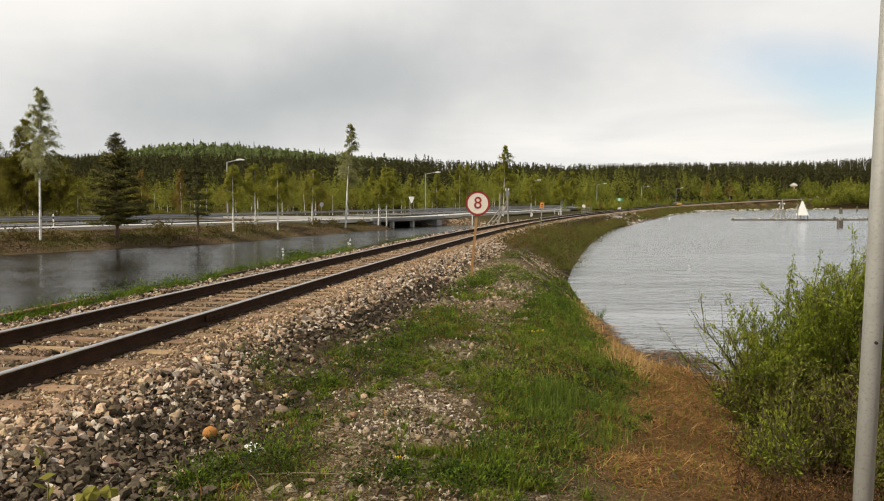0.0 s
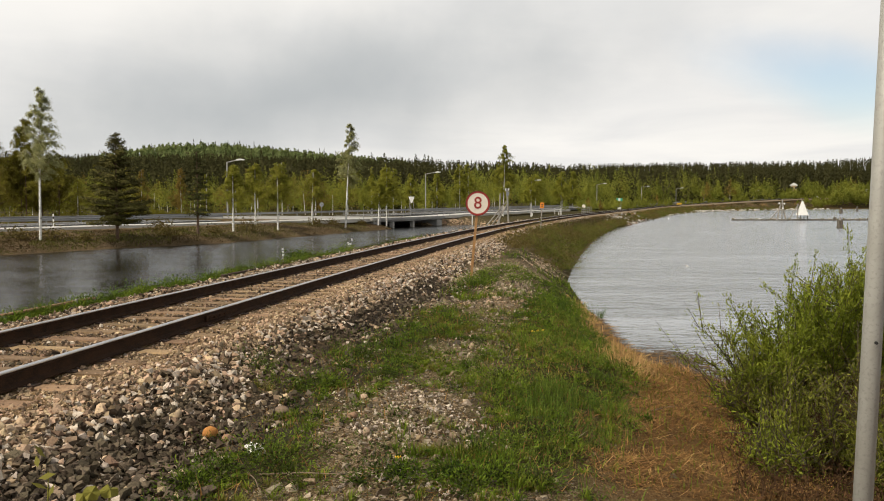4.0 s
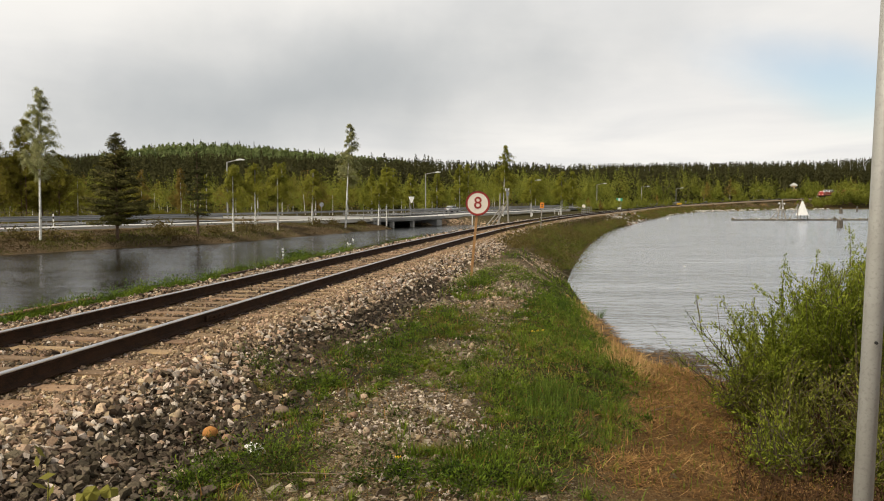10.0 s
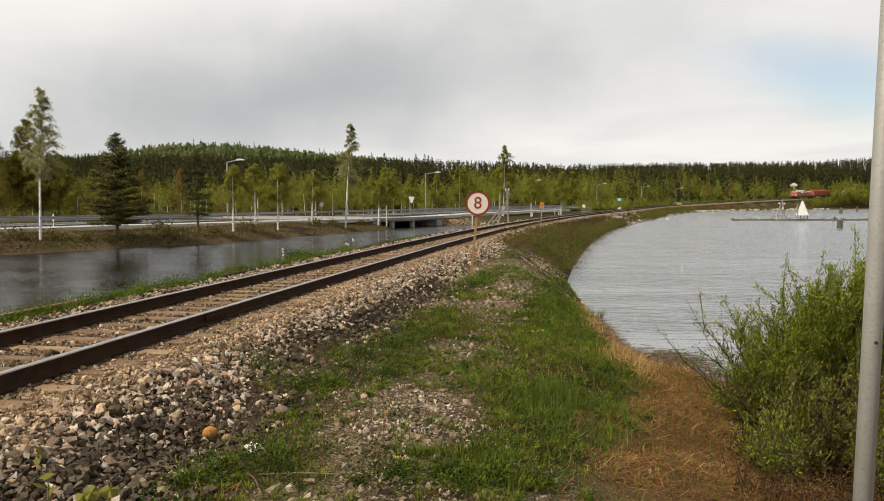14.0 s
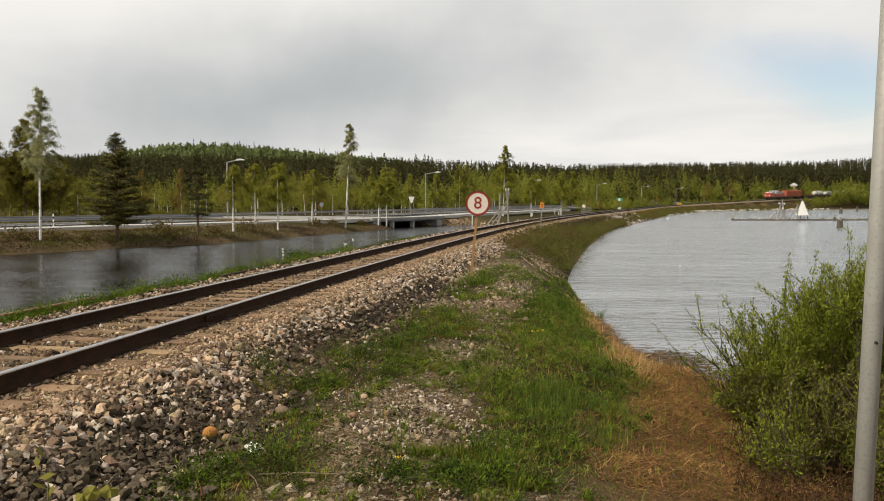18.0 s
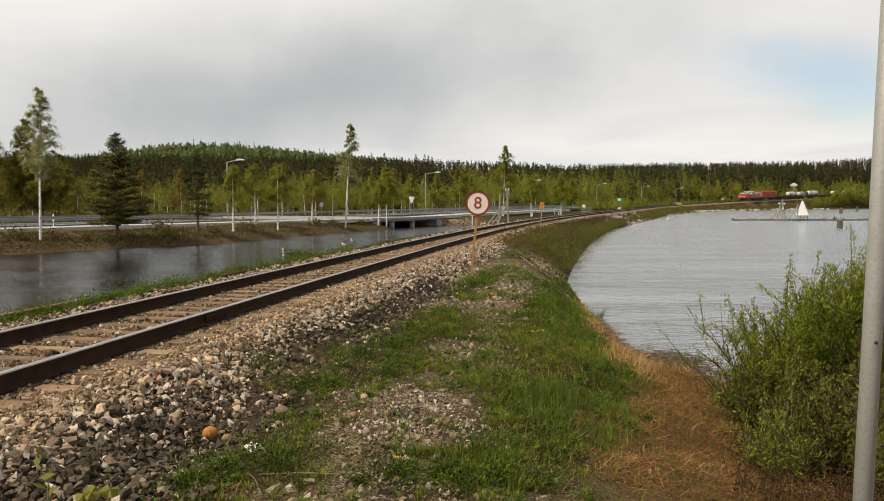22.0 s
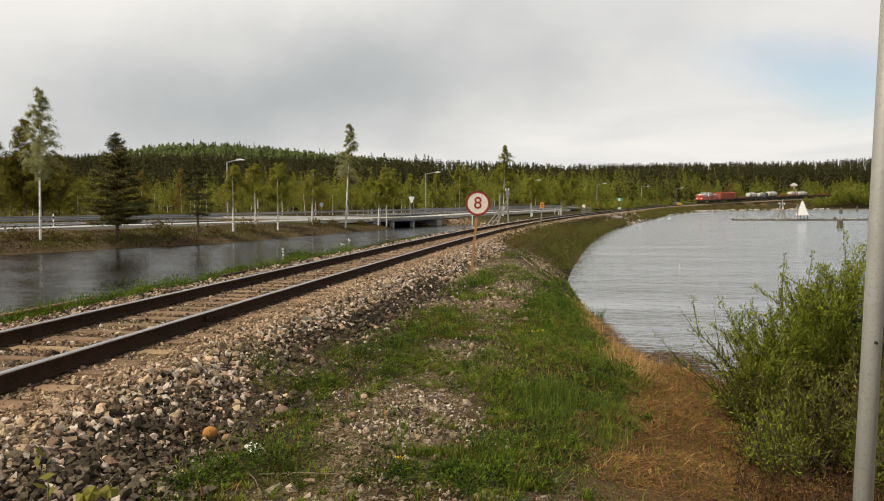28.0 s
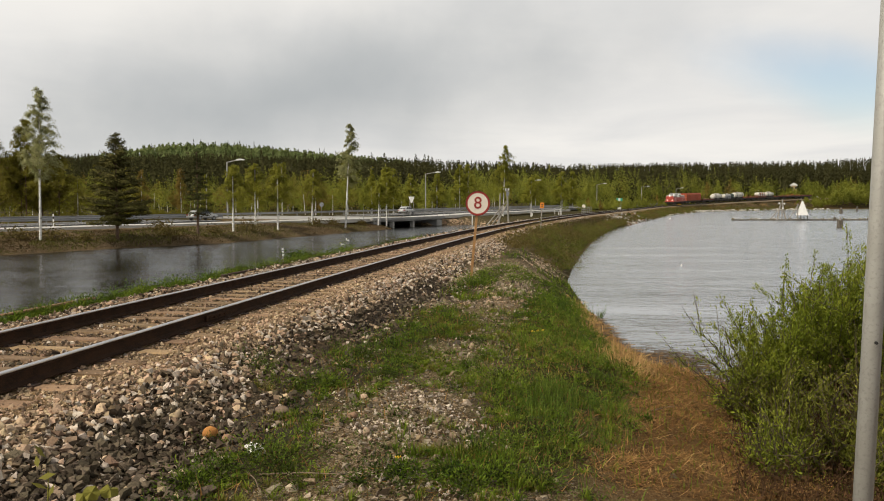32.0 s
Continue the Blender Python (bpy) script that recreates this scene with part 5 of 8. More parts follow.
def build_road_signs():
    # give-way sign seen from behind, on two posts
    x, y = -0.0362 * 150, 150
    z = float(height(x, y))
    t = thing("give_way_sign", pose(x, y, z - 0.05), "pale triangular road sign on two wooden posts", "road sign")
    top = 1.5 + 10 * 150 / 1490 - z
    for dx in (-0.45, 0.45):
        bm = bmesh.new()
        tube(bm, (dx * 1.25, 0, -0.3), (dx * 0.5, 0, top - 0.15), 0.055, seg=8)
        part("post", bm, M_WOODGREY, t)
    bm = bmesh.new()
    prism(bm, ((-0.55, top), (0.55, top), (0.08, top - 1.15), (-0.08, top - 1.15)), "y", -0.10, -0.06)
    part("plate", bm, M_WHITE, t, "white triangular plate pointing down")
    # round sign on a thin post, grey back
    x, y = -0.143 * 118, 118
    z = float(height(x, y))
    t = thing("round_road_sign", pose(x, y, z - 0.05), "grey round road sign seen from behind", "road sign")
    bm = bmesh.new()
    tube(bm, (0, 0, -0.3), (0, 0, 1.2 - z), 0.035, seg=8)
    part("post", bm, M_GALV, t)
    bm = bmesh.new()
    bmesh.ops.create_cone(bm, cap_ends=True, segments=24, radius1=0.30, radius2=0.30, depth=0.02, matrix=Matrix.Translation((0, -0.05, 1.2 - z)) @ Matrix.Rotation(math.pi / 2, 4, "X"))
    part("plate", bm, M_GALV, t)
    # green and white direction board
    x, y = 0.2107 * 235, 235
    z = float(height(x, y))
    t = thing("direction_sign", pose(x, y, z - 0.05), "green and white direction board on posts", "road sign")
    a, b = 1.5 + 7 * 235 / 1490, 1.5 + 2 * 235 / 1490
    for dx in (-0.5, 0.5):
        bm = bmesh.new()
        tube(bm, (dx, 0, -0.3), (dx, 0, a - z), 0.06, seg=8)
        part("post", bm, M_GALV, t)
    for k, m in ((0, M_GREENSIGN), (1, M_WHITE), (2, M_GREENSIGN)):
        w = -0.85 + k * 0.56
        bm = bmesh.new()
        box(bm, w, w + 0.555, -0.12, -0.08, b - z, a - z, 0.01)
        part("panel", bm, m, t)
    bm = bmesh.new()
    box(bm, -0.45, 0.45, -0.12, -0.08, 0.1 - z - 0.6, 0.1 - z, 0.01)
    part("lower_plate", bm, M_WHITE, t, "small white plate below")
    # yellow marker board beside the road
    x, y = 0.2819 * 296, 296
    z = float(height(x, y))
    t = thing("marker_board", pose(x, y, z - 0.05), "low yellow marker board beside the road", "road sign")
    zz = 1.5 - 3.0 * 296 / 1490 - z
    bm = bmesh.new()
    box(bm, -0.85, 0.85, -0.05, 0.0, zz - 0.25, zz + 0.35, 0.02)
    part("board", bm, M_YELLOW, t, "bright yellow board")
    for dx in (-0.6, 0.6):
        bm = bmesh.new()
        tube(bm, (dx, 0.03, -0.3), (dx, 0.03, zz), 0.04, seg=8)
        part("post", bm, M_WOODGREY, t)
    # snow-white edge posts with a black band
    for tan, y, top in ((-0.4624, 66, 0.6), (0.036, 118, 0.25), (0.134, 175, 0.25), (0.1075, 150, 0.0), (0.139, 160, 0.2)):
        x = tan * y
        z = float(height(x, y))
        t = thing("edge_post", pose(x, y, z - 0.05), "white road edge post with a black band", "edge post", "edge posts")
        bm = bmesh.new()
        w = 0.045 if y < 70 else 0.07
        box(bm, -w, w, -0.04, 0.04, -0.2, max(0.9, top - z), 0.015)
        part("post", bm, M_WHITE, t)
        hh = max(0.9, top - z)
        bm = bmesh.new()
        box(bm, -w - 0.004, w + 0.004, -0.044, 0.044, hh - 0.38, hh - 0.18)
        part("band", bm, M_BLACK, t, "black reflective band")


M_GREENSIGN = material("green_sign_paint", (0.03, 0.40, 0.26), (0.03, 0.34, 0.21), 4, 0.5, bump=0.05)
build_road_signs()


# ---- on the lake ----
def build_boom():
    """Floating log boom, daymark pyramid and timber trestle."""
    y = 146.0
    x0, x1 = 0.345 * y, 0.56 * y
    n = 12
    for i in range(n):
        a, b = x0 + (x1 - x0) * i / n, x0 + (x1 - x0) * (i + 1) / n - 0.15
        t = thing("boom_log", pose((a + b) / 2, y + random.uniform(-0.1, 0.1) + 0.02 * i, WATER + 0.08, 0, 0, random.uniform(-0.6, 0.6)), "dark floating log of a timber boom on the lake", "log", "logs of the boom")
        L = (b - a) / 2
        for dy in (-0.28, 0.0, 0.28):
            bm = bmesh.new()
            tube(bm, (-L, dy, random.uniform(-0.04, 0.03)), (L, dy, random.uniform(-0.04, 0.03)), 0.15, 0.13, 9)
            part("log", bm, M_WOODOLD, t)
        for k in range(5):
            bm = bmesh.new()
            bmesh.ops.create_icosphere(bm, subdivisions=1, radius=random.uniform(0.10, 0.2), matrix=Matrix.Translation((random.uniform(-L, L), random.uniform(-0.3, 0.3), 0.2)))
            for v in bm.verts:
                v.co += Vector((random.uniform(-0.05, 0.05), random.uniform(-0.05, 0.05), random.uniform(-0.04, 0.04)))
            part("tuft", bm, M_SHRUB if k % 2 else M_ROCK, t, "withered tuft")
    x = 0.4285 * y
    t = thing("daymark", pose(x, y, WATER + 0.15), "white pyramid daymark standing on the log boom", "daymark")
    zt, zb = 1.5 + 2.0 * y / 1490 - WATER - 0.15, 1.5 - 23.5 * y / 1490 - WATER - 0.15
    bm = bmesh.new()
    n = 4
    ring = [bm.verts.new((0.80 * sx, 0.80 * sy, zb)) for sx, sy in ((-1, -1), (1, -1), (1, 1), (-1, 1))]
    tip = [bm.verts.new((0.07 * sx, 0.07 * sy, zt)) for sx, sy in ((-1, -1), (1, -1), (1, 1), (-1, 1))]
    bm.faces.new(ring)
    bm.faces.new(tip)
    for i in range(4):
        bm.faces.new((ring[i], ring[(i + 1) % 4], tip[(i + 1) % 4], tip[i]))
    part("pyramid", bm, M_WHITE, t, "white painted board pyramid")
    for sx, sy in ((-0.55, -0.55), (0.75, -0.55), (0.6, 0.6), (-0.6, 0.6)):
        bm = bmesh.new()
        tube(bm, (sx * 1.1, sy, -0.3), (sx * 0.8, sy * 0.8, zb + 0.3), 0.07, seg=7)
        part("leg", bm, M_WOODOLD, t)
    bm = bmesh.new()
    tube(bm, (-2.3, 0.2, 0.0), (-0.75, 0.0, 2.5), 0.08, seg=7)
    part("brace", bm, M_WOODGREY, t, "slanting timber brace")
    bm = bmesh.new()
    tube(bm, (-0.8, 0.0, -0.2), (-0.8, 0.0, 2.65), 0.08, seg=7)
    part("post", bm, M_WOODGREY, t)
    bm = bmesh.new()
    tube(bm, (-1.0, 0.0, 2.55), (0.75, 0.0, 2.4), 0.05, seg=7)
    part("crossbar", bm, M_WOODGREY, t)
    x = 0.404 * y
    t = thing("timber_trestle", pose(x, y, WATER + 0.12), "grey timber trestle with a lantern post on the log boom", "trestle")
    for a, b, r in (((-0.95, -0.3, -0.3), (-0.2, 0, 2.75), 0.11), ((0.75, -0.3, -0.3), (0.1, 0, 2.75), 0.11), ((-2.0, 0.2, -0.1), (-0.2, 0, 2.2), 0.09), ((0.1, 0.1, -0.2), (0.08, 0, 3.6), 0.1), ((0.9, 0.5, -0.3), (0.15, 0.1, 2.4), 0.06)):
        bm = bmesh.new()
        tube(bm, a, b, r, seg=7)
        part("timber", bm, M_WOODGREY, t)
    for zz, w in ((2.75, 0.75), (1.6, 0.55), (0.7, 0.8)):
        bm = bmesh.new()
        box(bm, -w, w, -0.06, 0.06, zz - 0.06, zz + 0.06, 0.01)
        part("crossbar", bm, M_WOODGREY, t)
    for dx, zz in ((-0.5, 2.85), (0.15, 2.0), (0.4, 2.8)):
        bm = bmesh.new()
        bmesh.ops.create_icosphere(bm, subdivisions=1, radius=0.17, matrix=Matrix.Translation((dx, -0.1, zz)))
        part("lantern", bm, M_WHITE, t, "pale lantern")
    for tan, ypx, w, h in ((0.4738, 404, 12, 20), (0.467, 391, 6, 9), (0.4745, 378.5, 7, 11), (0.4935, 375, 4, 10)):
        yy = 3.2 * 1490 / (ypx - 358)
        k = yy / 1490
        t = thing("mooring_post", pose(tan * yy, yy, WATER), "dark timber mooring dolphin standing in the lake", "mooring post", "dolphins in the lake")
        for i in range(5):
            a = i * 1.257 + 0.3
            r = w * k * 0.30
            bm = bmesh.new()
            tube(bm, (r * math.cos(a), r * math.sin(a), -0.8), (r * 0.75 * math.cos(a), r * 0.75 * math.sin(a), h * k * random.uniform(0.55, 0.8)), r * 0.75, r * 0.6, 8)
            part("pile", bm, M_WOODOLD, t)
        bm = bmesh.new()
        tube(bm, (0, 0, 0), (0, 0, h * k), w * k * 0.2, w * k * 0.12, 8)
        part("centre_pile", bm, M_WOODGREY, t)


build_boom()


def build_gull(x, y, ang, s=1.0):
    t = thing("gull", pose(x, y, WATER, 0, 0, ang), "white gull floating on the water", "bird", "gulls on the water")
    bm = bmesh.new()
    bmesh.ops.create_uvsphere(bm, u_segments=10, v_segments=7, radius=0.12 * s, matrix=Matrix.Translation((0, 0, 0.07 * s)) @ Matrix.Diagonal((1, 1.9, 0.8, 1)))
    part("body", bm, M_WHITE, t, "white body", True)
    bm = bmesh.new()
    bmesh.ops.create_uvsphere(bm, u_segments=8, v_segments=6, radius=0.06 * s, matrix=Matrix.Translation((0, 0.2 * s, 0.22 * s)))
    tube(bm, (0, 0.16 * s, 0.08 * s), (0, 0.2 * s, 0.2 * s), 0.05 * s, 0.045 * s, 7)
    part("head", bm, M_WHITE, t, "white head and neck", True)
    bm = bmesh.new()
    tube(bm, (0, 0.25 * s, 0.22 * s), (0, 0.33 * s, 0.21 * s), 0.015 * s, 0.004, 5)
    part("beak", bm, M_ORANGE, t, "yellow beak")
    bm = bmesh.new()
    for sx in (-1, 1):
        tube(bm, (0.07 * s * sx, 0.08 * s, 0.11 * s), (0.03 * s * sx, -0.28 * s, 0.13 * s), 0.05 * s, 0.01 * s, 6)
    part("folded_wing", bm, M_GALV, t, "pale grey folded wings")
    return t


GULLS = [build_gull(tan * 3.2 * 1490 / (ypx - 358), 3.2 * 1490 / (ypx - 358), a, s) for tan, ypx, a, s in
         ((-0.1095, 427, 60, 0.75), (-0.114, 434, 80, 0.7), (0.2885, 473, -70, 0.42), (0.270, 388.5, 30, 1.1))]


# ---- shore rocks of the far embankment, culvert, bank shrubs ----
def rock_mesh(seed, flat=0.7):
    rnd = random.Random(seed)
    bm = bmesh.new()
    bmesh.ops.create_icosphere(bm, subdivisions=2, radius=0.5)
    for v in bm.verts:
        k = 0.82 + 0.30 * noise.noise(v.co * 2.2 + Vector((seed * 3.1, 0, 0))) + rnd.uniform(-0.03, 0.03)
        v.co = Vector((v.co.x * k, v.co.y * k * 0.9, v.co.z * k * flat))
    me = bpy.data.meshes.new("rock")
    bm.to_mesh(me)
    bm.free()
    me.materials.append(M_ROCK)
    return me


ROCKS = [rock_mesh(i) for i in range(6)]


def build_shore_rocks():
    rng = random.Random(5)
    for i in range(150):
        y = 108 + 255 * rng.random() ** 0.9 if i > 50 else rng.uniform(106, 132)
        ds = float(np.interp(y, SHORE_Y, SHORE_D))
        s = s_at_y(y)
        x, yy, _, h = track_at(s, ds - (rng.uniform(-0.5, 1.6) if i > 50 else rng.uniform(-0.4, 2.2)))
        size = rng.uniform(0.3, 0.9) * (1.3 if y > 180 else 0.75)
        ob = new("boulder", ROCKS[i % 6])
        z = float(height(x, yy))
        ob.matrix_world = pose(x, yy, max(z, WATER) + 0.12 * size, rng.uniform(-15, 15), rng.uniform(-15, 15), rng.uniform(0, 360)) @ Matrix.Diagonal((size * rng.uniform(1, 1.8), size, size * rng.uniform(0.7, 1.0), 1))
        tagged(ob, "pale granite boulder on the lake shore", "boulder", "boulders along the shore")
    for i in range(110):
        y = rng.uniform(262, 374)
        x, yy, _, h = track_at(s_at_y(y), float(np.interp(y, SHORE_Y, SHORE_D)) - rng.uniform(-0.4, 1.4))
        size = rng.uniform(0.7, 1.8)
        ob = new("boulder", ROCKS[i % 6])
        ob.matrix_world = pose(x, yy, max(float(height(x, yy)), WATER) + 0.12 * size, rng.uniform(-15, 15), rng.uniform(-15, 15), rng.uniform(0, 360)) @ Matrix.Diagonal((size * rng.uniform(1, 1.8), size, size * rng.uniform(0.7, 1.0), 1))
        tagged(ob, "pale granite boulder on the lake shore", "boulder", "boulders along the shore")
    for i in range(7):
        x, y, size = 6.0 + 0.22 * i + rng.uniform(-0.08, 0.08), 86.8 + rng.uniform(-0.5, 0.5), rng.uniform(0.22, 0.42)
        ob = new("boulder", ROCKS[i % 6])
        ob.matrix_world = pose(x, y, float(height(x, y)) + 0.12 * size, 0, 0, rng.uniform(0, 360)) @ Matrix.Diagonal((size * 1.3, size, size * 0.8, 1))
        tagged(ob, "pale stone at the foot of the telegraph pole", "boulder", "stones at the pole")
    # culvert mouth and little railing beside the track
    x, y, z, h = track_at(s_at_y(126), 2.6)
    t = thing("culvert", pose(x, y, z - 0.55, 0, 0, -math.degrees(h)), "dark culvert mouth with a concrete head in the embankment", "culvert")
    bm = bmesh.new()
    box(bm, -0.3, 0.25, -1.3, 1.3, 0.0, 0.25, 0.03)
    part("head_wall", bm, M_CONCRETE, t)
    # no hollow: a solid black block stands for the shade in the mouth
    bm = bmesh.new()
    box(bm, -0.2, 0.28, -0.9, 0.9, -0.75, 0.0, 0.02)
    part("opening", bm, M_BLACK, t, "black block in place of the shaded opening")
    x, y, z, h = track_at(s_at_y(126), -2.4)
    t = thing("culvert_railing", pose(x, y, z - 0.25, 0, 0, -math.degrees(h)), "low grey steel railing beside the track", "railing")
    for k in range(6):
        bm = bmesh.new()
        box(bm, -0.03, 0.03, -5 + 2 * k - 0.03, -5 + 2 * k + 0.03, -0.3, 1.0)
        part("post", bm, M_GALV, t)
    for zz in (0.35, 0.65, 0.97):
        bm = bmesh.new()
        box(bm, -0.02, 0.02, -5, 5, zz - 0.03, zz + 0.03)
        part("bar", bm, M_GALV, t)


build_shore_rocks()


M_BANKSCRUB = leaf_material("olive_scrub_leaves", (0.075, 0.092, 0.016), (0.135, 0.142, 0.028), island=0.2)


def build_bank_shrubs():
    """Low brown-green shrubs: on the lake bank beside the track, and on the pond's far bank."""
    rng = np.random.default_rng(31)
    spots = []
    for i in range(400):
        y = 36 + 120 * rng.random() ** 1.4
        ds = float(np.interp(y, SHORE_Y, SHORE_D))
        d = rng.uniform(2.3 + 1.3 * min(1, max(0, (y - 45) / 30)), ds - 0.1)
        if 115 < y < 143 and rng.random() < 0.8:
            continue
        x, yy, _, _ = track_at(s_at_y(y), d)
        spots.append((x, yy, rng.uniform(0.3, 0.95), 170))
    for i in range(1800):
        y = 150 + 225 * rng.random()
        x, yy, _, _ = track_at(s_at_y(y), rng.uniform(4.3, float(np.interp(y, SHORE_Y, SHORE_D)) - 0.2))
        spots.append((x, yy, rng.uniform(0.35, 1.0), 24))
    P, S, green = [], [], []
    for x, y, r, m in spots:
        z = float(height(x, y))
        green.append(float(noise2(np.array([x]), np.array([y]), 1.9, 91.0)[0]) > 0.05)
        p = rng.normal(0, 1, (m, 3)) * (r * 0.6, r * 0.6, r * 0.42)
        p[:, 2] = np.abs(p[:, 2])
        P.append(p + (x, y, z))
        S.append(rng.uniform(0.5, 1.2, m) * (0.10 if m > 100 else 0.16) * (y / 60) ** 0.6)
    for k, mat, label in ((0, M_SHRUB, "low brown scrub in clumps on the embankment"), (1, M_BANKSCRUB, "low olive green scrub on the embankment")):
        tagged(put("bank_scrub", leaf_mesh("bank_scrub", np.concatenate([p for i, p in enumerate(P) if green[i] == (k == 1)]), np.concatenate([p for i, p in enumerate(S) if green[i] == (k == 1)]), rng, 0.6), mat), label, "scrub", kind="stuff")
    for k, (px, ypx, yy, r) in enumerate(((437, 402, 74, 1.1), (95, 425, 56.5, 0.8), (30, 428, 55, 0.7), (285, 420, 66, 0.8), (300, 426, 64, 0.7), (560, 404, 88, 0.7), (590, 402, 92, 0.6), (380, 415, 69, 0.6), (640, 402, 97, 0.5), (150, 428, 58, 0.5))):
        x = (px - 784) / 1490 * yy
        z = float(height(x, yy))
        t = thing("shrub", pose(x, yy, z - 0.1), "low olive shrub on the pond bank", "shrub", "shrubs on the pond bank")
        segs = [((0, 0, 0), (rng.normal(0, 0.4) * r, rng.normal(0, 0.4) * r, r * rng.uniform(0.6, 1.0)), 0.02, 0.006) for _ in range(9)]
        put("stem", rods("stem", segs, 4), M_TWIG, t)
        m = 420
        p = rng.normal(0, 1, (m, 3)) * (r * 0.6, r * 0.6, r * 0.38) + (0, 0, r * 0.45)
        p[:, 2] = np.abs(p[:, 2])
        put("foliage", leaf_mesh("foliage", p, rng.uniform(0.1, 0.22, m), rng, 0.6), M_SHRUB, t)


build_bank_shrubs()


def build_cabin():
    x, y = 0.4175 * 434, 434.0
    z = float(height(x, y))
    t = thing("small_house", pose(x, y, z, 0, 0, -20), "small yellowish house with a white roof among the trees", "house")
    top = 1.5 + 34 * 434 / 1490 - z
    bm = bmesh.new()
    box(bm, -1.4, 1.4, -2.2, 2.2, -1.0, top - 1.4)
    part("wall", bm, material("yellow_boards", (0.55, 0.42, 0.2), (0.48, 0.37, 0.18), 3, 0.8, bump=0.3), t, "yellowish board wall")
    bm = bmesh.new()
    prism(bm, ((-1.9, top - 1.5), (1.9, top - 1.5), (1.9, top - 1.2), (0, top), (-1.9, top - 1.2)), "y", -2.6, 2.6)
    part("roof", bm, M_WHITE, t, "white sheet roof")
    for dx in (-0.9, 0.9):
        bm = bmesh.new()
        box(bm, dx - 0.4, dx + 0.4, -2.26, -2.18, top - 3.2, top - 2.1)
        part("window", bm, M_BLACK, t, "dark window")


build_cabin()


# ---- foreground ----
def build_pole():
    y = 3.0
    x = 0.5125 * y - 0.0345
    z = float(height(x, y))
    t = thing("steel_pole", pose(x, y, z, 0, 1.55, 0), "grey weathered galvanised steel pole beside the path", "pole")
    bm = bmesh.new()
    bmesh.ops.create_cone(bm, cap_ends=True, segments=28, radius1=0.034, radius2=0.0335, depth=4.6, matrix=Matrix.Translation((0, 0, 2.0)))
    part("tube", bm, M_POLE, t, "galvanised tube with faint stains", True)
    bm = bmesh.new()
    tube(bm, (-0.003, -0.030, 1.5 - z - 0.50), (-0.004, -0.040, 1.5 - z - 0.50), 0.006, seg=8)
    part("rivet", bm, M_BLACK, t, "small dark bolt")


build_pole()


def hull_shape(seed, n=8):
    """An angular pebble: the hull of a few random points; vertices and triangles as arrays."""
    rnd = random.Random(seed)
    bm = bmesh.new()
    pts = []
    while len(pts) < n:
        v = Vector((rnd.gauss(0, 1), rnd.gauss(0, 1), rnd.gauss(0, 1))).normalized()
        if all((v - w).length > 0.72 for w in pts):
            pts.append(v)
    for v in pts:
        bm.verts.new(v * rnd.uniform(0.46, 0.66))
    res = bmesh.ops.convex_hull(bm, input=bm.verts)
    for v in [v for v in bm.verts if not v.link_faces]:
        bm.verts.remove(v)
    bmesh.ops.triangulate(bm, faces=bm.faces[:])
    bmesh.ops.recalc_face_normals(bm, faces=bm.faces[:])
    bm.verts.index_update()
    V = np.array([v.co[:] for v in bm.verts])
    F = np.array([[v.index for v in f.verts] for f in bm.faces])
    bm.free()
    return V, F


SHAPES = [hull_shape(i, 6 + i % 2) for i in range(24)]


def stone_soup(name, P, size, mat, rng, parent=None):
    """Angular stones at P, of twenty shapes, each squashed and turned its own way."""
    size = np.broadcast_to(size, (len(P),))
    which = rng.integers(0, len(SHAPES), len(P))
    VV, FF, start = [], [], 0
    for i, (base, tri) in enumerate(SHAPES):
        m = which == i
        n, p = int(m.sum()), P[m]
        if not n:
            continue
        v = base[None] * np.stack([rng.uniform(1.0, 1.6, n), rng.uniform(0.75, 1.15, n), rng.uniform(0.5, 0.95, n)], 1)[:, None]
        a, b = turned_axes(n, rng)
        a = a * (1, 1, 0.6)
        a /= np.linalg.norm(a, axis=1)[:, None]
        b -= (a * b).sum(1)[:, None] * a
        b /= np.linalg.norm(b, axis=1)[:, None]
        c = np.cross(a, b)
        w = v[..., 0:1] * a[:, None] + v[..., 1:2] * b[:, None] + v[..., 2:3] * c[:, None]
        VV.append((p[:, None] + w * size[m][:, None, None]).reshape(-1, 3))
        FF.append((np.arange(n)[:, None, None] * len(base) + tri[None]).reshape(-1, 3) + start)
        start += n * len(base)
    return put(name, mesh_np(name, np.concatenate(VV), np.concatenate(FF)), mat, parent)


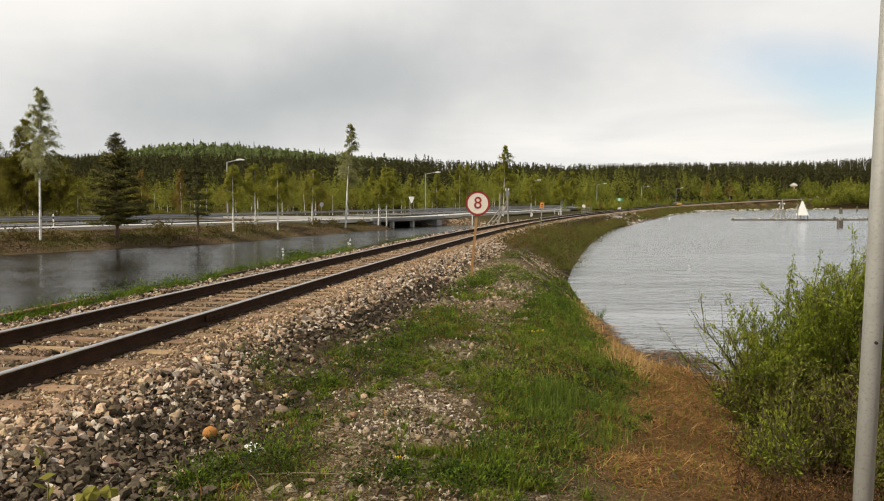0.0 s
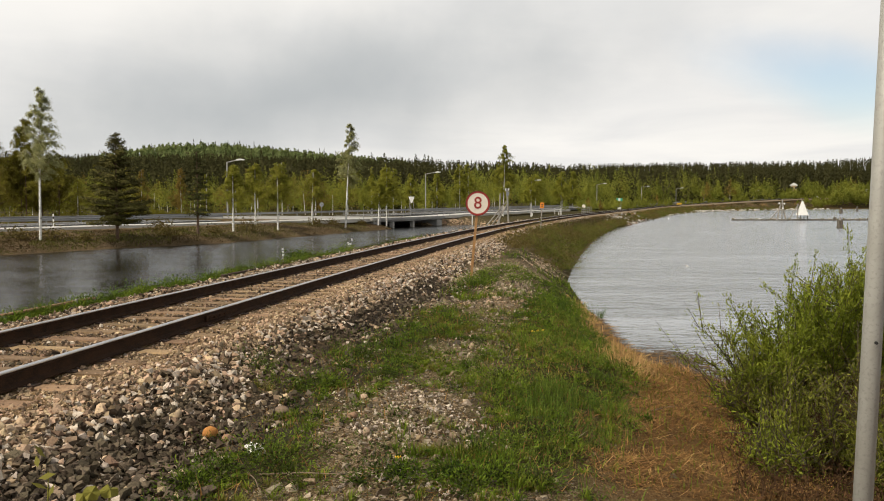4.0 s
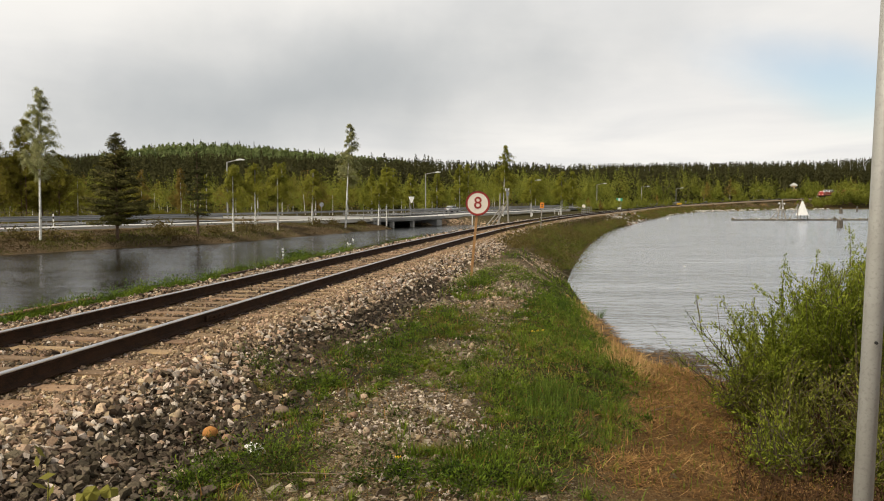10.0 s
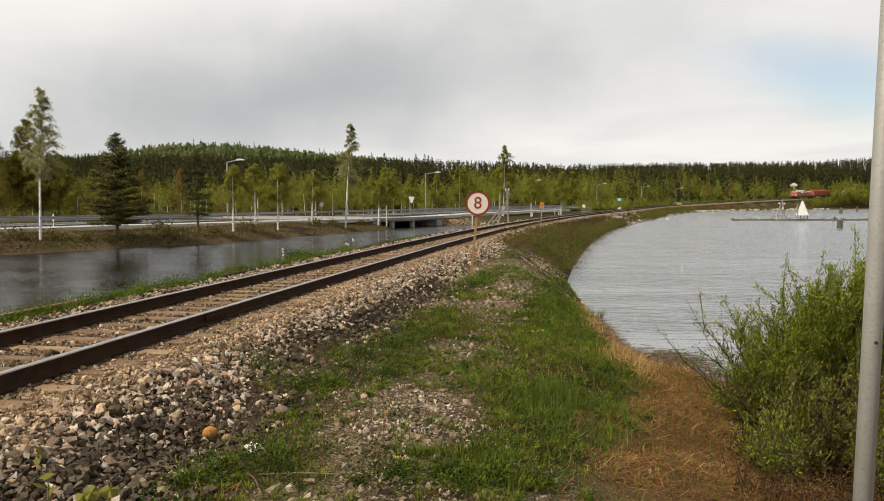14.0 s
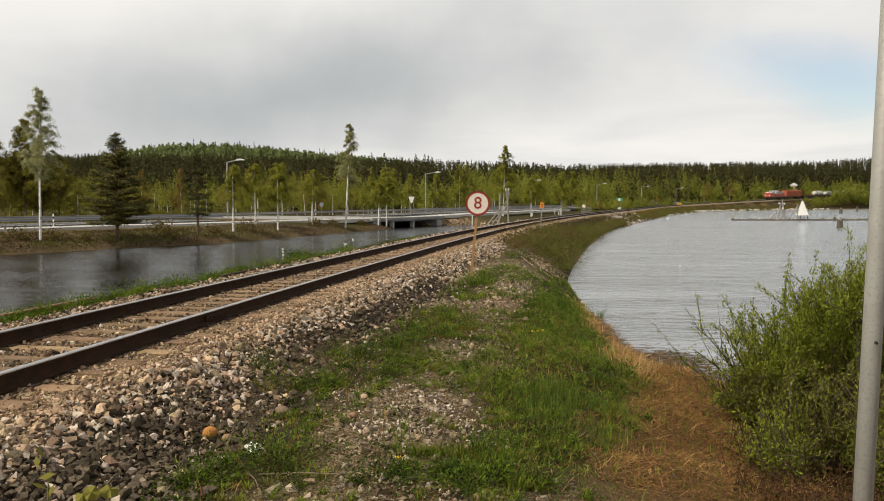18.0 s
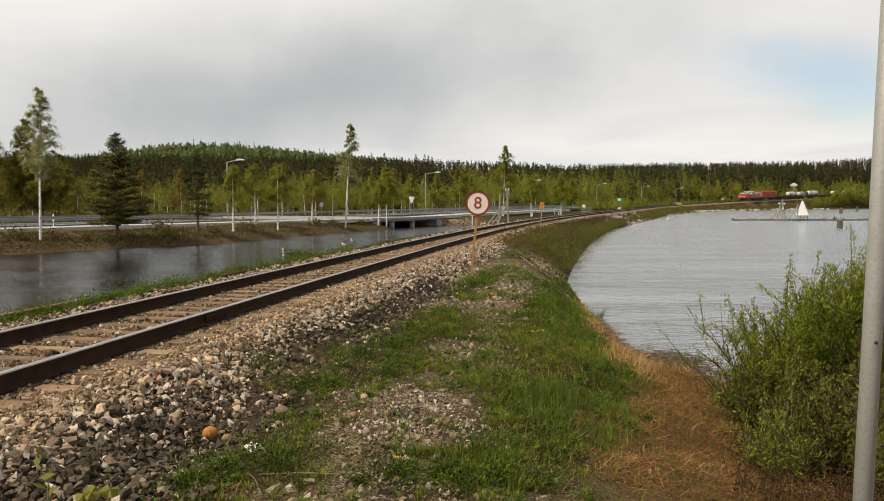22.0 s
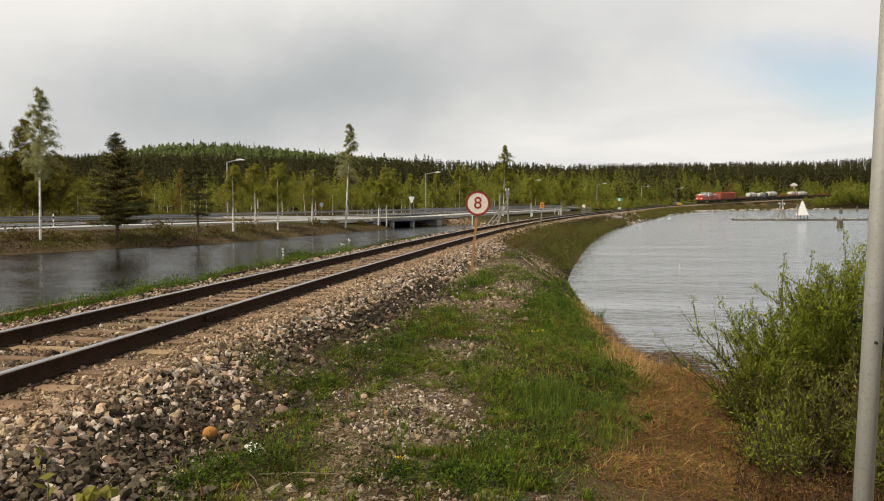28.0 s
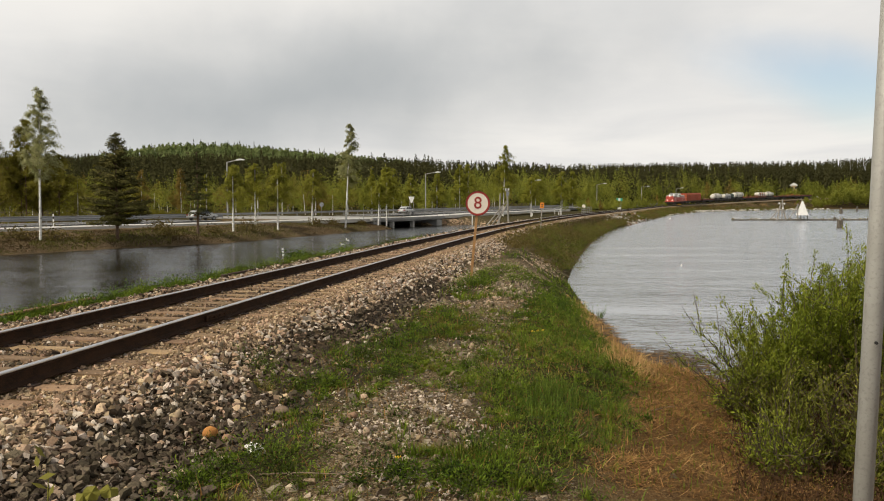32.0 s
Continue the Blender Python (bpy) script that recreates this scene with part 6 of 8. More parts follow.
def build_ballast():
    rng = np.random.default_rng(3)

    def sample(n, y0, y1, d0, d1):
        y = rng.uniform(y0, y1, n)
        d = rng.uniform(d0, d1, n)
        s = np.interp(y, CY, CS)
        x, yy, z, _ = track_at(s, d)
        return x, yy, d, s

    sets = {"pale": ([], []), "grey": ([], []), "white": ([], []), "brown": ([], [])}
    for n, y0, y1, size in ((52000, 3.4, 9.5, 0.045), (44000, 9.5, 20, 0.047), (30000, 20, 42, 0.053), (11000, 42, 95, 0.09)):
        x, y, d, s = sample(n, y0, y1, -2.9, 4.2)
        g, de, gr, oi = zones(x, y)
        oi = np.clip((oi - 0.72) * 3.5, 0, 1)
        keep = rng.random(n) < np.clip(np.maximum(gr * 1.05 * (1 - 0.65 * oi), oi * 0.4), 0, 1)
        keep &= (d > -1.9) | (rng.random(n) < 0.4)
        # sleeper tops stay clear, the cribs are filled to just below them
        phase = ((s - S_CAM - 1.0) / 0.62) % 1.0
        on_sleeper = (np.abs(d) < 1.36) & ((phase < 0.21) | (phase > 0.79))
        keep &= ~on_sleeper | (rng.random(n) < 0.07)
        keep &= np.abs(np.abs(d) - GAUGE / 2) > 0.10
        x, y, d, oi = x[keep], y[keep], d[keep], oi[keep]
        sz = np.clip(rng.lognormal(math.log(size), 0.32, len(x)), size * 0.45, size * 2.0)
        inner = np.abs(d) < 1.5
        sz = np.where((d > 1.0) & (d < 1.8), sz * 0.75, sz)
        sz = np.where(inner | (d < -1.7), sz * 0.8, sz)
        z = height(x, y) + sz * rng.uniform(-0.1, 0.75, len(x)) - np.where(inner, 0.005 + 0.35 * sz, 0.0)
        P = np.stack([x, y, z], 1)
        dark = rng.random(len(x)) < np.clip(0.13 + 0.85 * oi + 0.62 * np.clip((8.4 - y) / 1.5, 0, 1) * np.clip((d - 1.9) / 0.35, 0, 1) + 0.1 * (d > 2.3) + 0.7 * np.exp(-((d - 2.45) / 0.4) ** 2 - ((y - 11.5) / 2.6) ** 2) + 0.3 * (d < -1.6), 0, 0.85)
        u = np.where(inner, 0.35 + 0.65 * rng.random(len(x)), rng.random(len(x)))
        u = np.where(inner & (u > 0.54) & (u < 0.7), 0.8, np.where(~inner & (u > 0.85), 0.3, u))
        u = np.where((d > 1.9) & (y < 14) & (u < 0.17), 0.6, u)
        u = np.where(~inner & (y > 16) & (u < 0.22), 0.6, u)
        dark |= inner & (rng.random(len(x)) < 0.25)
        sandy = (d > 0.85) & (d < 1.75) & (rng.random(len(x)) < 0.65)
        dark &= ~sandy
        u = np.where(sandy, 0.3, u)
        for k, m in (("pale", ~dark & (u < 0.48)), ("white", ~dark & (u >= 0.48) & (u < 0.70)), ("brown", ~dark & (u >= 0.70)), ("grey", dark)):
            sets[k][0].append(P[m])
            sets[k][1].append(sz[m])
    for k, mat, label in (("pale", M_STONE, "pale brown crushed-granite ballast along the track"), ("grey", M_STONE_GREY, "dark soiled ballast stones beside the track"),
                          ("white", M_STONE_WHITE, "whitish ballast stones along the track"), ("brown", M_STONE_BROWN, "rust-brown ballast stones along the track")):
        P, S = np.concatenate(sets[k][0]), np.concatenate(sets[k][1])
        tagged(stone_soup("ballast", P, S, mat, rng), label, "ballast", kind="stuff")
    # small stones and grit between the rails and round the sleeper ends
    n = 26000
    yv = 5.5 + 22 * rng.random(n) ** 1.25
    d = rng.uniform(-1.75, 1.95, n)
    s = np.interp(yv, CY, CS)
    x, y, _, _ = track_at(s, d)
    phase = ((s - S_CAM - 1.0) / 0.62) % 1.0
    on_sleeper = (np.abs(d) < 1.34) & ((phase < 0.2) | (phase > 0.8))
    k = (~on_sleeper | (rng.random(n) < 0.04 + 0.3 * np.clip((np.abs(d) - 1.0) / 0.4, 0, 1))) & (np.abs(np.abs(d) - GAUGE / 2) > 0.075)
    x, y, d, on_sleeper = x[k], y[k], d[k], on_sleeper[k]
    sz = np.clip(rng.lognormal(math.log(0.021), 0.4, len(x)), 0.011, 0.05) * (1 + 0.012 * y)
    P = np.stack([x, y, height(x, y) + sz * 0.2 + np.where(on_sleeper, 0.02, 0.0)], 1)
    u = np.where(d > 0.85, 0.42 + 0.58 * rng.random(len(x)) ** 0.6, rng.random(len(x)))
    u = np.where((d > 0.85) & (u >= 0.5) & (rng.random(len(x)) < 0.7), 0.9, u)
    for mat, m, label in ((M_STONE_BROWN, u < 0.5, "rust-brown grit between the rails"), (M_STONE_GREY, (u >= 0.5) & (u < 0.75), "dark grit between the rails"), (M_STONE, u >= 0.75, "tan grit between the rails")):
        tagged(stone_soup("gravel", P[m], sz[m], mat, rng), label, "gravel", kind="stuff")
    # stones strewn over the earth bench and the heap
    n = 88000
    x, y = rng.uniform(-3.2, 4.0, n), 3.5 + 24 * rng.random(n) ** 1.7
    g, de, gr, oi = zones(x, y)
    d = lateral(x, y)
    keep = (rng.random(n) < np.clip(0.85 - 0.92 * g - 1.2 * de + 0.25 * noise2(x, y, 0.25, 6.0), 0.02, 1)) & (d > 2.6) & (d < 6.6)
    x, y = x[keep], y[keep]
    sz = np.clip(rng.lognormal(math.log(0.0135), 0.7, len(x)), 0.008, 0.08) * (1 + 0.03 * y)
    P = np.stack([x, y, height(x, y) + sz * 0.12], 1)
    u = rng.random(len(x))
    for mat, m, label in ((M_PEBBLE, u < 0.5, "tan gravel on bare earth"), (M_SLATE, (u >= 0.5) & (u < 0.70), "dark grey gravel on bare earth"), (M_CHIP, u >= 0.70, "pale stone chips on bare earth")):
        tagged(stone_soup("gravel", P[m], sz[m], mat, rng), label, "gravel", kind="stuff")
    # gravel washed out along the upper bench
    n = 5500
    yv = 15 + 23 * rng.random(n)
    dd = 4.1 + 0.35 * rng.normal(0, 1, n)
    x, y, _, _ = track_at(np.interp(yv, CY, CS), dd)
    k = rng.random(n) < np.clip(0.45 + 0.9 * noise2(x, y, 1.1, 51.0), 0.03, 1)
    x, y = x[k], y[k]
    sz = np.clip(rng.lognormal(math.log(0.026), 0.5, len(x)), 0.014, 0.08)
    P = np.stack([x, y, height(x, y) + sz * 0.2], 1)
    u = rng.random(len(x))
    for mat, m, label in ((M_STONE, u < 0.5, "tan gravel among the grass"), (M_CHIP, u >= 0.5, "pale gravel among the grass")):
        tagged(stone_soup("gravel", P[m], sz[m], mat, rng), label, "gravel", kind="stuff")
    # rubble slope beside the bridge
    n = 1500
    x, y = rng.normal(0.8, 2.2, n), rng.normal(116.5, 1.8, n)
    z = height(x, y)
    k = (z > WATER) & (lateral(x, y) < -4) & (z < -0.4)
    sz = rng.lognormal(math.log(0.2), 0.4, n)
    tagged(stone_soup("rubble", np.stack([x, y, z + 0.03], 1)[k], sz[k], M_STONE, rng), "pale rubble slope beside the bridge", "rubble", kind="stuff")
    # stone facing of the embankment round the culvert
    n = 900
    yv = rng.uniform(114, 145, n)
    d = 2.4 + rng.random(n) * (np.interp(yv, SHORE_Y, SHORE_D) - 2.0)
    x, y, _, _ = track_at(np.interp(yv, CY, CS), d)
    sz = np.clip(rng.lognormal(math.log(0.3), 0.45, n), 0.15, 0.9)
    z = np.maximum(height(x, y), WATER) + 0.1 * sz
    k = rng.random(n) < 0.5
    for mat, m, label in ((M_ROCK, k, "pale stone facing on the embankment"), (M_STONE_BROWN, ~k, "brown stone facing on the embankment")):
        tagged(stone_soup("stone_facing", np.stack([x, y, z], 1)[m], sz[m], mat, rng), label, "rubble", kind="stuff")
    # dead stalks and twigs
    n = 5200
    x, y = rng.uniform(-3.0, 3.6, n), 3.6 + 13 * rng.random(n) ** 1.5
    d = lateral(x, y)
    k = (d > 2.5) & (d < 6.4)
    x, y = x[k], y[k]
    a, ln = rng.random(len(x)) * 6.283, rng.lognormal(math.log(0.035), 0.6, len(x))
    dx, dy, z = ln * np.cos(a), ln * np.sin(a), height(x, y) + 0.006
    up = rng.random(len(x)) * ln * 0.5
    segs = [((p - q, r - s, t), (p + q, r + s, t + w), 0.0022, 0.0014) for p, q, r, s, t, w in zip(x, dx, y, dy, z, up)]
    h = len(segs) * 2 // 3
    tagged(put("twig_litter", rods("twig_litter", segs[:h], 3), M_BRUSH), "dark dead stalks and twigs on the soil", "twigs", kind="stuff")
    tagged(put("twig_litter", rods("twig_litter", segs[h:], 3), M_STRAW), "pale dead straws on the soil", "twigs", kind="stuff")


M_PEBBLE = material("mixed_gravel", (0.215, 0.158, 0.094), (0.14, 0.106, 0.066), 4.0, 0.9, bump=0.3, fine=60, c3=(0.32, 0.25, 0.18), island=0.6, spec=0.2)
build_ballast()


def build_near_stones():
    """The nearest ballast stones, each its own piece of the ground."""
    rng = random.Random(9)
    meshes = []
    for i in range(12):
        V, F = hull_shape(100 + i, 8)
        me = mesh_np("stone", V * (1.25, 0.95, 0.8), F)
        me.materials.append((M_LOOSE, M_LOOSE_DARK)[i % 2])
        meshes.append(me)
    n = 0
    while n < 300:
        y = rng.uniform(4.1, 6.6)
        d = rng.uniform(1.5, 3.3)
        x, yy, _, _ = track_at(s_at_y(y), d)
        if x / yy < -0.56:
            continue
        k = rng.uniform(0.05, 0.095)
        ob = new("stone", meshes[(n // 2 * 2 + (d > 2.1 and n % 5 > 0)) % 12])
        ob.parent = GROUND
        ob.matrix_local = pose(x, yy, float(height(x, yy)) + k * 0.32, rng.uniform(-25, 25), rng.uniform(-25, 25), rng.uniform(0, 360)) @ Matrix.Diagonal((k, k, k, 1))
        n += 1


M_LOOSE = material("loose_pale_stone", (0.38, 0.275, 0.175), (0.29, 0.215, 0.145), 3, 0.85, bump=0.35, fine=14, c3=(0.18, 0.15, 0.125), obj_random=0.4)
M_LOOSE_DARK = material("loose_dark_stone", (0.085, 0.064, 0.042), (0.14, 0.106, 0.07), 3, 0.85, bump=0.35, fine=14, c3=(0.05, 0.04, 0.03), obj_random=0.4)
build_near_stones()


def ground_ray(px, py):
    """Where the line of sight with these tangents meets the ground."""
    lo, hi = 2.0, 60.0
    for _ in range(50):
        m = (lo + hi) / 2
        zz = 1.5 - (py - 358) / 1490 * m
        if zz > float(height((px - 784) / 1490 * m, m)):
            lo = m
        else:
            hi = m
    return (px - 784) / 1490 * lo, lo


def build_single_stones():
    for px, py, w, h, c, label in ((368, 785, 28, 23, "orange", "round orange lichen-stained stone beside the ballast"), (398, 790, 20, 14, "brown", "small reddish-brown stone on the gravelly bank"),
                                   (497, 740, 26, 15, "pale", "pale tan stone in the grass"), (622, 748, 22, 12, "brown", "reddish-tan flat stone on the gravelly bank"), (490, 760, 14, 9, "pale", "small pale stone on the gravelly bank"),
                                   (645, 712, 16, 10, "pale", "pale stone on the gravel heap"), (690, 742, 14, 15, "pale", "grey stone on the gravel heap"), (648, 776, 14, 13, "pale", "pale rounded stone on the gravelly bank"),
                                   (838, 622, 13, 12, "pale", "pale stone among weeds"), (660, 600, 12, 8, "pale", "pale stone on the gravelly bank"), (310, 748, 18, 16, "pale", "white angular stone on the gravelly bank"), (388, 775, 12, 7, "pale", "white flat stone on the gravelly bank")):
        x, y = ground_ray(px, py)
        k = y / 1490
        ob = new("loose_stone", rock_mesh(px, 0.85))
        ob.data.materials.clear()
        ob.data.materials.append({"orange": M_LICHEN, "brown": M_BROWNSTONE, "pale": M_LOOSE}[c])
        ob.matrix_world = pose(x, y, float(height(x, y)) + h * k * 0.55, 0, 0, px) @ Matrix.Diagonal((w * k * 1.25, w * k * 1.2, h * k * 1.5, 1))
        ob.data.polygons.foreach_set("use_smooth", [True] * len(ob.data.polygons))
        tagged(ob, label, "stone", "single stones")


M_LICHEN = material("orange_lichen_stone", (0.50, 0.22, 0.055), (0.38, 0.165, 0.045), 5, 0.9, bump=0.4, fine=25, c3=(0.25, 0.11, 0.04))
M_BROWNSTONE = material("red_brown_stone", (0.32, 0.19, 0.115), (0.25, 0.15, 0.095), 5, 0.9, bump=0.4, fine=25)
build_single_stones()


def build_heap_stones():
    """Small broken stones strewn down the bare streaks of the bank."""
    rng = np.random.default_rng(57)
    for (a, b), n, wide in ((((745, 705), (890, 800)), 380, 0.12), (((790, 600), (885, 640)), 260, 0.22), (((640, 690), (770, 740)), 1300, 0.26), (((640, 850), (830, 885)), 420, 0.10), (((640, 760), (760, 780)), 700, 0.14)):
        a, b = np.array(ground_ray(*a)), np.array(ground_ray(*b))
        q = a + (b - a) * rng.random(n)[:, None] + rng.normal(0, wide, (n, 2))
        size = 0.008 + 0.03 * rng.random(n) ** 2.2
        P = np.concatenate([q, (height(q[:, 0], q[:, 1]) + size * 0.3)[:, None]], 1)
        pale = rng.random(n) < 0.4
        for m, mat in ((pale, M_STONE_WHITE), (~pale, M_PEBBLE)):
            stone_soup("gravel", P[m], size[m], mat, rng, GROUND)


build_heap_stones()


def blades(name, x, y, length, width, lean, mat, rng, label, category="grass"):
    """Bent grass blades rooted on the ground."""
    n = len(x)
    z = height(x, y)
    a = rng.random(n) * 6.283
    b = rng.random(n) * 6.283
    wv = np.stack([np.cos(a), np.sin(a), np.zeros(n)], 1) * (width * 0.5)[:, None]
    ln = (np.abs(rng.normal(0, 1, n)) + (0.4 if lean > 2 else 0.0)) * lean
    dr = np.stack([np.cos(b) * ln, np.sin(b) * ln, np.ones(n)], 1)
    dr /= np.linalg.norm(dr, axis=1)[:, None]
    d2 = dr + np.stack([np.cos(b), np.sin(b), np.full(n, -0.4)], 1) * (ln * 0.9)[:, None]
    d2 /= np.linalg.norm(d2, axis=1)[:, None]
    p = np.stack([x, y, z - 0.01], 1)
    m = p + dr * (length * 0.55)[:, None]
    t = m + d2 * (length * 0.45)[:, None]
    V = np.stack([p - wv, p + wv, m + wv * 0.8, m - wv * 0.8, t], 1).reshape(-1, 3)
    k = np.arange(n)[:, None, None] * 5
    F = (k + np.array([(0, 1, 2), (0, 2, 3), (3, 2, 4)])[None]).reshape(-1, 3)
    return tagged(put(name, mesh_np(name, V, F), mat), label, category, kind="stuff")


def tufts(x, y, size, per, mat, rng, label):
    """Clumps of grass: blades that fan out from a common root."""
    n = len(x) * per
    i = np.repeat(np.arange(len(x)), per)
    a, r = rng.random(n) * 6.283, np.abs(rng.normal(0, 0.045, n)) * size[i]
    out = np.stack([np.cos(a), np.sin(a)], 1)
    px, py = x[i] + out[:, 0] * r, y[i] + out[:, 1] * r
    ln = rng.uniform(0.05, 0.15, n) * size[i]
    lean = rng.uniform(0.1, 0.7, n) + 4.0 * r
    d1 = np.concatenate([out * lean[:, None], np.ones((n, 1))], 1)
    d1 /= np.linalg.norm(d1, axis=1)[:, None]
    d2 = np.concatenate([out * (lean * 2.2)[:, None], (1 - 0.7 * lean)[:, None]], 1)
    d2 /= np.linalg.norm(d2, axis=1)[:, None]
    w = np.stack([-out[:, 1], out[:, 0], np.zeros(n)], 1) * rng.uniform(0.002, 0.0042, n)[:, None]
    p = np.stack([px, py, height(px, py) - 0.01], 1)
    m = p + d1 * (ln * 0.55)[:, None]
    t = m + d2 * (ln * 0.45)[:, None]
    V = np.stack([p - w, p + w, m + w * 0.8, m - w * 0.8, t], 1).reshape(-1, 3)
    F = (np.arange(n)[:, None, None] * 5 + np.array([(0, 1, 2), (0, 2, 3), (3, 2, 4)])[None]).reshape(-1, 3)
    return tagged(put("grass", mesh_np("grass", V, F), mat), label, "grass", kind="stuff")


# darker weed colour that stands in for shade inside the tufts
M_WEEDCORE = leaf_material("weed_shade_leaves", (0.026, 0.036, 0.010), (0.046, 0.052, 0.014), trans=0.05)
M_BANKGREEN = leaf_material("olive_bank_grass", (0.085, 0.092, 0.018), (0.13, 0.13, 0.03), rough=0.8, trans=0.2)
M_WEEDVERGE = leaf_material("verge_weed_leaves", (0.045, 0.075, 0.010), (0.09, 0.125, 0.018), trans=0.15)
M_GRASS_LONG = leaf_material("long_fine_grass", (0.060, 0.098, 0.014), (0.115, 0.155, 0.024), trans=0.16)
M_BANKDEAD = leaf_material("withered_bank_grass", (0.06, 0.036, 0.018), (0.095, 0.057, 0.026), rough=0.85, trans=0.1)
M_ROTGRASS = leaf_material("rotting_grass", (0.12, 0.060, 0.020), (0.19, 0.10, 0.036), rough=0.85, trans=0.1)


def build_grass():
    rng = np.random.default_rng(17)

    def pick(n, x0, x1, y0, y1, which, power=1.0, clump=0.0):
        x, y = rng.uniform(x0, x1, n), y0 + (y1 - y0) * rng.random(n) ** power
        zn = zones(x, y)[which]
        if clump:
            zn = zn * np.clip(0.18 + 1.25 * clump * noise2(x, y, 0.32, 21.0) + 0.7 * noise2(x, y, 1.0, 2.0) + 0.3 * np.clip((lateral(x, y) - 4.8) / 0.8, 0, 1), 0.03, 1)
        z = height(x, y)
        k = (rng.random(n) < zn) & (z > WATER + 0.03)
        return x[k], y[k]

    # tufts of grass with bare earth between them
    x, y = pick(7200, -4, 4.2, 3.3, 19, 0, 1.1, 1.15)
    size = rng.uniform(0.6, 1.35, len(x)) * (0.8 + 0.35 * np.clip(noise2(x, y, 0.7, 27.0), -0.5, 1))
    dry = rng.random(len(x)) < np.clip(0.22 + 0.5 * noise2(x, y, 1.2, 33.0), 0.05, 0.8)
    for m, mat, label in ((~dry, M_GRASS, "fresh spring grass in tufts on the embankment"), (dry, M_GRASS_DRY, "yellowish grass in tufts among the green")):
        tufts(x[m], y[m], size[m], 42, mat, rng, label)
    c = np.array([ground_ray(px, py) for px, py in ((760, 570), (748, 635), (800, 680), (775, 660), (832, 692), (765, 812), (842, 842), (905, 862), (815, 585), (860, 560), (890, 600), (745, 560))])
    x, y = (c[rng.integers(0, len(c), 420)] + rng.normal(0, 1, (420, 2)) * (0.16, 0.3)).T
    k = noise2(x, y, 0.16, 77.0) > -0.15
    x, y = x[k], y[k]
    k = rng.random(len(x)) < 0.5
    tufts(x[k], y[k], rng.uniform(0.5, 1.1, k.sum()), 36, M_GRASS, rng, "fresh grass in clumps round the gravel heap")
    tufts(x[~k], y[~k], rng.uniform(0.5, 1.0, (~k).sum()), 36, M_GRASS_DRY, rng, "yellowish grass in clumps round the gravel heap")
    # long fine grass on the slope above the dead mat
    x, y = pick(90000, -0.5, 4.6, 3.6, 17, 0, 1.05)
    d = lateral(x, y)
    k = rng.random(len(x)) < np.clip((d - 4.6) / 0.7, 0, 1) * np.clip(0.36 + 0.8 * noise2(x, y, 0.6, 19.0) + 0.7 * noise2(x, y, 0.22, 23.0), 0.02, 1) * np.clip((y - 4.5) / 3, 0.25, 1)
    x, y = x[k], y[k]
    blades("grass", x, y, rng.uniform(0.10, 0.27, len(x)) * (0.8 + 0.4 * noise2(x, y, 0.6, 19.0)), rng.uniform(0.004, 0.008, len(x)), 0.8, M_GRASS_LONG, rng, "long fine green grass on the slope")
    x, y = pick(60000, -2.5, 9, 17, 45, 0, 1.4, 0.6)
    dull = rng.random(len(x)) < 0.6 + 0.4 * noise2(x, y, 1.5, 29.0)
    for m, mat, label in ((dull, M_WEEDVERGE, "dark green grass further along the embankment"), (~dull, M_GRASS, "spring grass further along the embankment")):
        blades("grass", x[m], y[m], rng.uniform(0.10, 0.26, m.sum()), rng.uniform(0.012, 0.024, m.sum()), 0.6, mat, rng, label)
    # left shoulder of the track
    n = 26000
    yv = 8 + 40 * rng.random(n) ** 1.5
    x, y, _, _ = track_at(np.interp(yv, CY, CS), -rng.uniform(2.75, 4.3, n))
    k = (height(x, y) > WATER + 0.05) & (rng.random(n) < np.clip(0.75 + 0.6 * noise2(x, y, 1.1, 4.0), 0.1, 1))
    x, y = x[k], y[k]
    L = rng.uniform(0.06, 0.18, len(x)) * (0.5 + rng.random(len(x)))
    near = rng.random(len(x)) < np.clip((23 - y) / 8, 0.10, 0.95)
    thin = near | (rng.random(len(x)) < 0.45)
    blades("grass", x[near], y[near], L[near], rng.uniform(0.010, 0.020, near.sum()), 0.6, M_GRASS, rng, "green verge grass on the pond side of the track")
    k = (near & (rng.random(len(x)) < 0.05)) | (rng.random(len(x)) < 0.02)
    tufts(x[k], y[k], rng.uniform(0.9, 1.9, k.sum()), 40, M_WEEDVERGE, rng, "dark green weedy tufts on the pond side of the track")
    near = thin & ~near
    blades("grass", x[near], y[near], L[near], rng.uniform(0.012, 0.022, near.sum()), 0.9, M_BANK, rng, "dull brown verge grass on the pond side of the track")
    # dead grass on the path to the water and through the green
    x, y = pick(200000, 0.5, 6.4, 6.0, 15.5, 1, 1.0)
    k = (x / y < 0.47) & (rng.random(len(x)) < np.clip(0.75 + 0.5 * noise2(x, y, 0.5, 41.0), 0.2, 1))
    x, y = x[k], y[k]
    L = rng.uniform(0.07, 0.26, len(x))
    dark = rng.random(len(x)) < np.clip(0.42 - 0.6 * noise2(x, y, 0.5, 41.0), 0.1, 0.9)
    blades("dead_grass", x[~dark], y[~dark], L[~dark], rng.uniform(0.003, 0.008, (~dark).sum()), 4.5, M_STRAW, rng, "flattened orange-brown dead grass", "dead grass")
    blades("dead_grass", x[dark], y[dark], L[dark], rng.uniform(0.004, 0.009, dark.sum()), 4.5, M_ROTGRASS, rng, "dark rotting dead grass", "dead grass")
    x, y = pick(9000, 0.5, 6.0, 6.0, 15, 1, 1.0)
    k = noise2(x, y, 0.4, 71.0) > 0.1
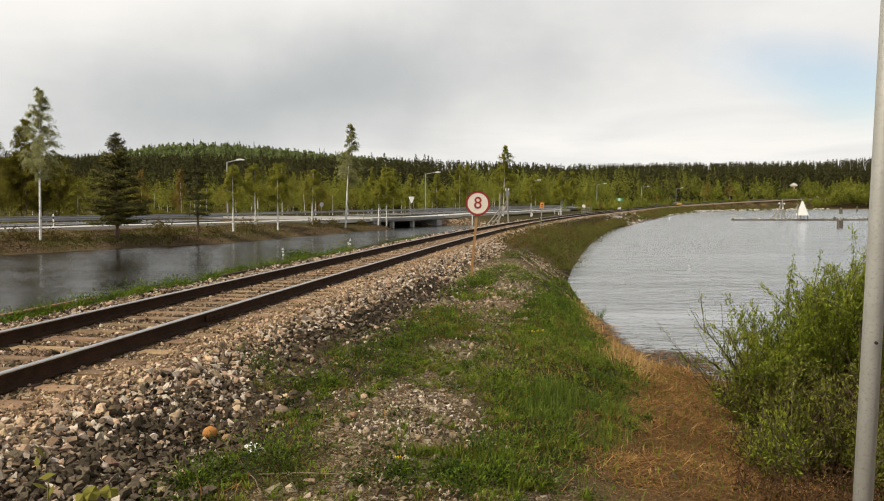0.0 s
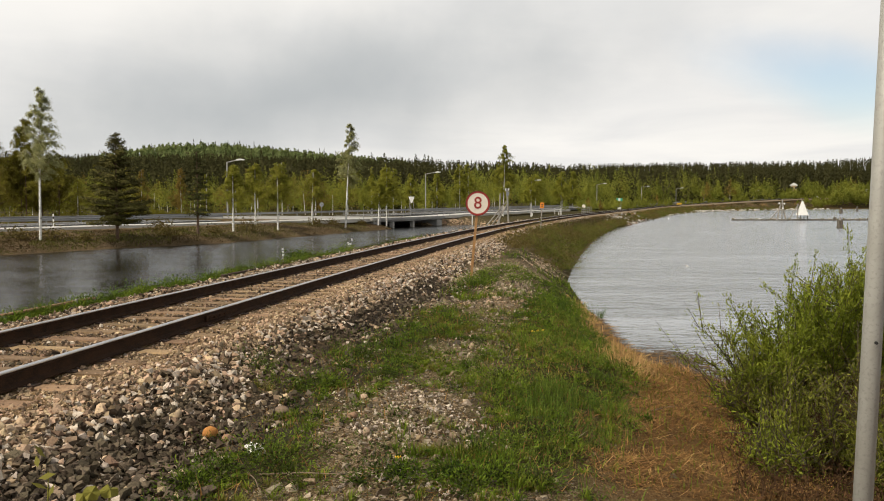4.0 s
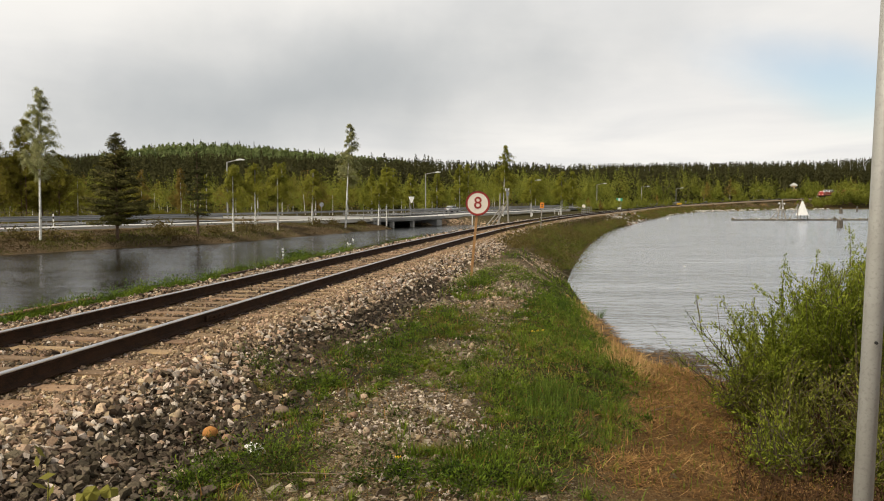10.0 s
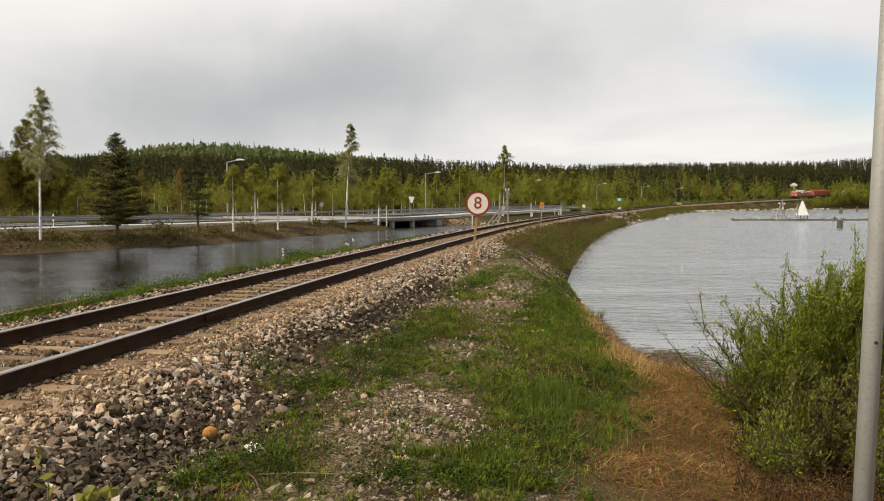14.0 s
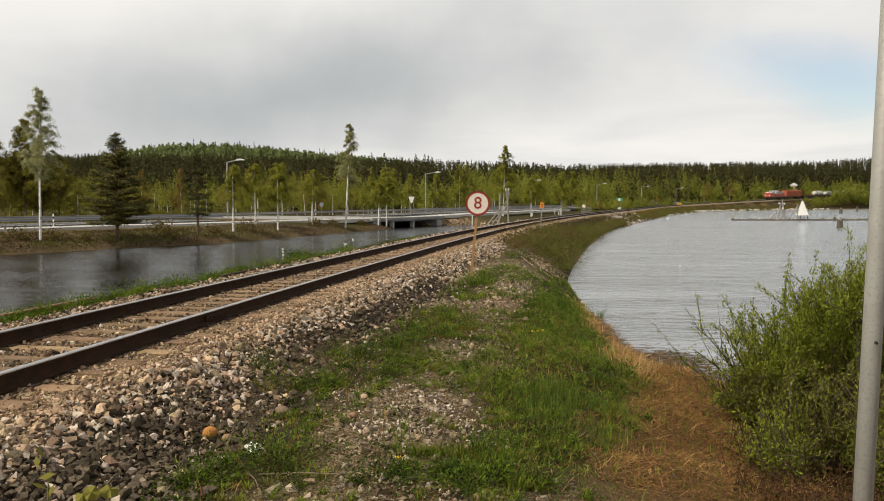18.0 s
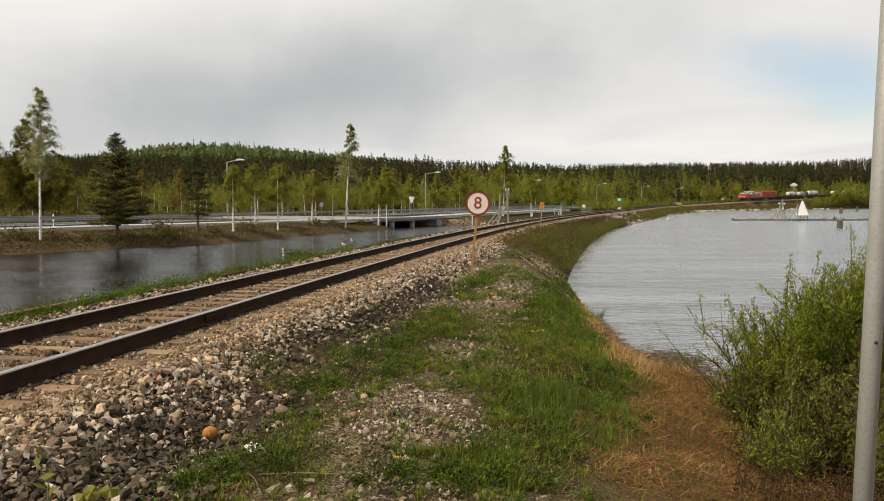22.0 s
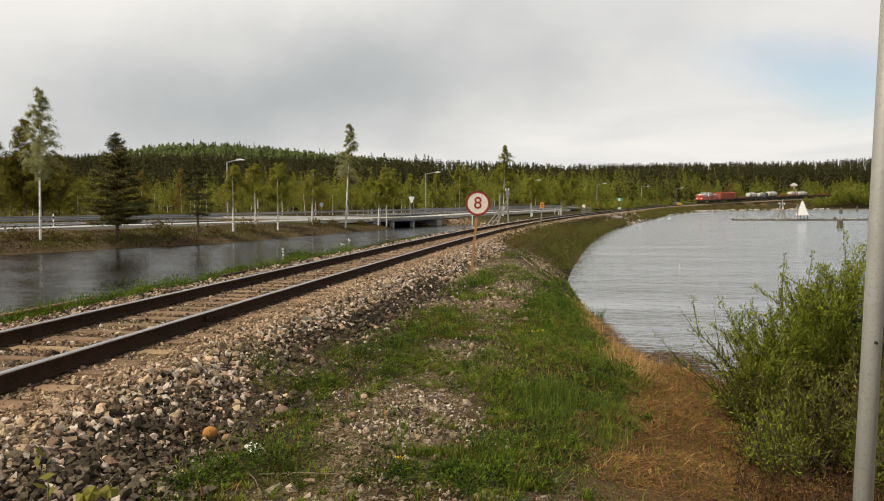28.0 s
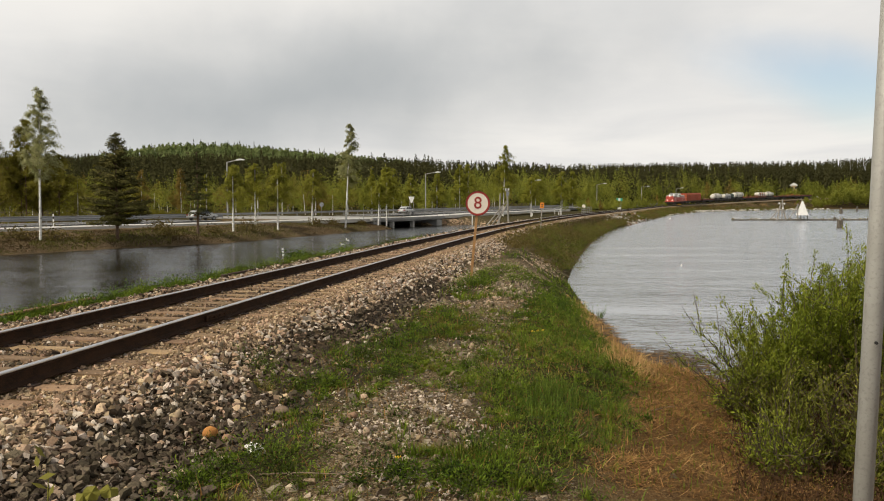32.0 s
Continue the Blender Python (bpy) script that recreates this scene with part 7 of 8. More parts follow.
    blades("dead_grass", x[k], y[k], rng.uniform(0.1, 0.3, k.sum()), rng.uniform(0.004, 0.009, k.sum()), 3.5, M_REED, rng, "golden straw on the dead mat", "dead grass")
    x, y = pick(5000, 0.5, 6.0, 6.0, 14, 1, 1.0)
    blades("grass", x, y, rng.uniform(0.05, 0.16, len(x)), rng.uniform(0.005, 0.009, len(x)), 0.7, M_GRASS, rng, "thin new grass coming through the dead mat")
    x, y = pick(26000, -3, 4.5, 3.4, 20, 0, 1.2)
    blades("dead_grass", x, y, rng.uniform(0.06, 0.2, len(x)), rng.uniform(0.003, 0.007, len(x)), 1.3, M_STRAW, rng, "withered straw among the grass", "dead grass")
    n = 12000
    yv = 40 + 90 * rng.random(n)
    d = rng.uniform(2.2, 4.8, n)
    x, y, _, _ = track_at(np.interp(yv, CY, CS), d)
    k = height(x, y) > WATER + 0.05
    x, y = x[k], y[k]
    blades("grass", x, y, rng.uniform(0.12, 0.35, len(x)), rng.uniform(0.02, 0.05, len(x)), 0.9, M_BANK, rng, "dull grass on the lake bank")
    n = 26000
    yv = 120 + 252 * rng.random(n)
    x, y, _, _ = track_at(np.interp(yv, CY, CS), 2.7 + rng.random(n) * (np.interp(yv, SHORE_Y, SHORE_D) - 2.7))
    k = height(x, y) > WATER + 0.05
    x, y = x[k], y[k]
    u = rng.random(len(x)) + 0.45 * noise2(x, y, 6.0, 61.0)
    for mat, m, label in ((M_BANK, u < 0.35, "dull grass on the far embankment"), (M_BANKGREEN, (u >= 0.35) & (u < 0.8), "olive grass on the far embankment"), (M_STRAW, u >= 0.8, "withered grass on the far embankment")):
        blades("grass", x[m], y[m], rng.uniform(0.2, 0.55, m.sum()), rng.uniform(0.12, 0.3, m.sum()), 0.9, mat, rng, label)
    # bank of the pond by the road
    n = 30000
    i = rng.integers(1, 10, n)
    a, b = POND[i], POND[i + 1]
    u = rng.random(n)[:, None]
    p = a + (b - a) * u
    nrm = np.stack([-(b - a)[:, 1], (b - a)[:, 0]], 1)
    nrm /= np.linalg.norm(nrm, axis=1)[:, None]
    p = p + nrm * rng.uniform(0.0, 6.0, n)[:, None]
    x, y = p[:, 0], p[:, 1]
    k = (~inside(POND, x, y)) & (height(x, y) < -0.62) & (height(x, y) > WATER + 0.03) & (y < 101)
    x, y = x[k], y[k]
    half = rng.random(len(x)) < 0.5
    olive = (noise2(x, y, 3.0, 81.0) > -0.1) & ~half
    blades("grass", x[olive], y[olive], rng.uniform(0.06, 0.2, olive.sum()), rng.uniform(0.03, 0.07, olive.sum()), 0.9, M_BANKGREEN, rng, "olive green grass on the pond bank")
    x, y, half = x[~olive], y[~olive], half[~olive]
    blades("grass", x[half], y[half], rng.uniform(0.05, 0.15, half.sum()), rng.uniform(0.03, 0.07, half.sum()), 1.0, M_BANK, rng, "dull grass on the pond bank")
    blades("dead_grass", x[~half], y[~half], rng.uniform(0.05, 0.14, (~half).sum()), rng.uniform(0.03, 0.06, (~half).sum()), 1.2, M_BANKDEAD, rng, "withered grass on the pond bank", "dead grass")
    # withered reeds along the near shore
    n = 5200
    yv = rng.uniform(13.8, 26, n)
    d = np.interp(yv, SHORE_Y, SHORE_D) - np.abs(rng.normal(0, 0.28, n)) + 0.05
    x, y, _, _ = track_at(np.interp(yv, CY, CS), d)
    k = rng.random(n) < np.clip(0.3 + 0.9 * noise2(x, y, 0.8, 14.0), 0, 1)
    x, y = x[k], y[k]
    blades("withered_reeds", x, y, rng.uniform(0.10, 0.30, len(x)), rng.uniform(0.008, 0.018, len(x)), 1.8, M_REED, rng, "orange withered reeds at the water's edge", "reeds")
    # broad-leaved weeds in tufts
    P, S, A = [], [], []
    spots = [ground_ray(px, py) for px, py in ((690, 680), (700, 660), (860, 640), (885, 685), (835, 660), (760, 600), (800, 850), (830, 880), (680, 850), (705, 855), (560, 690), (480, 690), (450, 660), (830, 505), (350, 870), (320, 878), (390, 850), (470, 825), (480, 850), (910, 500), (990, 550), (880, 860), (960, 870), (590, 690), (640, 640), (700, 620), (750, 640))]
    while len(spots) < 430:
        x, y = rng.uniform(-3, 3.6), 3.6 + 22 * rng.random() ** 1.4
        if rng.random() < float(zones(np.array([x]), np.array([y]))[0][0]):
            spots.append((x, y))
    for _ in range(560):
        yv = 8 + 24 * rng.random() ** 1.2
        x, y, _, _ = track_at(float(np.interp(yv, CY, CS)), -rng.uniform(2.75, 3.75))
        if float(height(x, y)) < WATER + 0.2 or (yv > 18.5 and rng.random() < 0.7):
            continue
        spots.append((float(x), float(y)))
    for j, (x, y) in enumerate(spots):
        big = 1.6 if j < 27 else 1.0
        m = rng.integers(90, 200) * (4 if j < 27 else 1) * (1 if j < 430 else 0.8)
        m = int(m)
        r = rng.uniform(0.07, 0.20) * big * (1 + 0.02 * y) * (1 if j < 430 else 1.25)
        p = rng.normal(0, 1, (m, 3)) * (r * 0.55, r * 0.55, r * 0.35)
        p[:, 2] = np.abs(p[:, 2]) * 1.2
        P.append(p + (x, y, float(height(x, y))))
        A.append(p * (1, 1, 1.3) / (np.linalg.norm(p, axis=1)[:, None] + 1e-6))
        S.append(rng.uniform(0.014, 0.036, m) * (1 + 0.03 * y) * (1 if j < 430 else 1.35))
    # inner leaves drawn together and coloured dark in place of shade
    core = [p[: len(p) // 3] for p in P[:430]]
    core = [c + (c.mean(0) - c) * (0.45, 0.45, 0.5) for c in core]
    tagged(put("weeds", leaf_mesh("weeds", np.concatenate(core), rng.uniform(0.015, 0.035, sum(len(c) for c in core)), rng, 0.5), M_WEEDCORE), "inner leaves of the weed tufts, coloured dark for shade", "weeds", kind="stuff")
    for q, mat, label in ((0, M_WEED, "dark green leafy weeds on the embankment"), (1, M_TUFT, "bright green feathery weeds on the embankment")):
        tagged(put("weeds", leaf_mesh("weeds", np.concatenate(P[q::2]), np.concatenate(S[q::2]), rng, 0.28, np.concatenate(A[q::2])), mat), label, "weeds", kind="stuff")


build_grass()


def build_flowers():
    for px, py, n in ((705, 820, 1), (955, 585, 3)):
        for i in range(n):
            x, y = ground_ray(px + (i - n // 2) * 8, py + 10)
            z = float(height(x, y))
            h = 0.05 + 0.01 * i
            t = thing("dandelion", pose(x, y, z), "yellow dandelion in bloom among the grass", "flower", "dandelions")
            bm = bmesh.new()
            tube(bm, (0, 0, -0.02), (0, 0, h), 0.004, 0.003, 6)
            part("stalk", bm, M_WEED, t)
            bm = bmesh.new()
            bmesh.ops.create_uvsphere(bm, u_segments=14, v_segments=6, radius=0.022 + 0.008 * (n > 1), matrix=Matrix.Translation((0, 0, h + 0.006)) @ Matrix.Diagonal((1, 1, 0.5, 1)))
            for v in bm.verts:
                v.co.x, v.co.y = v.co.x * random.uniform(0.85, 1.15), v.co.y * random.uniform(0.85, 1.15)
            part("flower_head", bm, M_FLOWER, t, "yellow petals")
    # crumpled white scrap
    x, y = ground_ray(459, 808)
    bm = bmesh.new()
    bmesh.ops.create_icosphere(bm, subdivisions=3, radius=0.075)
    for v in bm.verts:
        v.co *= 0.75 + 1.1 * noise.noise(v.co * 38)
        v.co.z *= 0.7
    ob = part("paper_scrap", bm, M_WHITE)
    ob.matrix_world = pose(x, y - 0.2, float(height(x, y - 0.2)) + 0.05)
    tagged(ob, "crumpled white paper scrap in the weeds", "litter")
    # dry sticks
    for (ax, ay), (bx, by), r in (((455, 852), (600, 856), 0.006), ((590, 858), (625, 832), 0.004), ((630, 846), (690, 832), 0.004), ((255, 838), (300, 846), 0.006), ((215, 845), (330, 832), 0.004), ((1000, 805), (1045, 775), 0.005), ((1160, 735), (1205, 728), 0.006), ((430, 845), (455, 890), 0.004), ((560, 760), (650, 785), 0.004)):
        p, q = ground_ray(ax, ay), ground_ray(bx, by)
        bm = bmesh.new()
        za, zb = float(height(*p)) + 0.015, float(height(*q)) + 0.03
        mid = ((p[0] + q[0]) / 2 + 0.02, (p[1] + q[1]) / 2, (za + zb) / 2 + 0.012)
        tube(bm, (*p, za), mid, r, r * 0.8, 6)
        tube(bm, mid, (*q, zb), r * 0.8, r * 0.4, 6)
        ob = part("dry_stick", bm, M_STICK)
        tagged(ob, "thin dry stick lying on the ground", "stick", "dry sticks")


M_STICK = material("dry_stick", (0.26, 0.19, 0.13), (0.18, 0.13, 0.09), 20, 0.9, bump=0.3)
build_flowers()


M_WOODRED = material("old_red_brown_timber", (0.20, 0.11, 0.055), (0.27, 0.16, 0.085), 5, 0.9, bump=0.5, fine=40)


def build_old_timbers():
    """Old beams on the pond side of the track, a stub post and a banded stake."""
    def beam(d0, y0, d1, y1, h, w, zoff, mat, label):
        a, b = track_at(s_at_y(y0), d0), track_at(s_at_y(y1), d1)
        L = math.hypot(b[0] - a[0], b[1] - a[1])
        bm = bmesh.new()
        box(bm, -w / 2, w / 2, 0, L, 0, h, 0.01)
        for v in bm.verts:
            v.co += Vector((random.uniform(-0.01, 0.01), 0, random.uniform(-0.01, 0.01)))
        ob = part("old_beam", bm, mat)
        ob.matrix_world = pose(a[0], a[1], float(height(a[0], a[1])) + zoff, 0, 0, -math.degrees(math.atan2(b[0] - a[0], b[1] - a[1])))
        tagged(ob, label, "beam", "old beams")
    beam(-3.1, 12.6, -3.05, 15.0, 0.04, 0.09, 0.10, M_WOODRED, "old brown timber beam lying in the verge grass")
    beam(-3.1, 10.0, -3.12, 12.5, 0.04, 0.08, 0.10, M_WOODRED, "old brown timber beam lying in the verge grass")
    beam(-2.72, 19.8, -2.68, 22.0, 0.06, 0.10, 0.03, M_RUST, "rusty red-brown rail piece lying in the ballast")
    x, y, _, _ = track_at(s_at_y(14.4), -3.0)
    z = float(height(x, y))
    t = thing("stub_post", pose(x, y, z - 0.05), "short weathered wooden stub post in the verge", "post")
    bm = bmesh.new()
    box(bm, -0.022, 0.022, -0.022, 0.022, -0.2, 0.22, 0.004)
    part("stake", bm, M_WOODGREY, t)
    x, y, _, _ = (-9.45, 50.0, 0, 0)
    z = WATER
    t = thing("banded_stake", pose(x, y, z - 0.05, 0, -6, 0), "white stake with dark bands at the pond's edge", "stake")
    bm = bmesh.new()
    tube(bm, (0, 0, -0.2), (0, 0, 1.5 - 80 * 50 / 1490 - z), 0.06, seg=8)
    part("stake", bm, M_WHITE, t)
    top = 1.5 - 80 * 50 / 1490 - z
    for k in (0.12, 0.28):
        bm = bmesh.new()
        tube(bm, (0, 0, top - k - 0.05), (0, 0, top - k), 0.064, seg=8)
        part("band", bm, M_BLACK, t, "dark band")
    x, y, _, _ = track_at(s_at_y(27.4), -3.6)
    rng = np.random.default_rng(5)
    z = float(height(x, y))
    t = thing("shrub", pose(x, y, z), "small dark green shrub at the pond's edge", "shrub", "shrubs by the track")
    put("stem", rods("stem", [((0, 0, -0.1), tuple(rng.normal(0, 0.18, 2)) + (rng.uniform(0.4, 0.7),), 0.012, 0.004) for _ in range(12)], 4), M_TWIG, t)
    p = rng.normal(0, 1, (1400, 3)) * (0.21, 0.18, 0.15) + (0.05, 0, 0.30)
    put("foliage", leaf_mesh("foliage", p, rng.uniform(0.05, 0.10, 1400), rng, 0.5), M_WEEDVERGE, t)


build_old_timbers()


# willow bush: many branches that sway in the wind
BUSH = []


def build_willow():
    rng = np.random.default_rng(23)
    base_x, base_y = 4.35, 9.8
    z = float(height(base_x, base_y))
    bush = thing("willow_bush", pose(base_x, base_y, z - 0.05), "dense young willow bush in fresh green leaf beside the water", "bush")

    def branch(root, tips, leaf_n, low, mat=M_WILLOW):
        segs, P, A = [], [], []
        for tip in tips:
            tip = np.array(tip)
            mid = tip * 0.5 + np.array([0, 0, 0.10]) * np.linalg.norm(tip) + rng.normal(0, 0.05, 3)
            a = np.zeros(3)
            line = [a, mid * 0.55, mid, mid + (tip - mid) * 0.55 + (0, 0, 0.03), tip]
            for i in range(4):
                segs.append((line[i], line[i + 1], 0.011 * (1 - i * 0.22), 0.011 * (0.78 - i * 0.22) + 0.001))
            line = np.array(line)
            twigs = [(line, leaf_n)]
            for _ in range(6):
                f = rng.uniform(low, 0.9)
                p = np.array([np.interp(f, np.linspace(0, 1, 5), line[:, c]) for c in range(3)])
                q = p + (tip - mid) * rng.uniform(0.2, 0.5) + rng.normal(0, 0.16, 3) + (0, 0, 0.1)
                segs.append((p, q, 0.005, 0.002))
                twigs.append((np.array([p, (p + q) / 2, q]), leaf_n // 3))
            for ln, m in twigs:
                u = low + (1 - low) * rng.random(m) if len(ln) == 5 else rng.random(m)
                k = np.linspace(0, 1, len(ln))
                p = np.stack([np.interp(u, k, ln[:, c]) for c in range(3)], 1)
                d = ln[-1] - ln[-2]
                d = d / (np.linalg.norm(d) + 1e-6)
                P.append(p + rng.normal(0, 0.026, (m, 3)))
                A.append(np.tile(d * 0.8 + (0, 0, 0.25), (m, 1)) + rng.normal(0, 0.35, (m, 3)))
        ob = put("branch", rods("branch", segs, 4), M_TWIG, bush)
        P, A = np.concatenate(P), np.concatenate(A)
        put("leaves", leaf_mesh("leaves", P, rng.uniform(0.026, 0.056, len(P)), rng, 0.30, A), mat, ob)
        ob.location = root
        BUSH.append((ob, Vector(root), rng.random() * 6.28))

    def tip_at(px, py, yy):
        return np.array([(px - 784) / 1490 * yy - base_x, yy - base_y, 1.5 - (py - 358) / 1490 * yy - z + 0.05])

    outline = ((1195, 640), (1222, 580), (1250, 640), (1262, 690), (1292, 592), (1310, 585), (1330, 610), (1350, 565), (1368, 540), (1385, 515), (1400, 520), (1418, 508), (1432, 515), (1450, 495), (1462, 495), (1478, 482), (1490, 488),
               (1505, 462), (1520, 470), (1530, 465), (1545, 460), (1560, 450), (1590, 470), (1620, 480), (1660, 500))
    for i, (px, py) in enumerate(outline):
        yy = base_y + rng.uniform(-0.5, 0.6)
        tips = [tip_at(px, py, yy)]
        for k in range(5):
            t2 = tip_at(px + (rng.uniform(40, 130) if i < 6 else rng.uniform(-25, 40)), py + rng.uniform(15, 190), base_y + rng.uniform(-0.9, 0.7))
            tips.append(t2)
        root = np.array([np.clip(tips[0][0] * 0.6, -0.55, 1.1) + rng.uniform(-0.1, 0.1), rng.uniform(-0.5, 0.3), 0.0])
        branch(tuple(root), [t - root for t in tips], 48 if i < 4 else 330, 0.5 if i < 4 else 0.36)
    # the lower, brownish flank over the water's edge; leaf colour darkened for shade
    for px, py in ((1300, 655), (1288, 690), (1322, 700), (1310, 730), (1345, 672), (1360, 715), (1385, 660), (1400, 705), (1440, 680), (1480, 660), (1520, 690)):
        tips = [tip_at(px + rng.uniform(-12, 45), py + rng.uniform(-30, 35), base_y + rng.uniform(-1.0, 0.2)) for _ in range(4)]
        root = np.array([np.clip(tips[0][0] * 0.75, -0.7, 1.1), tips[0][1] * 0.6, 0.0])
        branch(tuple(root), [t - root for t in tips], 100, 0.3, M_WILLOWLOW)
    # low shoots towards the path; right-hand ones in the shade-darkened leaf colour
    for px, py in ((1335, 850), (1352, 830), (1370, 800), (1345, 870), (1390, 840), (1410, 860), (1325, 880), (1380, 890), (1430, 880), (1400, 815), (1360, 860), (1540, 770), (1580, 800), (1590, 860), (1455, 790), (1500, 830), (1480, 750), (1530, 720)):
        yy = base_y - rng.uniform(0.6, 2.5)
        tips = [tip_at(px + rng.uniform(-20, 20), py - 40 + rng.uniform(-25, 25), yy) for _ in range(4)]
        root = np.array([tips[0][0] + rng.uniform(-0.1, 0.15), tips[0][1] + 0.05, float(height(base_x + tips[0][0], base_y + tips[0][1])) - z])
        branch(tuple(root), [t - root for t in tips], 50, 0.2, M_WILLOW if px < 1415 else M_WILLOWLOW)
    # inner shoots, again in leaves coloured darker for shade
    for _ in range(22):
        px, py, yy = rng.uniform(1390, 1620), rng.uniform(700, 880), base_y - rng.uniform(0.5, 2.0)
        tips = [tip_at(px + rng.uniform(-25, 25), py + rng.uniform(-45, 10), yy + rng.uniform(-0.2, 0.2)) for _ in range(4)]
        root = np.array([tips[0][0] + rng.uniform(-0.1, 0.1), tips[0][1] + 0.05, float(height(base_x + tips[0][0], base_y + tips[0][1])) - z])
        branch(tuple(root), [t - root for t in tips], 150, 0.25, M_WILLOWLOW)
    # last year's brown stems and dead stalks, coloured extra dark for inner shade
    segs = []
    for _ in range(2400):
        x, y = rng.uniform(-0.75, 1.6), rng.normal(-0.15, 0.55)
        h = rng.uniform(0.25, 1.0) * (1.0 - 0.35 * max(0, -x))
        zz = float(height(base_x + x, base_y + y)) - z
        q = (x + rng.normal(-0.05, 0.22) * h, y + rng.normal(0, 0.22) * h)
        segs += [((x, y, zz), (q[0], q[1], zz + h * 0.7), 0.006, 0.0045), ((q[0], q[1], zz + h * 0.7), (q[0] + rng.normal(0, 0.10), q[1] + rng.normal(0, 0.10), zz + h), 0.0045, 0.002)]
    for _ in range(520):
        yy = rng.uniform(6.2, 9.4)
        x, y = (rng.uniform(1340, 1620) + 30 * rng.normal() - 784) / 1490 * yy - base_x, yy - base_y
        h = rng.uniform(0.06, 0.3)
        zz = float(height(base_x + x, base_y + y)) - z
        segs.append(((x, y, zz), (x + rng.normal(-0.03, 0.3) * h, y + rng.normal(0, 0.3) * h, zz + h), 0.006, 0.002))
    put("brushwood", rods("brushwood", segs, 3), M_BRUSH, bush, False, "tangled red-brown old stems, darkened for inner shade")
    # withered leaves fill the bush and its foot, dark in place of shade
    n = 8000
    p = np.stack([rng.uniform(-0.7, 1.6, n), rng.normal(-0.1, 0.5, n), np.abs(rng.normal(0.0, 0.45, n))], 1)
    yy = rng.uniform(6.2, 9.4, 9000)
    x = (rng.uniform(1335, 1620, 9000) + rng.normal(0, 25, 9000) - 784) / 1490 * yy
    p = np.concatenate([p, np.stack([x - base_x, yy - base_y, height(x, yy) - z + np.abs(rng.normal(0.03, 0.10, 9000))], 1)])
    n = len(p)
    put("leaf_litter", leaf_mesh("leaf_litter", p, rng.uniform(0.03, 0.06, n), rng, 0.35), M_DEADLEAF, bush, False, "withered brown leaves, set dark inside the bush for shade")


M_DEADLEAF = leaf_material("withered_leaves", (0.06, 0.033, 0.016), (0.11, 0.062, 0.027), rough=0.85, trans=0.1)
build_willow()


def build_reeds():
    rng = np.random.default_rng(77)
    t = thing("reed_tuft", pose(*P_WATER(1062, 565), WATER), "thin green reed tuft standing in the shallow water", "reeds")
    n = 24
    a = rng.random(n) * 6.28
    ln = rng.uniform(0.2, 0.5, n)
    le = rng.uniform(0.3, 1.1, n)
    segs = [((0.08 * math.cos(k), 0.08 * math.sin(k), -0.1), (0.08 * math.cos(k) + math.cos(k) * l * q * 0.8, math.sin(k) * l * q * 0.5, l * (1 - 0.3 * q)), 0.009, 0.003) for k, l, q in zip(a, ln, le)]
    put("stalks", rods("stalks", segs, 4), M_WEED, t)
    # washed-up reed litter along the near shore
    x, y = [], []
    while len(x) < 2600:
        yy = rng.uniform(13.6, 24)
        s = s_at_y(yy)
        px, py, _, _ = track_at(s, float(np.interp(yy, SHORE_Y, SHORE_D)) + abs(rng.normal(0, 0.5)) * (1.3 if yy < 19 else 0.4) - 0.15)
        x.append(px)
        y.append(py)
    x, y = np.array(x), np.array(y)
    ang = rng.normal(0.2, 0.6, len(x))
    ln = rng.uniform(0.08, 0.4, len(x)) / 2
    z = np.maximum(height(x, y), WATER) + 0.012 + rng.uniform(0, 0.02, len(x))
    segs = [((a - l * math.cos(k), b - l * math.sin(k), c), (a + l * math.cos(k), b + l * math.sin(k), c + 0.006), 0.006, 0.004) for a, b, c, k, l in zip(x, y, z, ang, ln)]
    # dark debris drifted into the corner by the bush, and a golden clump
    cx, cy = P_WATER(1195, 655)
    for _ in range(700):
        a, b, k, l = cx + rng.normal(0, 0.45), cy + rng.normal(0.2, 0.9), rng.normal(0.1, 0.5), rng.uniform(0.04, 0.2)
        c = max(float(height(a, b)), WATER) + rng.uniform(0.008, 0.035)
        segs.append(((a - l * math.cos(k), b - l * math.sin(k), c), (a + l * math.cos(k), b + l * math.sin(k), c + 0.01), 0.008, 0.005))
    gx, gy = ground_ray(1120, 655)
    m = 900
    blades("withered_reeds", gx + rng.normal(0, 0.16, m), gy + rng.normal(0, 0.5, m), rng.uniform(0.12, 0.38, m), rng.uniform(0.006, 0.014, m), 1.3, M_REED, rng, "golden withered reed clump at the water's edge", "reeds")
    half = len(segs) // 3
    tagged(put("reed_litter", rods("reed_litter", segs[:half], 3), M_STRAW), "floating straw and reed litter at the shore", "litter", kind="stuff")
    tagged(put("reed_litter", rods("reed_litter", segs[half:], 3), M_STICKDARK), "dark rotting reed stalks at the shore", "litter", kind="stuff")


def P_WATER(px, py):
    yy = 3.2 * 1490 / (py - 358)
    return (px - 784) / 1490 * yy, yy


M_STICKDARK = material("rotten_stalks", (0.07, 0.05, 0.035), (0.12, 0.085, 0.055), 10, 0.9, bump=0.2)
build_reeds()


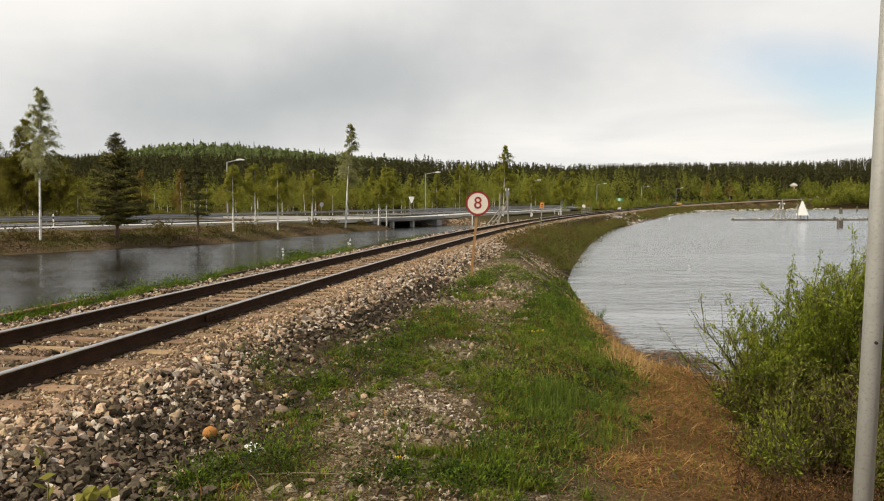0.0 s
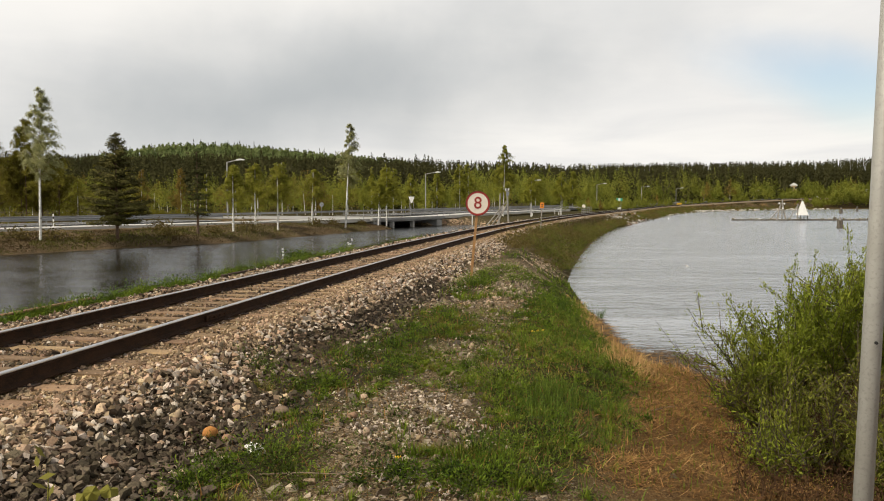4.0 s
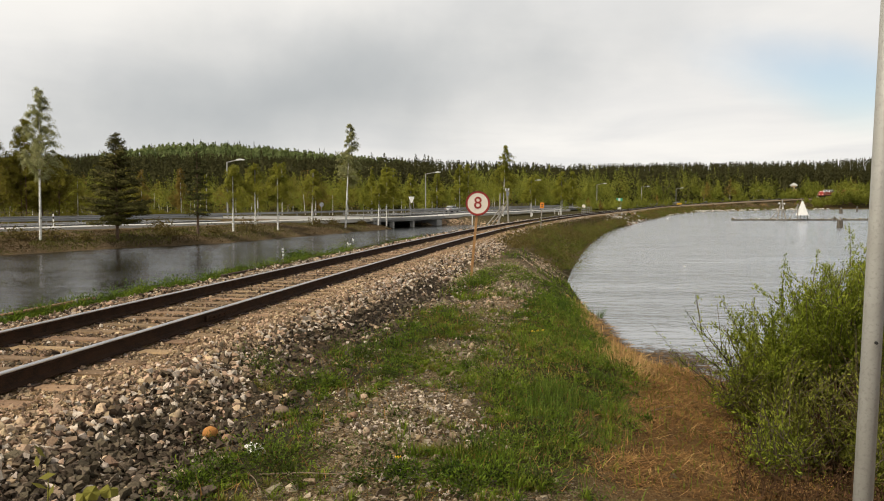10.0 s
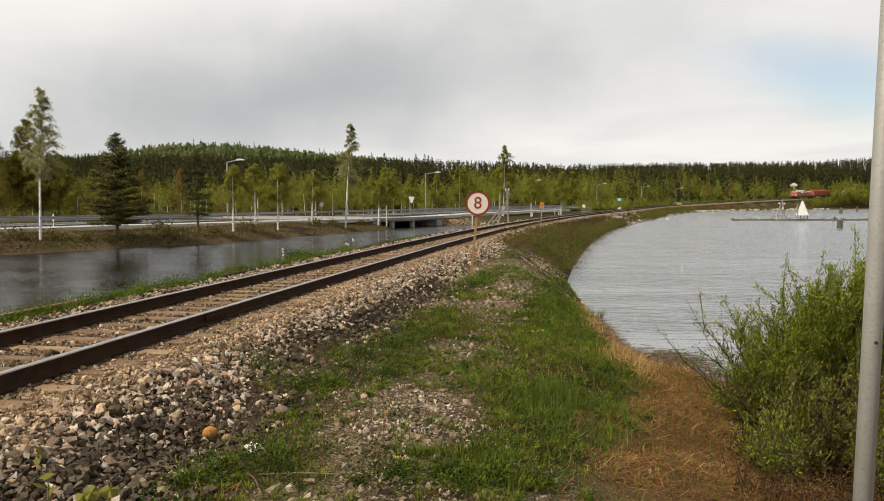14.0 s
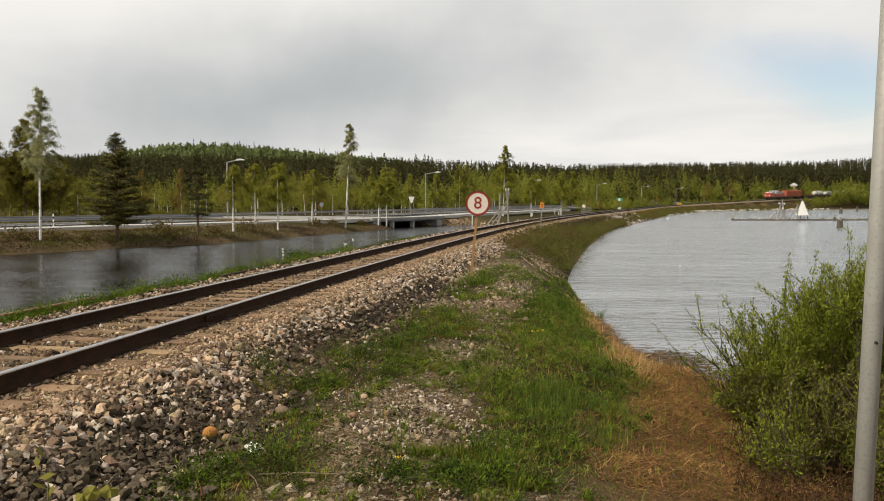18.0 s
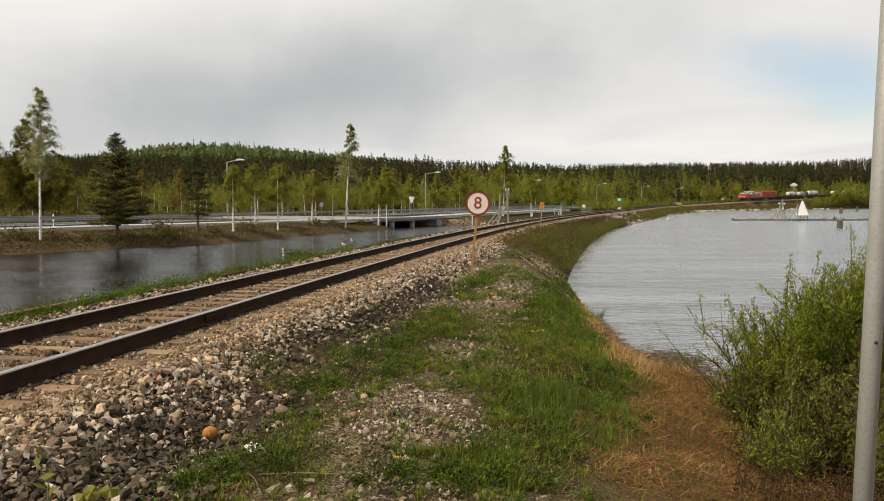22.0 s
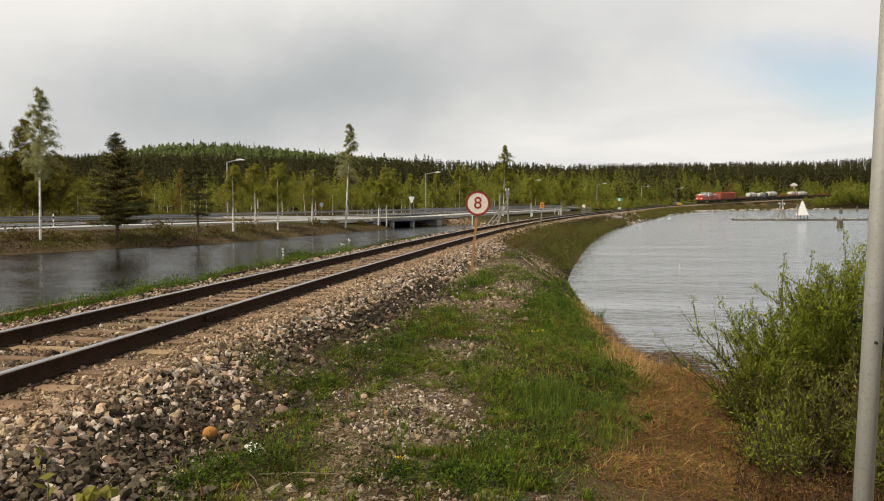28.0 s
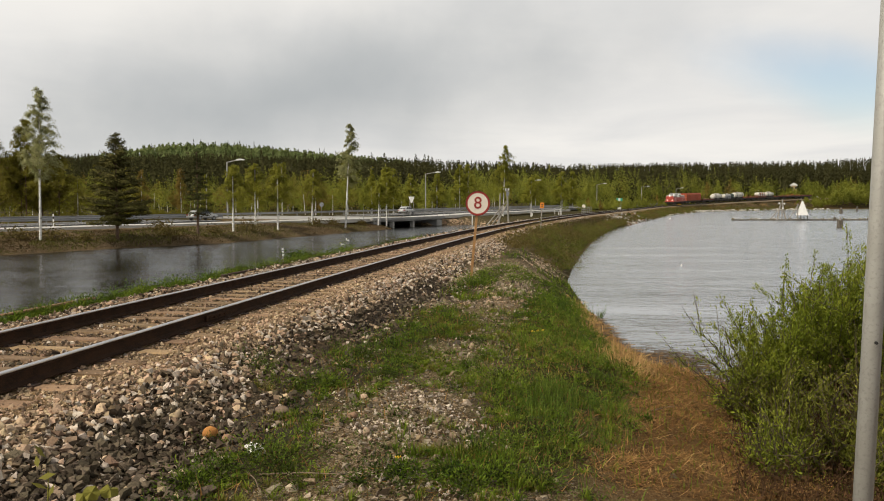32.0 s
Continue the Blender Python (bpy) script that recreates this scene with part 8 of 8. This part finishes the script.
def build_corner_plant():
    """A tall weed beside the ballast."""
    rng = np.random.default_rng(101)
    x, y = -0.487 * 2.9, 2.9
    z = float(height(x, y))
    t = thing("tall_weed", pose(x, y, z), "tall green weed with toothed leaves beside the ballast", "plant")
    h = 1.5 - (815 - 358) / 1490 * 2.9 - z
    put("stalk", rods("stalk", [((0, 0, -0.05), (0.01, 0, h * 0.5), 0.005, 0.004), ((0.01, 0, h * 0.5), (0.03, 0, h * 0.95), 0.004, 0.002)], 6), M_GRASS_DRY, t)
    for i in range(16):
        p = np.array([[rng.normal(0.015, 0.01), rng.normal(0, 0.01), h * (0.45 + 0.55 * i / 15)]])
        ax = np.array([[math.cos(i * 2.4), math.sin(i * 2.4), rng.uniform(0.4, 1.4)]])
        ax /= np.linalg.norm(ax)
        put("leaf", leaf_mesh("leaf", p + ax * 0.03, np.array([rng.uniform(0.05, 0.085)]), rng, 0.36, ax * 3), M_GRASS_DRY, t)
    x, y = -0.425 * 2.75, 2.75
    z = float(height(x, y))
    t2 = thing("broad_weed", pose(x, y, z), "low weed with large round leaves beside the ballast", "plant")
    h = 1.5 - (850 - 358) / 1490 * 2.75 - z
    for k, (dx, dy, dz, s) in enumerate(((0.0, 0.0, -0.06, 0.045), (0.04, 0.05, -0.07, 0.05), (-0.04, 0.03, -0.08, 0.045))):
        bm = bmesh.new()
        n = 12
        c = bm.verts.new((0, 0, 0.008))
        ring = [bm.verts.new((s * 0.6 * math.cos(i * 6.283 / n) * (1 + 0.15 * (i % 2)), s * 0.5 * math.sin(i * 6.283 / n) * (1 + 0.15 * (i % 2)), -0.006 * (i % 3))) for i in range(n)]
        for i in range(n):
            bm.faces.new((c, ring[i], ring[(i + 1) % n]))
        ob = part("leaf", bm, M_GRASS_DRY, t2)
        ob.matrix_local = pose(dx, dy, h + dz, 55 - 20 * k, 25 - 20 * k, 40 * k)
        bm = bmesh.new()
        tube(bm, (0, 0, -0.02), (dx, dy, h + dz), 0.004, 0.003, 5)
        part("leaf_stalk", bm, M_GRASS_DRY, t2)


build_corner_plant()


# ---- the train ----
M_TRAINRED = material("faded_train_red", (0.46, 0.07, 0.045), (0.38, 0.06, 0.04), 1.2, 0.5, bump=0.1, fine=20, c3=(0.24, 0.045, 0.03))
M_WAGONRED = material("rust_red_wagon", (0.40, 0.085, 0.035), (0.32, 0.07, 0.03), 1.0, 0.75, bump=0.2, fine=15, c3=(0.16, 0.05, 0.035))
M_WAGONDARK = material("dark_rust_wagon", (0.19, 0.06, 0.035), (0.12, 0.045, 0.03), 1.0, 0.85, bump=0.2, fine=15)
M_TANK = material("dirty_white_tank", (0.66, 0.63, 0.55), (0.56, 0.53, 0.46), 0.9, 0.55, bump=0.1, fine=10, c3=(0.40, 0.36, 0.29))
M_FRAME = material("grimy_black_frame", (0.035, 0.032, 0.03), (0.06, 0.05, 0.042), 2.0, 0.85, bump=0.2)
M_GLASS = material("dark_window_glass", (0.02, 0.022, 0.025), (0.03, 0.033, 0.036), 3.0, 0.12, bump=0.0)
M_GREYROOF = material("grey_roof_sheet", (0.30, 0.30, 0.30), (0.22, 0.22, 0.22), 1.5, 0.7, bump=0.2)
M_GREENTANK = material("dark_green_tank", (0.035, 0.06, 0.05), (0.05, 0.075, 0.06), 1.0, 0.6, bump=0.1)
M_LAMP = material("headlamp_lens", (0.9, 0.88, 0.8), (0.9, 0.88, 0.8), 1.0, 0.2, bump=0.0)
M_LAMP.node_tree.nodes["Principled BSDF"].inputs["Emission Color"].default_value = (1, 0.93, 0.75, 1)
M_LAMP.node_tree.nodes["Principled BSDF"].inputs["Emission Strength"].default_value = 0.9


def bogie(t, y):
    bm = bmesh.new()
    box(bm, -1.05, 1.05, y - 1.7, y + 1.7, 0.35, 0.75, 0.04)
    b = part("bogie", bm, M_FRAME, t, "black bogie frame")
    for dy in (-1.0, 1.0):
        for dx in (-0.8, 0.8):
            bm = bmesh.new()
            tube(bm, (dx - 0.07, y + dy, 0.46), (dx + 0.07, y + dy, 0.46), 0.46, seg=18)
            part("wheel", bm, M_RUST, b)


def underframe(t, L, z0=0.9, z1=1.25):
    bm = bmesh.new()
    box(bm, -1.4, 1.4, -L / 2 + 0.3, L / 2 - 0.3, z0, z1, 0.04)
    part("underframe", bm, M_FRAME, t, "black underframe")
    for sy in (-1, 1):
        for dx in (-0.85, 0.85):
            bm = bmesh.new()
            tube(bm, (dx, sy * (L / 2 - 0.35), 1.05), (dx, sy * (L / 2 + 0.1), 1.05), 0.12, 0.22, 10)
            part("buffer", bm, M_FRAME, t)
    for sy in (-1, 1):
        bogie(t, sy * (L / 2 - 2.6))


def build_loco():
    """Diesel shunter: low hoods and a cab, red below, white above."""
    L = 17.0
    t = thing("locomotive", pose(0, 0, 0), "red and white diesel locomotive with a glazed cab", "locomotive")
    underframe(t, L)
    bm = bmesh.new()
    box(bm, -1.5, 1.5, -L / 2 + 0.1, L / 2 - 0.1, 1.2, 1.45, 0.03)
    part("deck", bm, M_TRAINRED, t)
    for name, y0, y1, w in (("front_hood", 2.6, L / 2 - 0.7, 1.25), ("rear_hood", -L / 2 + 0.5, -0.9, 1.25)):
        bm = bmesh.new()
        box(bm, -w, w, y0, y1, 1.45, 2.75, 0.10)
        h = part(name, bm, M_TRAINRED, t, "red engine hood")
        bm = bmesh.new()
        box(bm, -w + 0.04, w - 0.04, y0 + 0.05, y1 - 0.05, 2.76, 3.2, 0.15)
        part("hood_top", bm, M_WHITE, h, "white upper hood panel")
        n = int((y1 - y0) / 1.3)
        for i in range(n):
            yy = y0 + 0.5 + i * 1.3
            for sx in (-1, 1):
                bm = bmesh.new()
                box(bm, sx * (w - 0.02) - 0.02, sx * (w - 0.02) + 0.02, yy, yy + 0.75, 2.82, 3.1)
                part("grille", bm, M_FRAME, h, "dark air grille")
    bm = bmesh.new()
    prism(bm, ((-0.9, 1.45), (2.6, 1.45), (2.6, 2.6), (2.45, 3.6), (2.1, 3.78), (-0.4, 3.78), (-0.75, 3.6), (-0.9, 2.6)), "x", -1.5, 1.5)
    c = part("cab", bm, M_WHITE, t, "white driver's cab")
    bm = bmesh.new()
    box(bm, -1.52, 1.52, -0.92, 2.62, 1.45, 2.6)
    part("cab_skirt", bm, M_TRAINRED, c, "red lower cab panel")
    for sx in (-1, 1):
        for y0, y1 in ((-0.5, 0.5), (1.1, 2.1)):
            bm = bmesh.new()
            box(bm, sx * 1.5 - 0.02, sx * 1.5 + 0.02, y0, y1, 2.75, 3.4)
            part("side_window", bm, M_GLASS, c, "dark cab window")
    for yy in (-0.86, 2.56):
        for sx in (-0.75, 0.75):
            bm = bmesh.new()
            box(bm, sx - 0.5, sx + 0.5, yy - 0.04, yy + 0.04, 3.2, 3.55)
            part("end_window", bm, M_GLASS, c, "dark cab window")
    bm = bmesh.new()
    box(bm, -1.4, 1.4, -0.8, 2.5, 3.77, 3.87, 0.05)
    part("cab_roof", bm, M_GREYROOF, c, "grey roof")
    bm = bmesh.new()
    box(bm, -1.05, 1.05, L / 2 - 0.72, L / 2 - 0.62, 2.0, 3.1, 0.03)
    part("nose_panel", bm, M_TRAINRED, t, "red nose panel")
    for dx, z in ((-0.75, 1.75), (0.75, 1.75), (0.0, 3.0)):
        bm = bmesh.new()
        tube(bm, (dx, L / 2 - 0.75, z), (dx, L / 2 - 0.55, z), 0.15, seg=12)
        part("headlamp", bm, M_LAMP, t, "lit headlamp")
    for dx in (-1.42, 1.42):
        for y0, y1 in ((2.7, L / 2 - 0.3), (-L / 2 + 0.3, -1.0)):
            bm = bmesh.new()
            tube(bm, (dx, y0, 2.45), (dx, y1, 2.45), 0.03, seg=6)
            for k in range(4):
                yy = y0 + (y1 - y0) * k / 3
                tube(bm, (dx, yy, 1.45), (dx, yy, 2.45), 0.025, seg=6)
            part("handrail", bm, M_WHITE, t, "white handrail")
    for yy in (0.2, -4.5):
        bm = bmesh.new()
        tube(bm, (0, yy, 3.15), (0, yy, 3.9), 0.12, seg=8)
        part("exhaust", bm, M_FRAME, t)
    return t, L


def build_box_wagon():
    L = 17.0
    t = thing("box_wagon", pose(0, 0, 0), "rust-red covered goods wagon", "wagon")
    underframe(t, L)
    bm = bmesh.new()
    prism(bm, ((-1.4, 1.25), (1.4, 1.25), (1.4, 3.4), (0.9, 3.75), (-0.9, 3.75), (-1.4, 3.4)), "y", -L / 2 + 0.4, L / 2 - 0.4)
    part("body", bm, M_WAGONRED, t, "red ribbed body")
    for i in range(13):
        y = -L / 2 + 0.6 + i * (L - 1.2) / 12
        for sx in (-1, 1):
            bm = bmesh.new()
            box(bm, sx * 1.42 - 0.04, sx * 1.42 + 0.04, y - 0.05, y + 0.05, 1.25, 3.4)
            part("rib", bm, M_WAGONRED, t)
    bm = bmesh.new()
    box(bm, -1.0, 1.0, -L / 2 + 0.35, L / 2 - 0.35, 3.72, 3.81, 0.03)
    part("roof_sheet", bm, M_WAGONRED, t)
    return t, L


def build_flat_wagon(L, stakes, label="empty low dark rust-red flat wagon"):
    t = thing("flat_wagon", pose(0, 0, 0), label, "wagon", "flat wagons of the train")
    underframe(t, L, 0.8, 1.15)
    bm = bmesh.new()
    box(bm, -1.45, 1.45, -L / 2 + 0.2, L / 2 - 0.2, 1.15, 1.55, 0.03)
    part("side_boards", bm, M_WAGONDARK, t, "low dark rust-red sides")
    for i in range(stakes):
        y = -L / 2 + 0.7 + i * (L - 1.4) / max(1, stakes - 1)
        for sx in (-1.4, 1.4):
            bm = bmesh.new()
            box(bm, sx - 0.05, sx + 0.05, y - 0.06, y + 0.06, 1.2, 2.3)
            part("stake", bm, M_WAGONRED, t, "upright red stake")
    return t, L


def build_tank_wagon(L, mat, label, domes=1, rad=0.9, rear=None):
    t = thing("tank_wagon", pose(0, 0, 0), label, "wagon", "tank wagons of the train")
    underframe(t, L)
    bm = bmesh.new()
    bmesh.ops.create_uvsphere(bm, u_segments=20, v_segments=16, radius=1.0)
    for v in bm.verts:
        # stretch the sphere into a tank with dished ends
        x, y, z = v.co
        k = L / 2 - 1.1
        yy = z
        v.co = Vector((x * rad, (1 if yy > 0 else -1) * k * min(1, abs(yy) * 3.2) + yy * 0.45, y * rad + 1.4 + rad)) if abs(yy) > 1e-4 else Vector((x * rad, 0, y * rad + 1.4 + rad))
    part("tank", bm, mat, t, "", True)
    for i in range(domes):
        y = (i - (domes - 1) / 2) * 2.2
        bm = bmesh.new()
        tube(bm, (0, y, 1.3 + 2 * rad), (0, y, 1.65 + 2 * rad), 0.4, 0.35, 12)
        part("dome", bm, mat, t)
    for y in (-L / 4, L / 4):
        bm = bmesh.new()
        box(bm, -1.2, 1.2, y - 0.15, y + 0.15, 1.2, 1.75)
        part("saddle", bm, M_FRAME, t)
        bm = bmesh.new()
        for i in range(20):
            a, b = i * math.pi / 10, (i + 1) * math.pi / 10
            tube(bm, ((rad + 0.03) * math.cos(a), y, 1.4 + rad + (rad + 0.03) * math.sin(a)), ((rad + 0.03) * math.cos(b), y, 1.4 + rad + (rad + 0.03) * math.sin(b)), 0.07, seg=4)
        part("band", bm, M_FRAME, t, "dark strap")
    bm = bmesh.new()
    box(bm, -0.4, 0.4, -1.6, 1.6, 1.40 + 2 * rad, 1.46 + 2 * rad)
    part("walkway", bm, M_FRAME, t)
    if rear:
        bm = bmesh.new()
        box(bm, -1.2, 1.2, -L / 2 + 0.3, -L / 2 + 2.6, 1.3, 3.1, 0.3)
        part("end_tank", bm, rear, t, "dark green end tank")
        for y in (-1.2, 0.6, 2.4):
            bm = bmesh.new()
            tube(bm, (-0.95, y, 2.0), (0.95, y, 2.0), 0.88, seg=14)
            part("hoop", bm, M_GREYROOF, t, "grey lagging hoop")
    return t, L


def build_container_wagon(L):
    t, _ = build_flat_wagon(L, 0, "flat wagon with small white and red drums")
    for k, y in enumerate((-3.2, -0.8, 1.6)):
        bm = bmesh.new()
        tube(bm, (-0.9, y, 2.45), (0.9, y, 2.45), 0.75, seg=16)
        part("drum", bm, M_TANK, t, "white drum")
        bm = bmesh.new()
        box(bm, -1.0, 1.0, y - 1.1, y - 0.9, 1.7, 3.1)
        part("rack", bm, M_WAGONRED, t)
    return t, L


def build_train():
    cars, off = [], 0.0
    makers = (build_loco, build_box_wagon, lambda: build_flat_wagon(12.0, 0), lambda: build_tank_wagon(10.0, M_TANK, "dirty white tank wagon with dark straps", 2), lambda: build_tank_wagon(9.2, M_TANK, "dirty white and dark green tank wagon", 1, 0.8, M_GREENTANK),
              lambda: build_tank_wagon(10.2, M_TANK, "cream tank wagon with dark straps", 1, 1.05), lambda: build_flat_wagon(10.5, 4, "low rust-red flat wagon with stakes"), lambda: build_container_wagon(9.5),
              lambda: build_tank_wagon(9.6, M_TANK, "dirty white tank wagon with dark straps", 2), lambda: build_flat_wagon(12.0, 0), lambda: build_flat_wagon(12.0, 5, "low rust-red flat wagon with stakes"), lambda: build_flat_wagon(12.0, 0))
    for make in makers:
        t, L = make()
        cars.append((t, off + L / 2, L))
        off += L + 1.0
    return cars


TRAIN = build_train()
# length along the track of the locomotive's front, from the camera, by time
TRAIN_T = np.array([0, 9, 11, 13, 17, 19, 21, 23, 25, 28, 30, 32.0])
TRAIN_S = np.array([510.7, 451.0, 437.8, 423.9, 395.1, 380.7, 367.6, 353.7, 339.2, 317.2, 301.0, 281.0])


# ---- road traffic ----
def build_car(paint, label, van=0.0):
    """A saloon car, 4.5 m long, facing +y."""
    t = thing("car", pose(0, 0, 0), label, "car", "cars on the road")
    z = 1.45 + van
    bm = bmesh.new()
    prism(bm, ((-2.22, 0.32), (2.15, 0.28), (2.25, 0.45), (2.2, 0.66), (1.95, 0.78), (1.05, 0.92), (-1.7, 0.96), (-2.2, 0.92), (-2.26, 0.6)), "x", -0.86, 0.86)
    bmesh.ops.bevel(bm, geom=bm.edges[:], offset=0.05, segments=2, affect="EDGES")
    body = part("body", bm, paint, t, "", True)
    bm = bmesh.new()
    lo = [(-2.0 - van, 0.92), (1.15, 0.90), (0.35, z - 0.04), (-0.2, z), (-1.1 - van, z - 0.02), (-1.5 - van * 0.8, z - 0.1)]
    prism(bm, lo, "x", -0.78, 0.78)
    for v in bm.verts:
        if v.co.z > 1.2:
            v.co.x *= 0.82
    bmesh.ops.bevel(bm, geom=bm.edges[:], offset=0.04, segments=2, affect="EDGES")
    roof = part("roof", bm, paint, t, "", True)
    for sx in (-1, 1):
        for pts in (((0.95, 0.98), (0.30, z - 0.12), (-0.38, z - 0.09), (-0.38, 0.98)), ((-0.46, 0.98), (-0.46, z - 0.09), (-1.15, z - 0.13), (-1.65, 0.98))):
            bm = bmesh.new()
            vs = [bm.verts.new((sx * ((0.80 if w < 1.1 else 0.665) + 0.012), y, w)) for y, w in pts]
            vs2 = [bm.verts.new((v.co.x - sx * 0.02, v.co.y, v.co.z)) for v in vs]
            bm.faces.new(vs)
            bm.faces.new(vs2[::-1])
            part("side_window", bm, M_GLASS, roof, "dark tinted window")
    for pts in (((1.10, 0.96), (0.36, z - 0.08)), ((-1.93 - van, 0.98), (-1.48 - van * 0.8, z - 0.14))):
        (y0, z0), (y1, z1) = pts
        o = 0.03 if y0 > 0 else -0.03
        bm = bmesh.new()
        vs = [bm.verts.new(c) for c in ((-0.70, y0 + o, z0), (0.70, y0 + o, z0), (0.58, y1 + o, z1), (-0.58, y1 + o, z1))]
        bm.faces.new(vs)
        part("windscreen", bm, M_GLASS, roof, "dark windscreen")
    for sx in (-1, 1):
        for y in (-1.35, 1.4):
            bm = bmesh.new()
            tube(bm, (sx * 0.66, y, 0.31), (sx * 0.87, y, 0.31), 0.31, seg=18)
            w = part("wheel", bm, M_BLACK, t, "black tyre")
            bm = bmesh.new()
            tube(bm, (sx * 0.86, y, 0.31), (sx * 0.885, y, 0.31), 0.20, seg=14)
            part("rim", bm, M_GALV, w, "grey wheel rim")
        bm = bmesh.new()
        box(bm, sx * 0.62 - 0.17, sx * 0.62 + 0.17, 2.10, 2.23, 0.56, 0.70, 0.02)
        part("headlight", bm, M_LAMP, t, "lit headlight")
        bm = bmesh.new()
        box(bm, sx * 0.66 - 0.15, sx * 0.66 + 0.15, -2.28, -2.20, 0.66, 0.84, 0.02)
        part("tail_light", bm, M_RED, t, "red tail light")
        bm = bmesh.new()
        box(bm, sx * 0.92 - 0.08, sx * 0.92 + 0.08, 0.72, 0.86, 0.94, 1.08, 0.02)
        part("mirror", bm, paint, t)
    return t


M_SILVER = material("silver_car_paint", (0.42, 0.43, 0.44), (0.38, 0.39, 0.40), 1.0, 0.3, metal=0.5, bump=0.0)
M_CARWHITE = material("pale_silver_car_paint", (0.56, 0.57, 0.57), (0.52, 0.53, 0.53), 1.0, 0.3, metal=0.3, bump=0.0)
M_CARGREY = material("grey_car_paint", (0.55, 0.555, 0.56), (0.50, 0.505, 0.51), 1.0, 0.3, metal=0.5, bump=0.0)
CARS = ((build_car(M_SILVER, "silver saloon car driving along the road"), ((0, -0.9, 0), (5.5, -0.466, 0), (6, -0.363, 0), (6.5, -0.300, 0), (7, -0.236, 0), (7.5, -0.183, 0), (8, -0.131, 0), (9, -0.050, 0), (9.5, -0.0168, 0), (10, 0.012, 0), (11, 0.060, 0), (12, 0.103, 0),
                                                                          (12.5, 0.123, 0), (13, 0.139, 0), (13.5, 0.1545, 0), (14, 0.1685, 0), (14.5, 0.180, 0), (16.5, 0.2255, 0), (17, 0.2356, 0), (18, 0.2523, 0), (20, 0.29, 0), (22, 0.335, 0), (24, 0.39, 0), (26, 0.45, 0), (32, 0.62, 0))),
        (build_car(M_CARWHITE, "pale silver car driving along the road", 0.04), ((0, -0.9, 0), (27.6, -0.72, 0), (28.5, -0.505, 0), (29, -0.402, 0), (29.3, -0.344, 0), (29.6, -0.296, 0), (30, -0.242, 0), (30.3, -0.203, 0), (30.6, -0.165, 0), (31, -0.128, 0), (31.4, -0.086, 0), (32, -0.042, 0))),
        (build_car(M_CARGREY, "silver-grey saloon car driving along the road"), ((0, -0.95, 0), (29.9, -0.80, 0), (31, -0.454, 0), (31.2, -0.414, 0), (31.4, -0.376, 0), (31.6, -0.346, 0), (31.8, -0.313, 0), (32, -0.285, 0))))
# these are small cars: 3.9 m long
for car, _ in CARS:
    for piece in car.children_recursive:
        place = piece.matrix_local.copy()
        place.translation *= 0.87
        piece.matrix_local = place
        if piece.data:
            piece.data.transform(Matrix.Scale(0.87, 4))


def road_point(tan):
    """Where the nearer lane of the road is seen at this tangent."""
    yy = np.linspace(30, 480, 4501)
    xx = hermite(ROAD_Y, ROAD_X, yy)
    sl = np.gradient(xx, yy)
    lx, ly = xx + 1.8 / np.sqrt(1 + sl ** 2), yy - 1.8 * sl / np.sqrt(1 + sl ** 2)
    t = lx / ly
    return [float(np.interp(tan, t, a)) for a in (lx, ly, np.degrees(np.arctan(sl)))]


def motions():
    """All that moves: train, cars, the drifting ripples and the willow in the wind."""
    walk(LAKE, [(0, pose(0, 0, WATER)), (16, pose(3.0, -5.0, WATER)), (32, pose(6.0, -10.0, WATER))])
    for t, mid, length in TRAIN:
        rows = []
        for k in range(33):
            s = S_CAM + float(hermite(TRAIN_T, TRAIN_S, np.array([float(k)]))[0]) + mid
            a, b = track_at(s - length * 0.35), track_at(s + length * 0.35)
            x, y, z = [(a[i] + b[i]) / 2 for i in range(3)]
            turn = math.degrees(math.atan2(a[0] - b[0], a[1] - b[1]))
            slope = math.degrees(math.atan2(a[2] - b[2], math.hypot(a[0] - b[0], a[1] - b[1])))
            rows.append((k, pose(x, y, z, slope, 0, -turn)))
        walk(t, rows)
    for car, rows in CARS:
        out = []
        for t, tan, _ in rows:
            x, y, h = road_point(tan)
            out.append((t, pose(x, y, road_z(x, y) + 0.02, 0, 0, -h)))
        walk(car, out)
    for ob, root, phase in BUSH:
        rows = []
        for k in range(41):
            t = k * 0.8
            gust = 0.6 + 0.5 * math.sin(0.55 * t + 0.4)
            rows.append((t, pose(*root, 1.4 * gust * math.sin(1.9 * t + phase), 2.6 * gust * math.sin(1.45 * t + 0.35 * phase) + 1.2, 0)))
        walk(ob, rows)
    for i, crown in enumerate(SWAY):
        walk(crown, [(k * 1.6, pose(0, 0, 0, 0.25 * math.sin(1.1 * k + i), 0.45 * math.sin(0.9 * k + 0.7 * i), 0)) for k in range(21)])
    for i, g in enumerate(GULLS):
        x, y, _ = g.location
        walk(g, [(k * 8.0, pose(x + 0.25 * math.sin(k + i), y + 0.3 * math.sin(0.7 * k + 2 * i), WATER, 0, 0, 60 * i + 12 * k)) for k in range(5)])


motions()
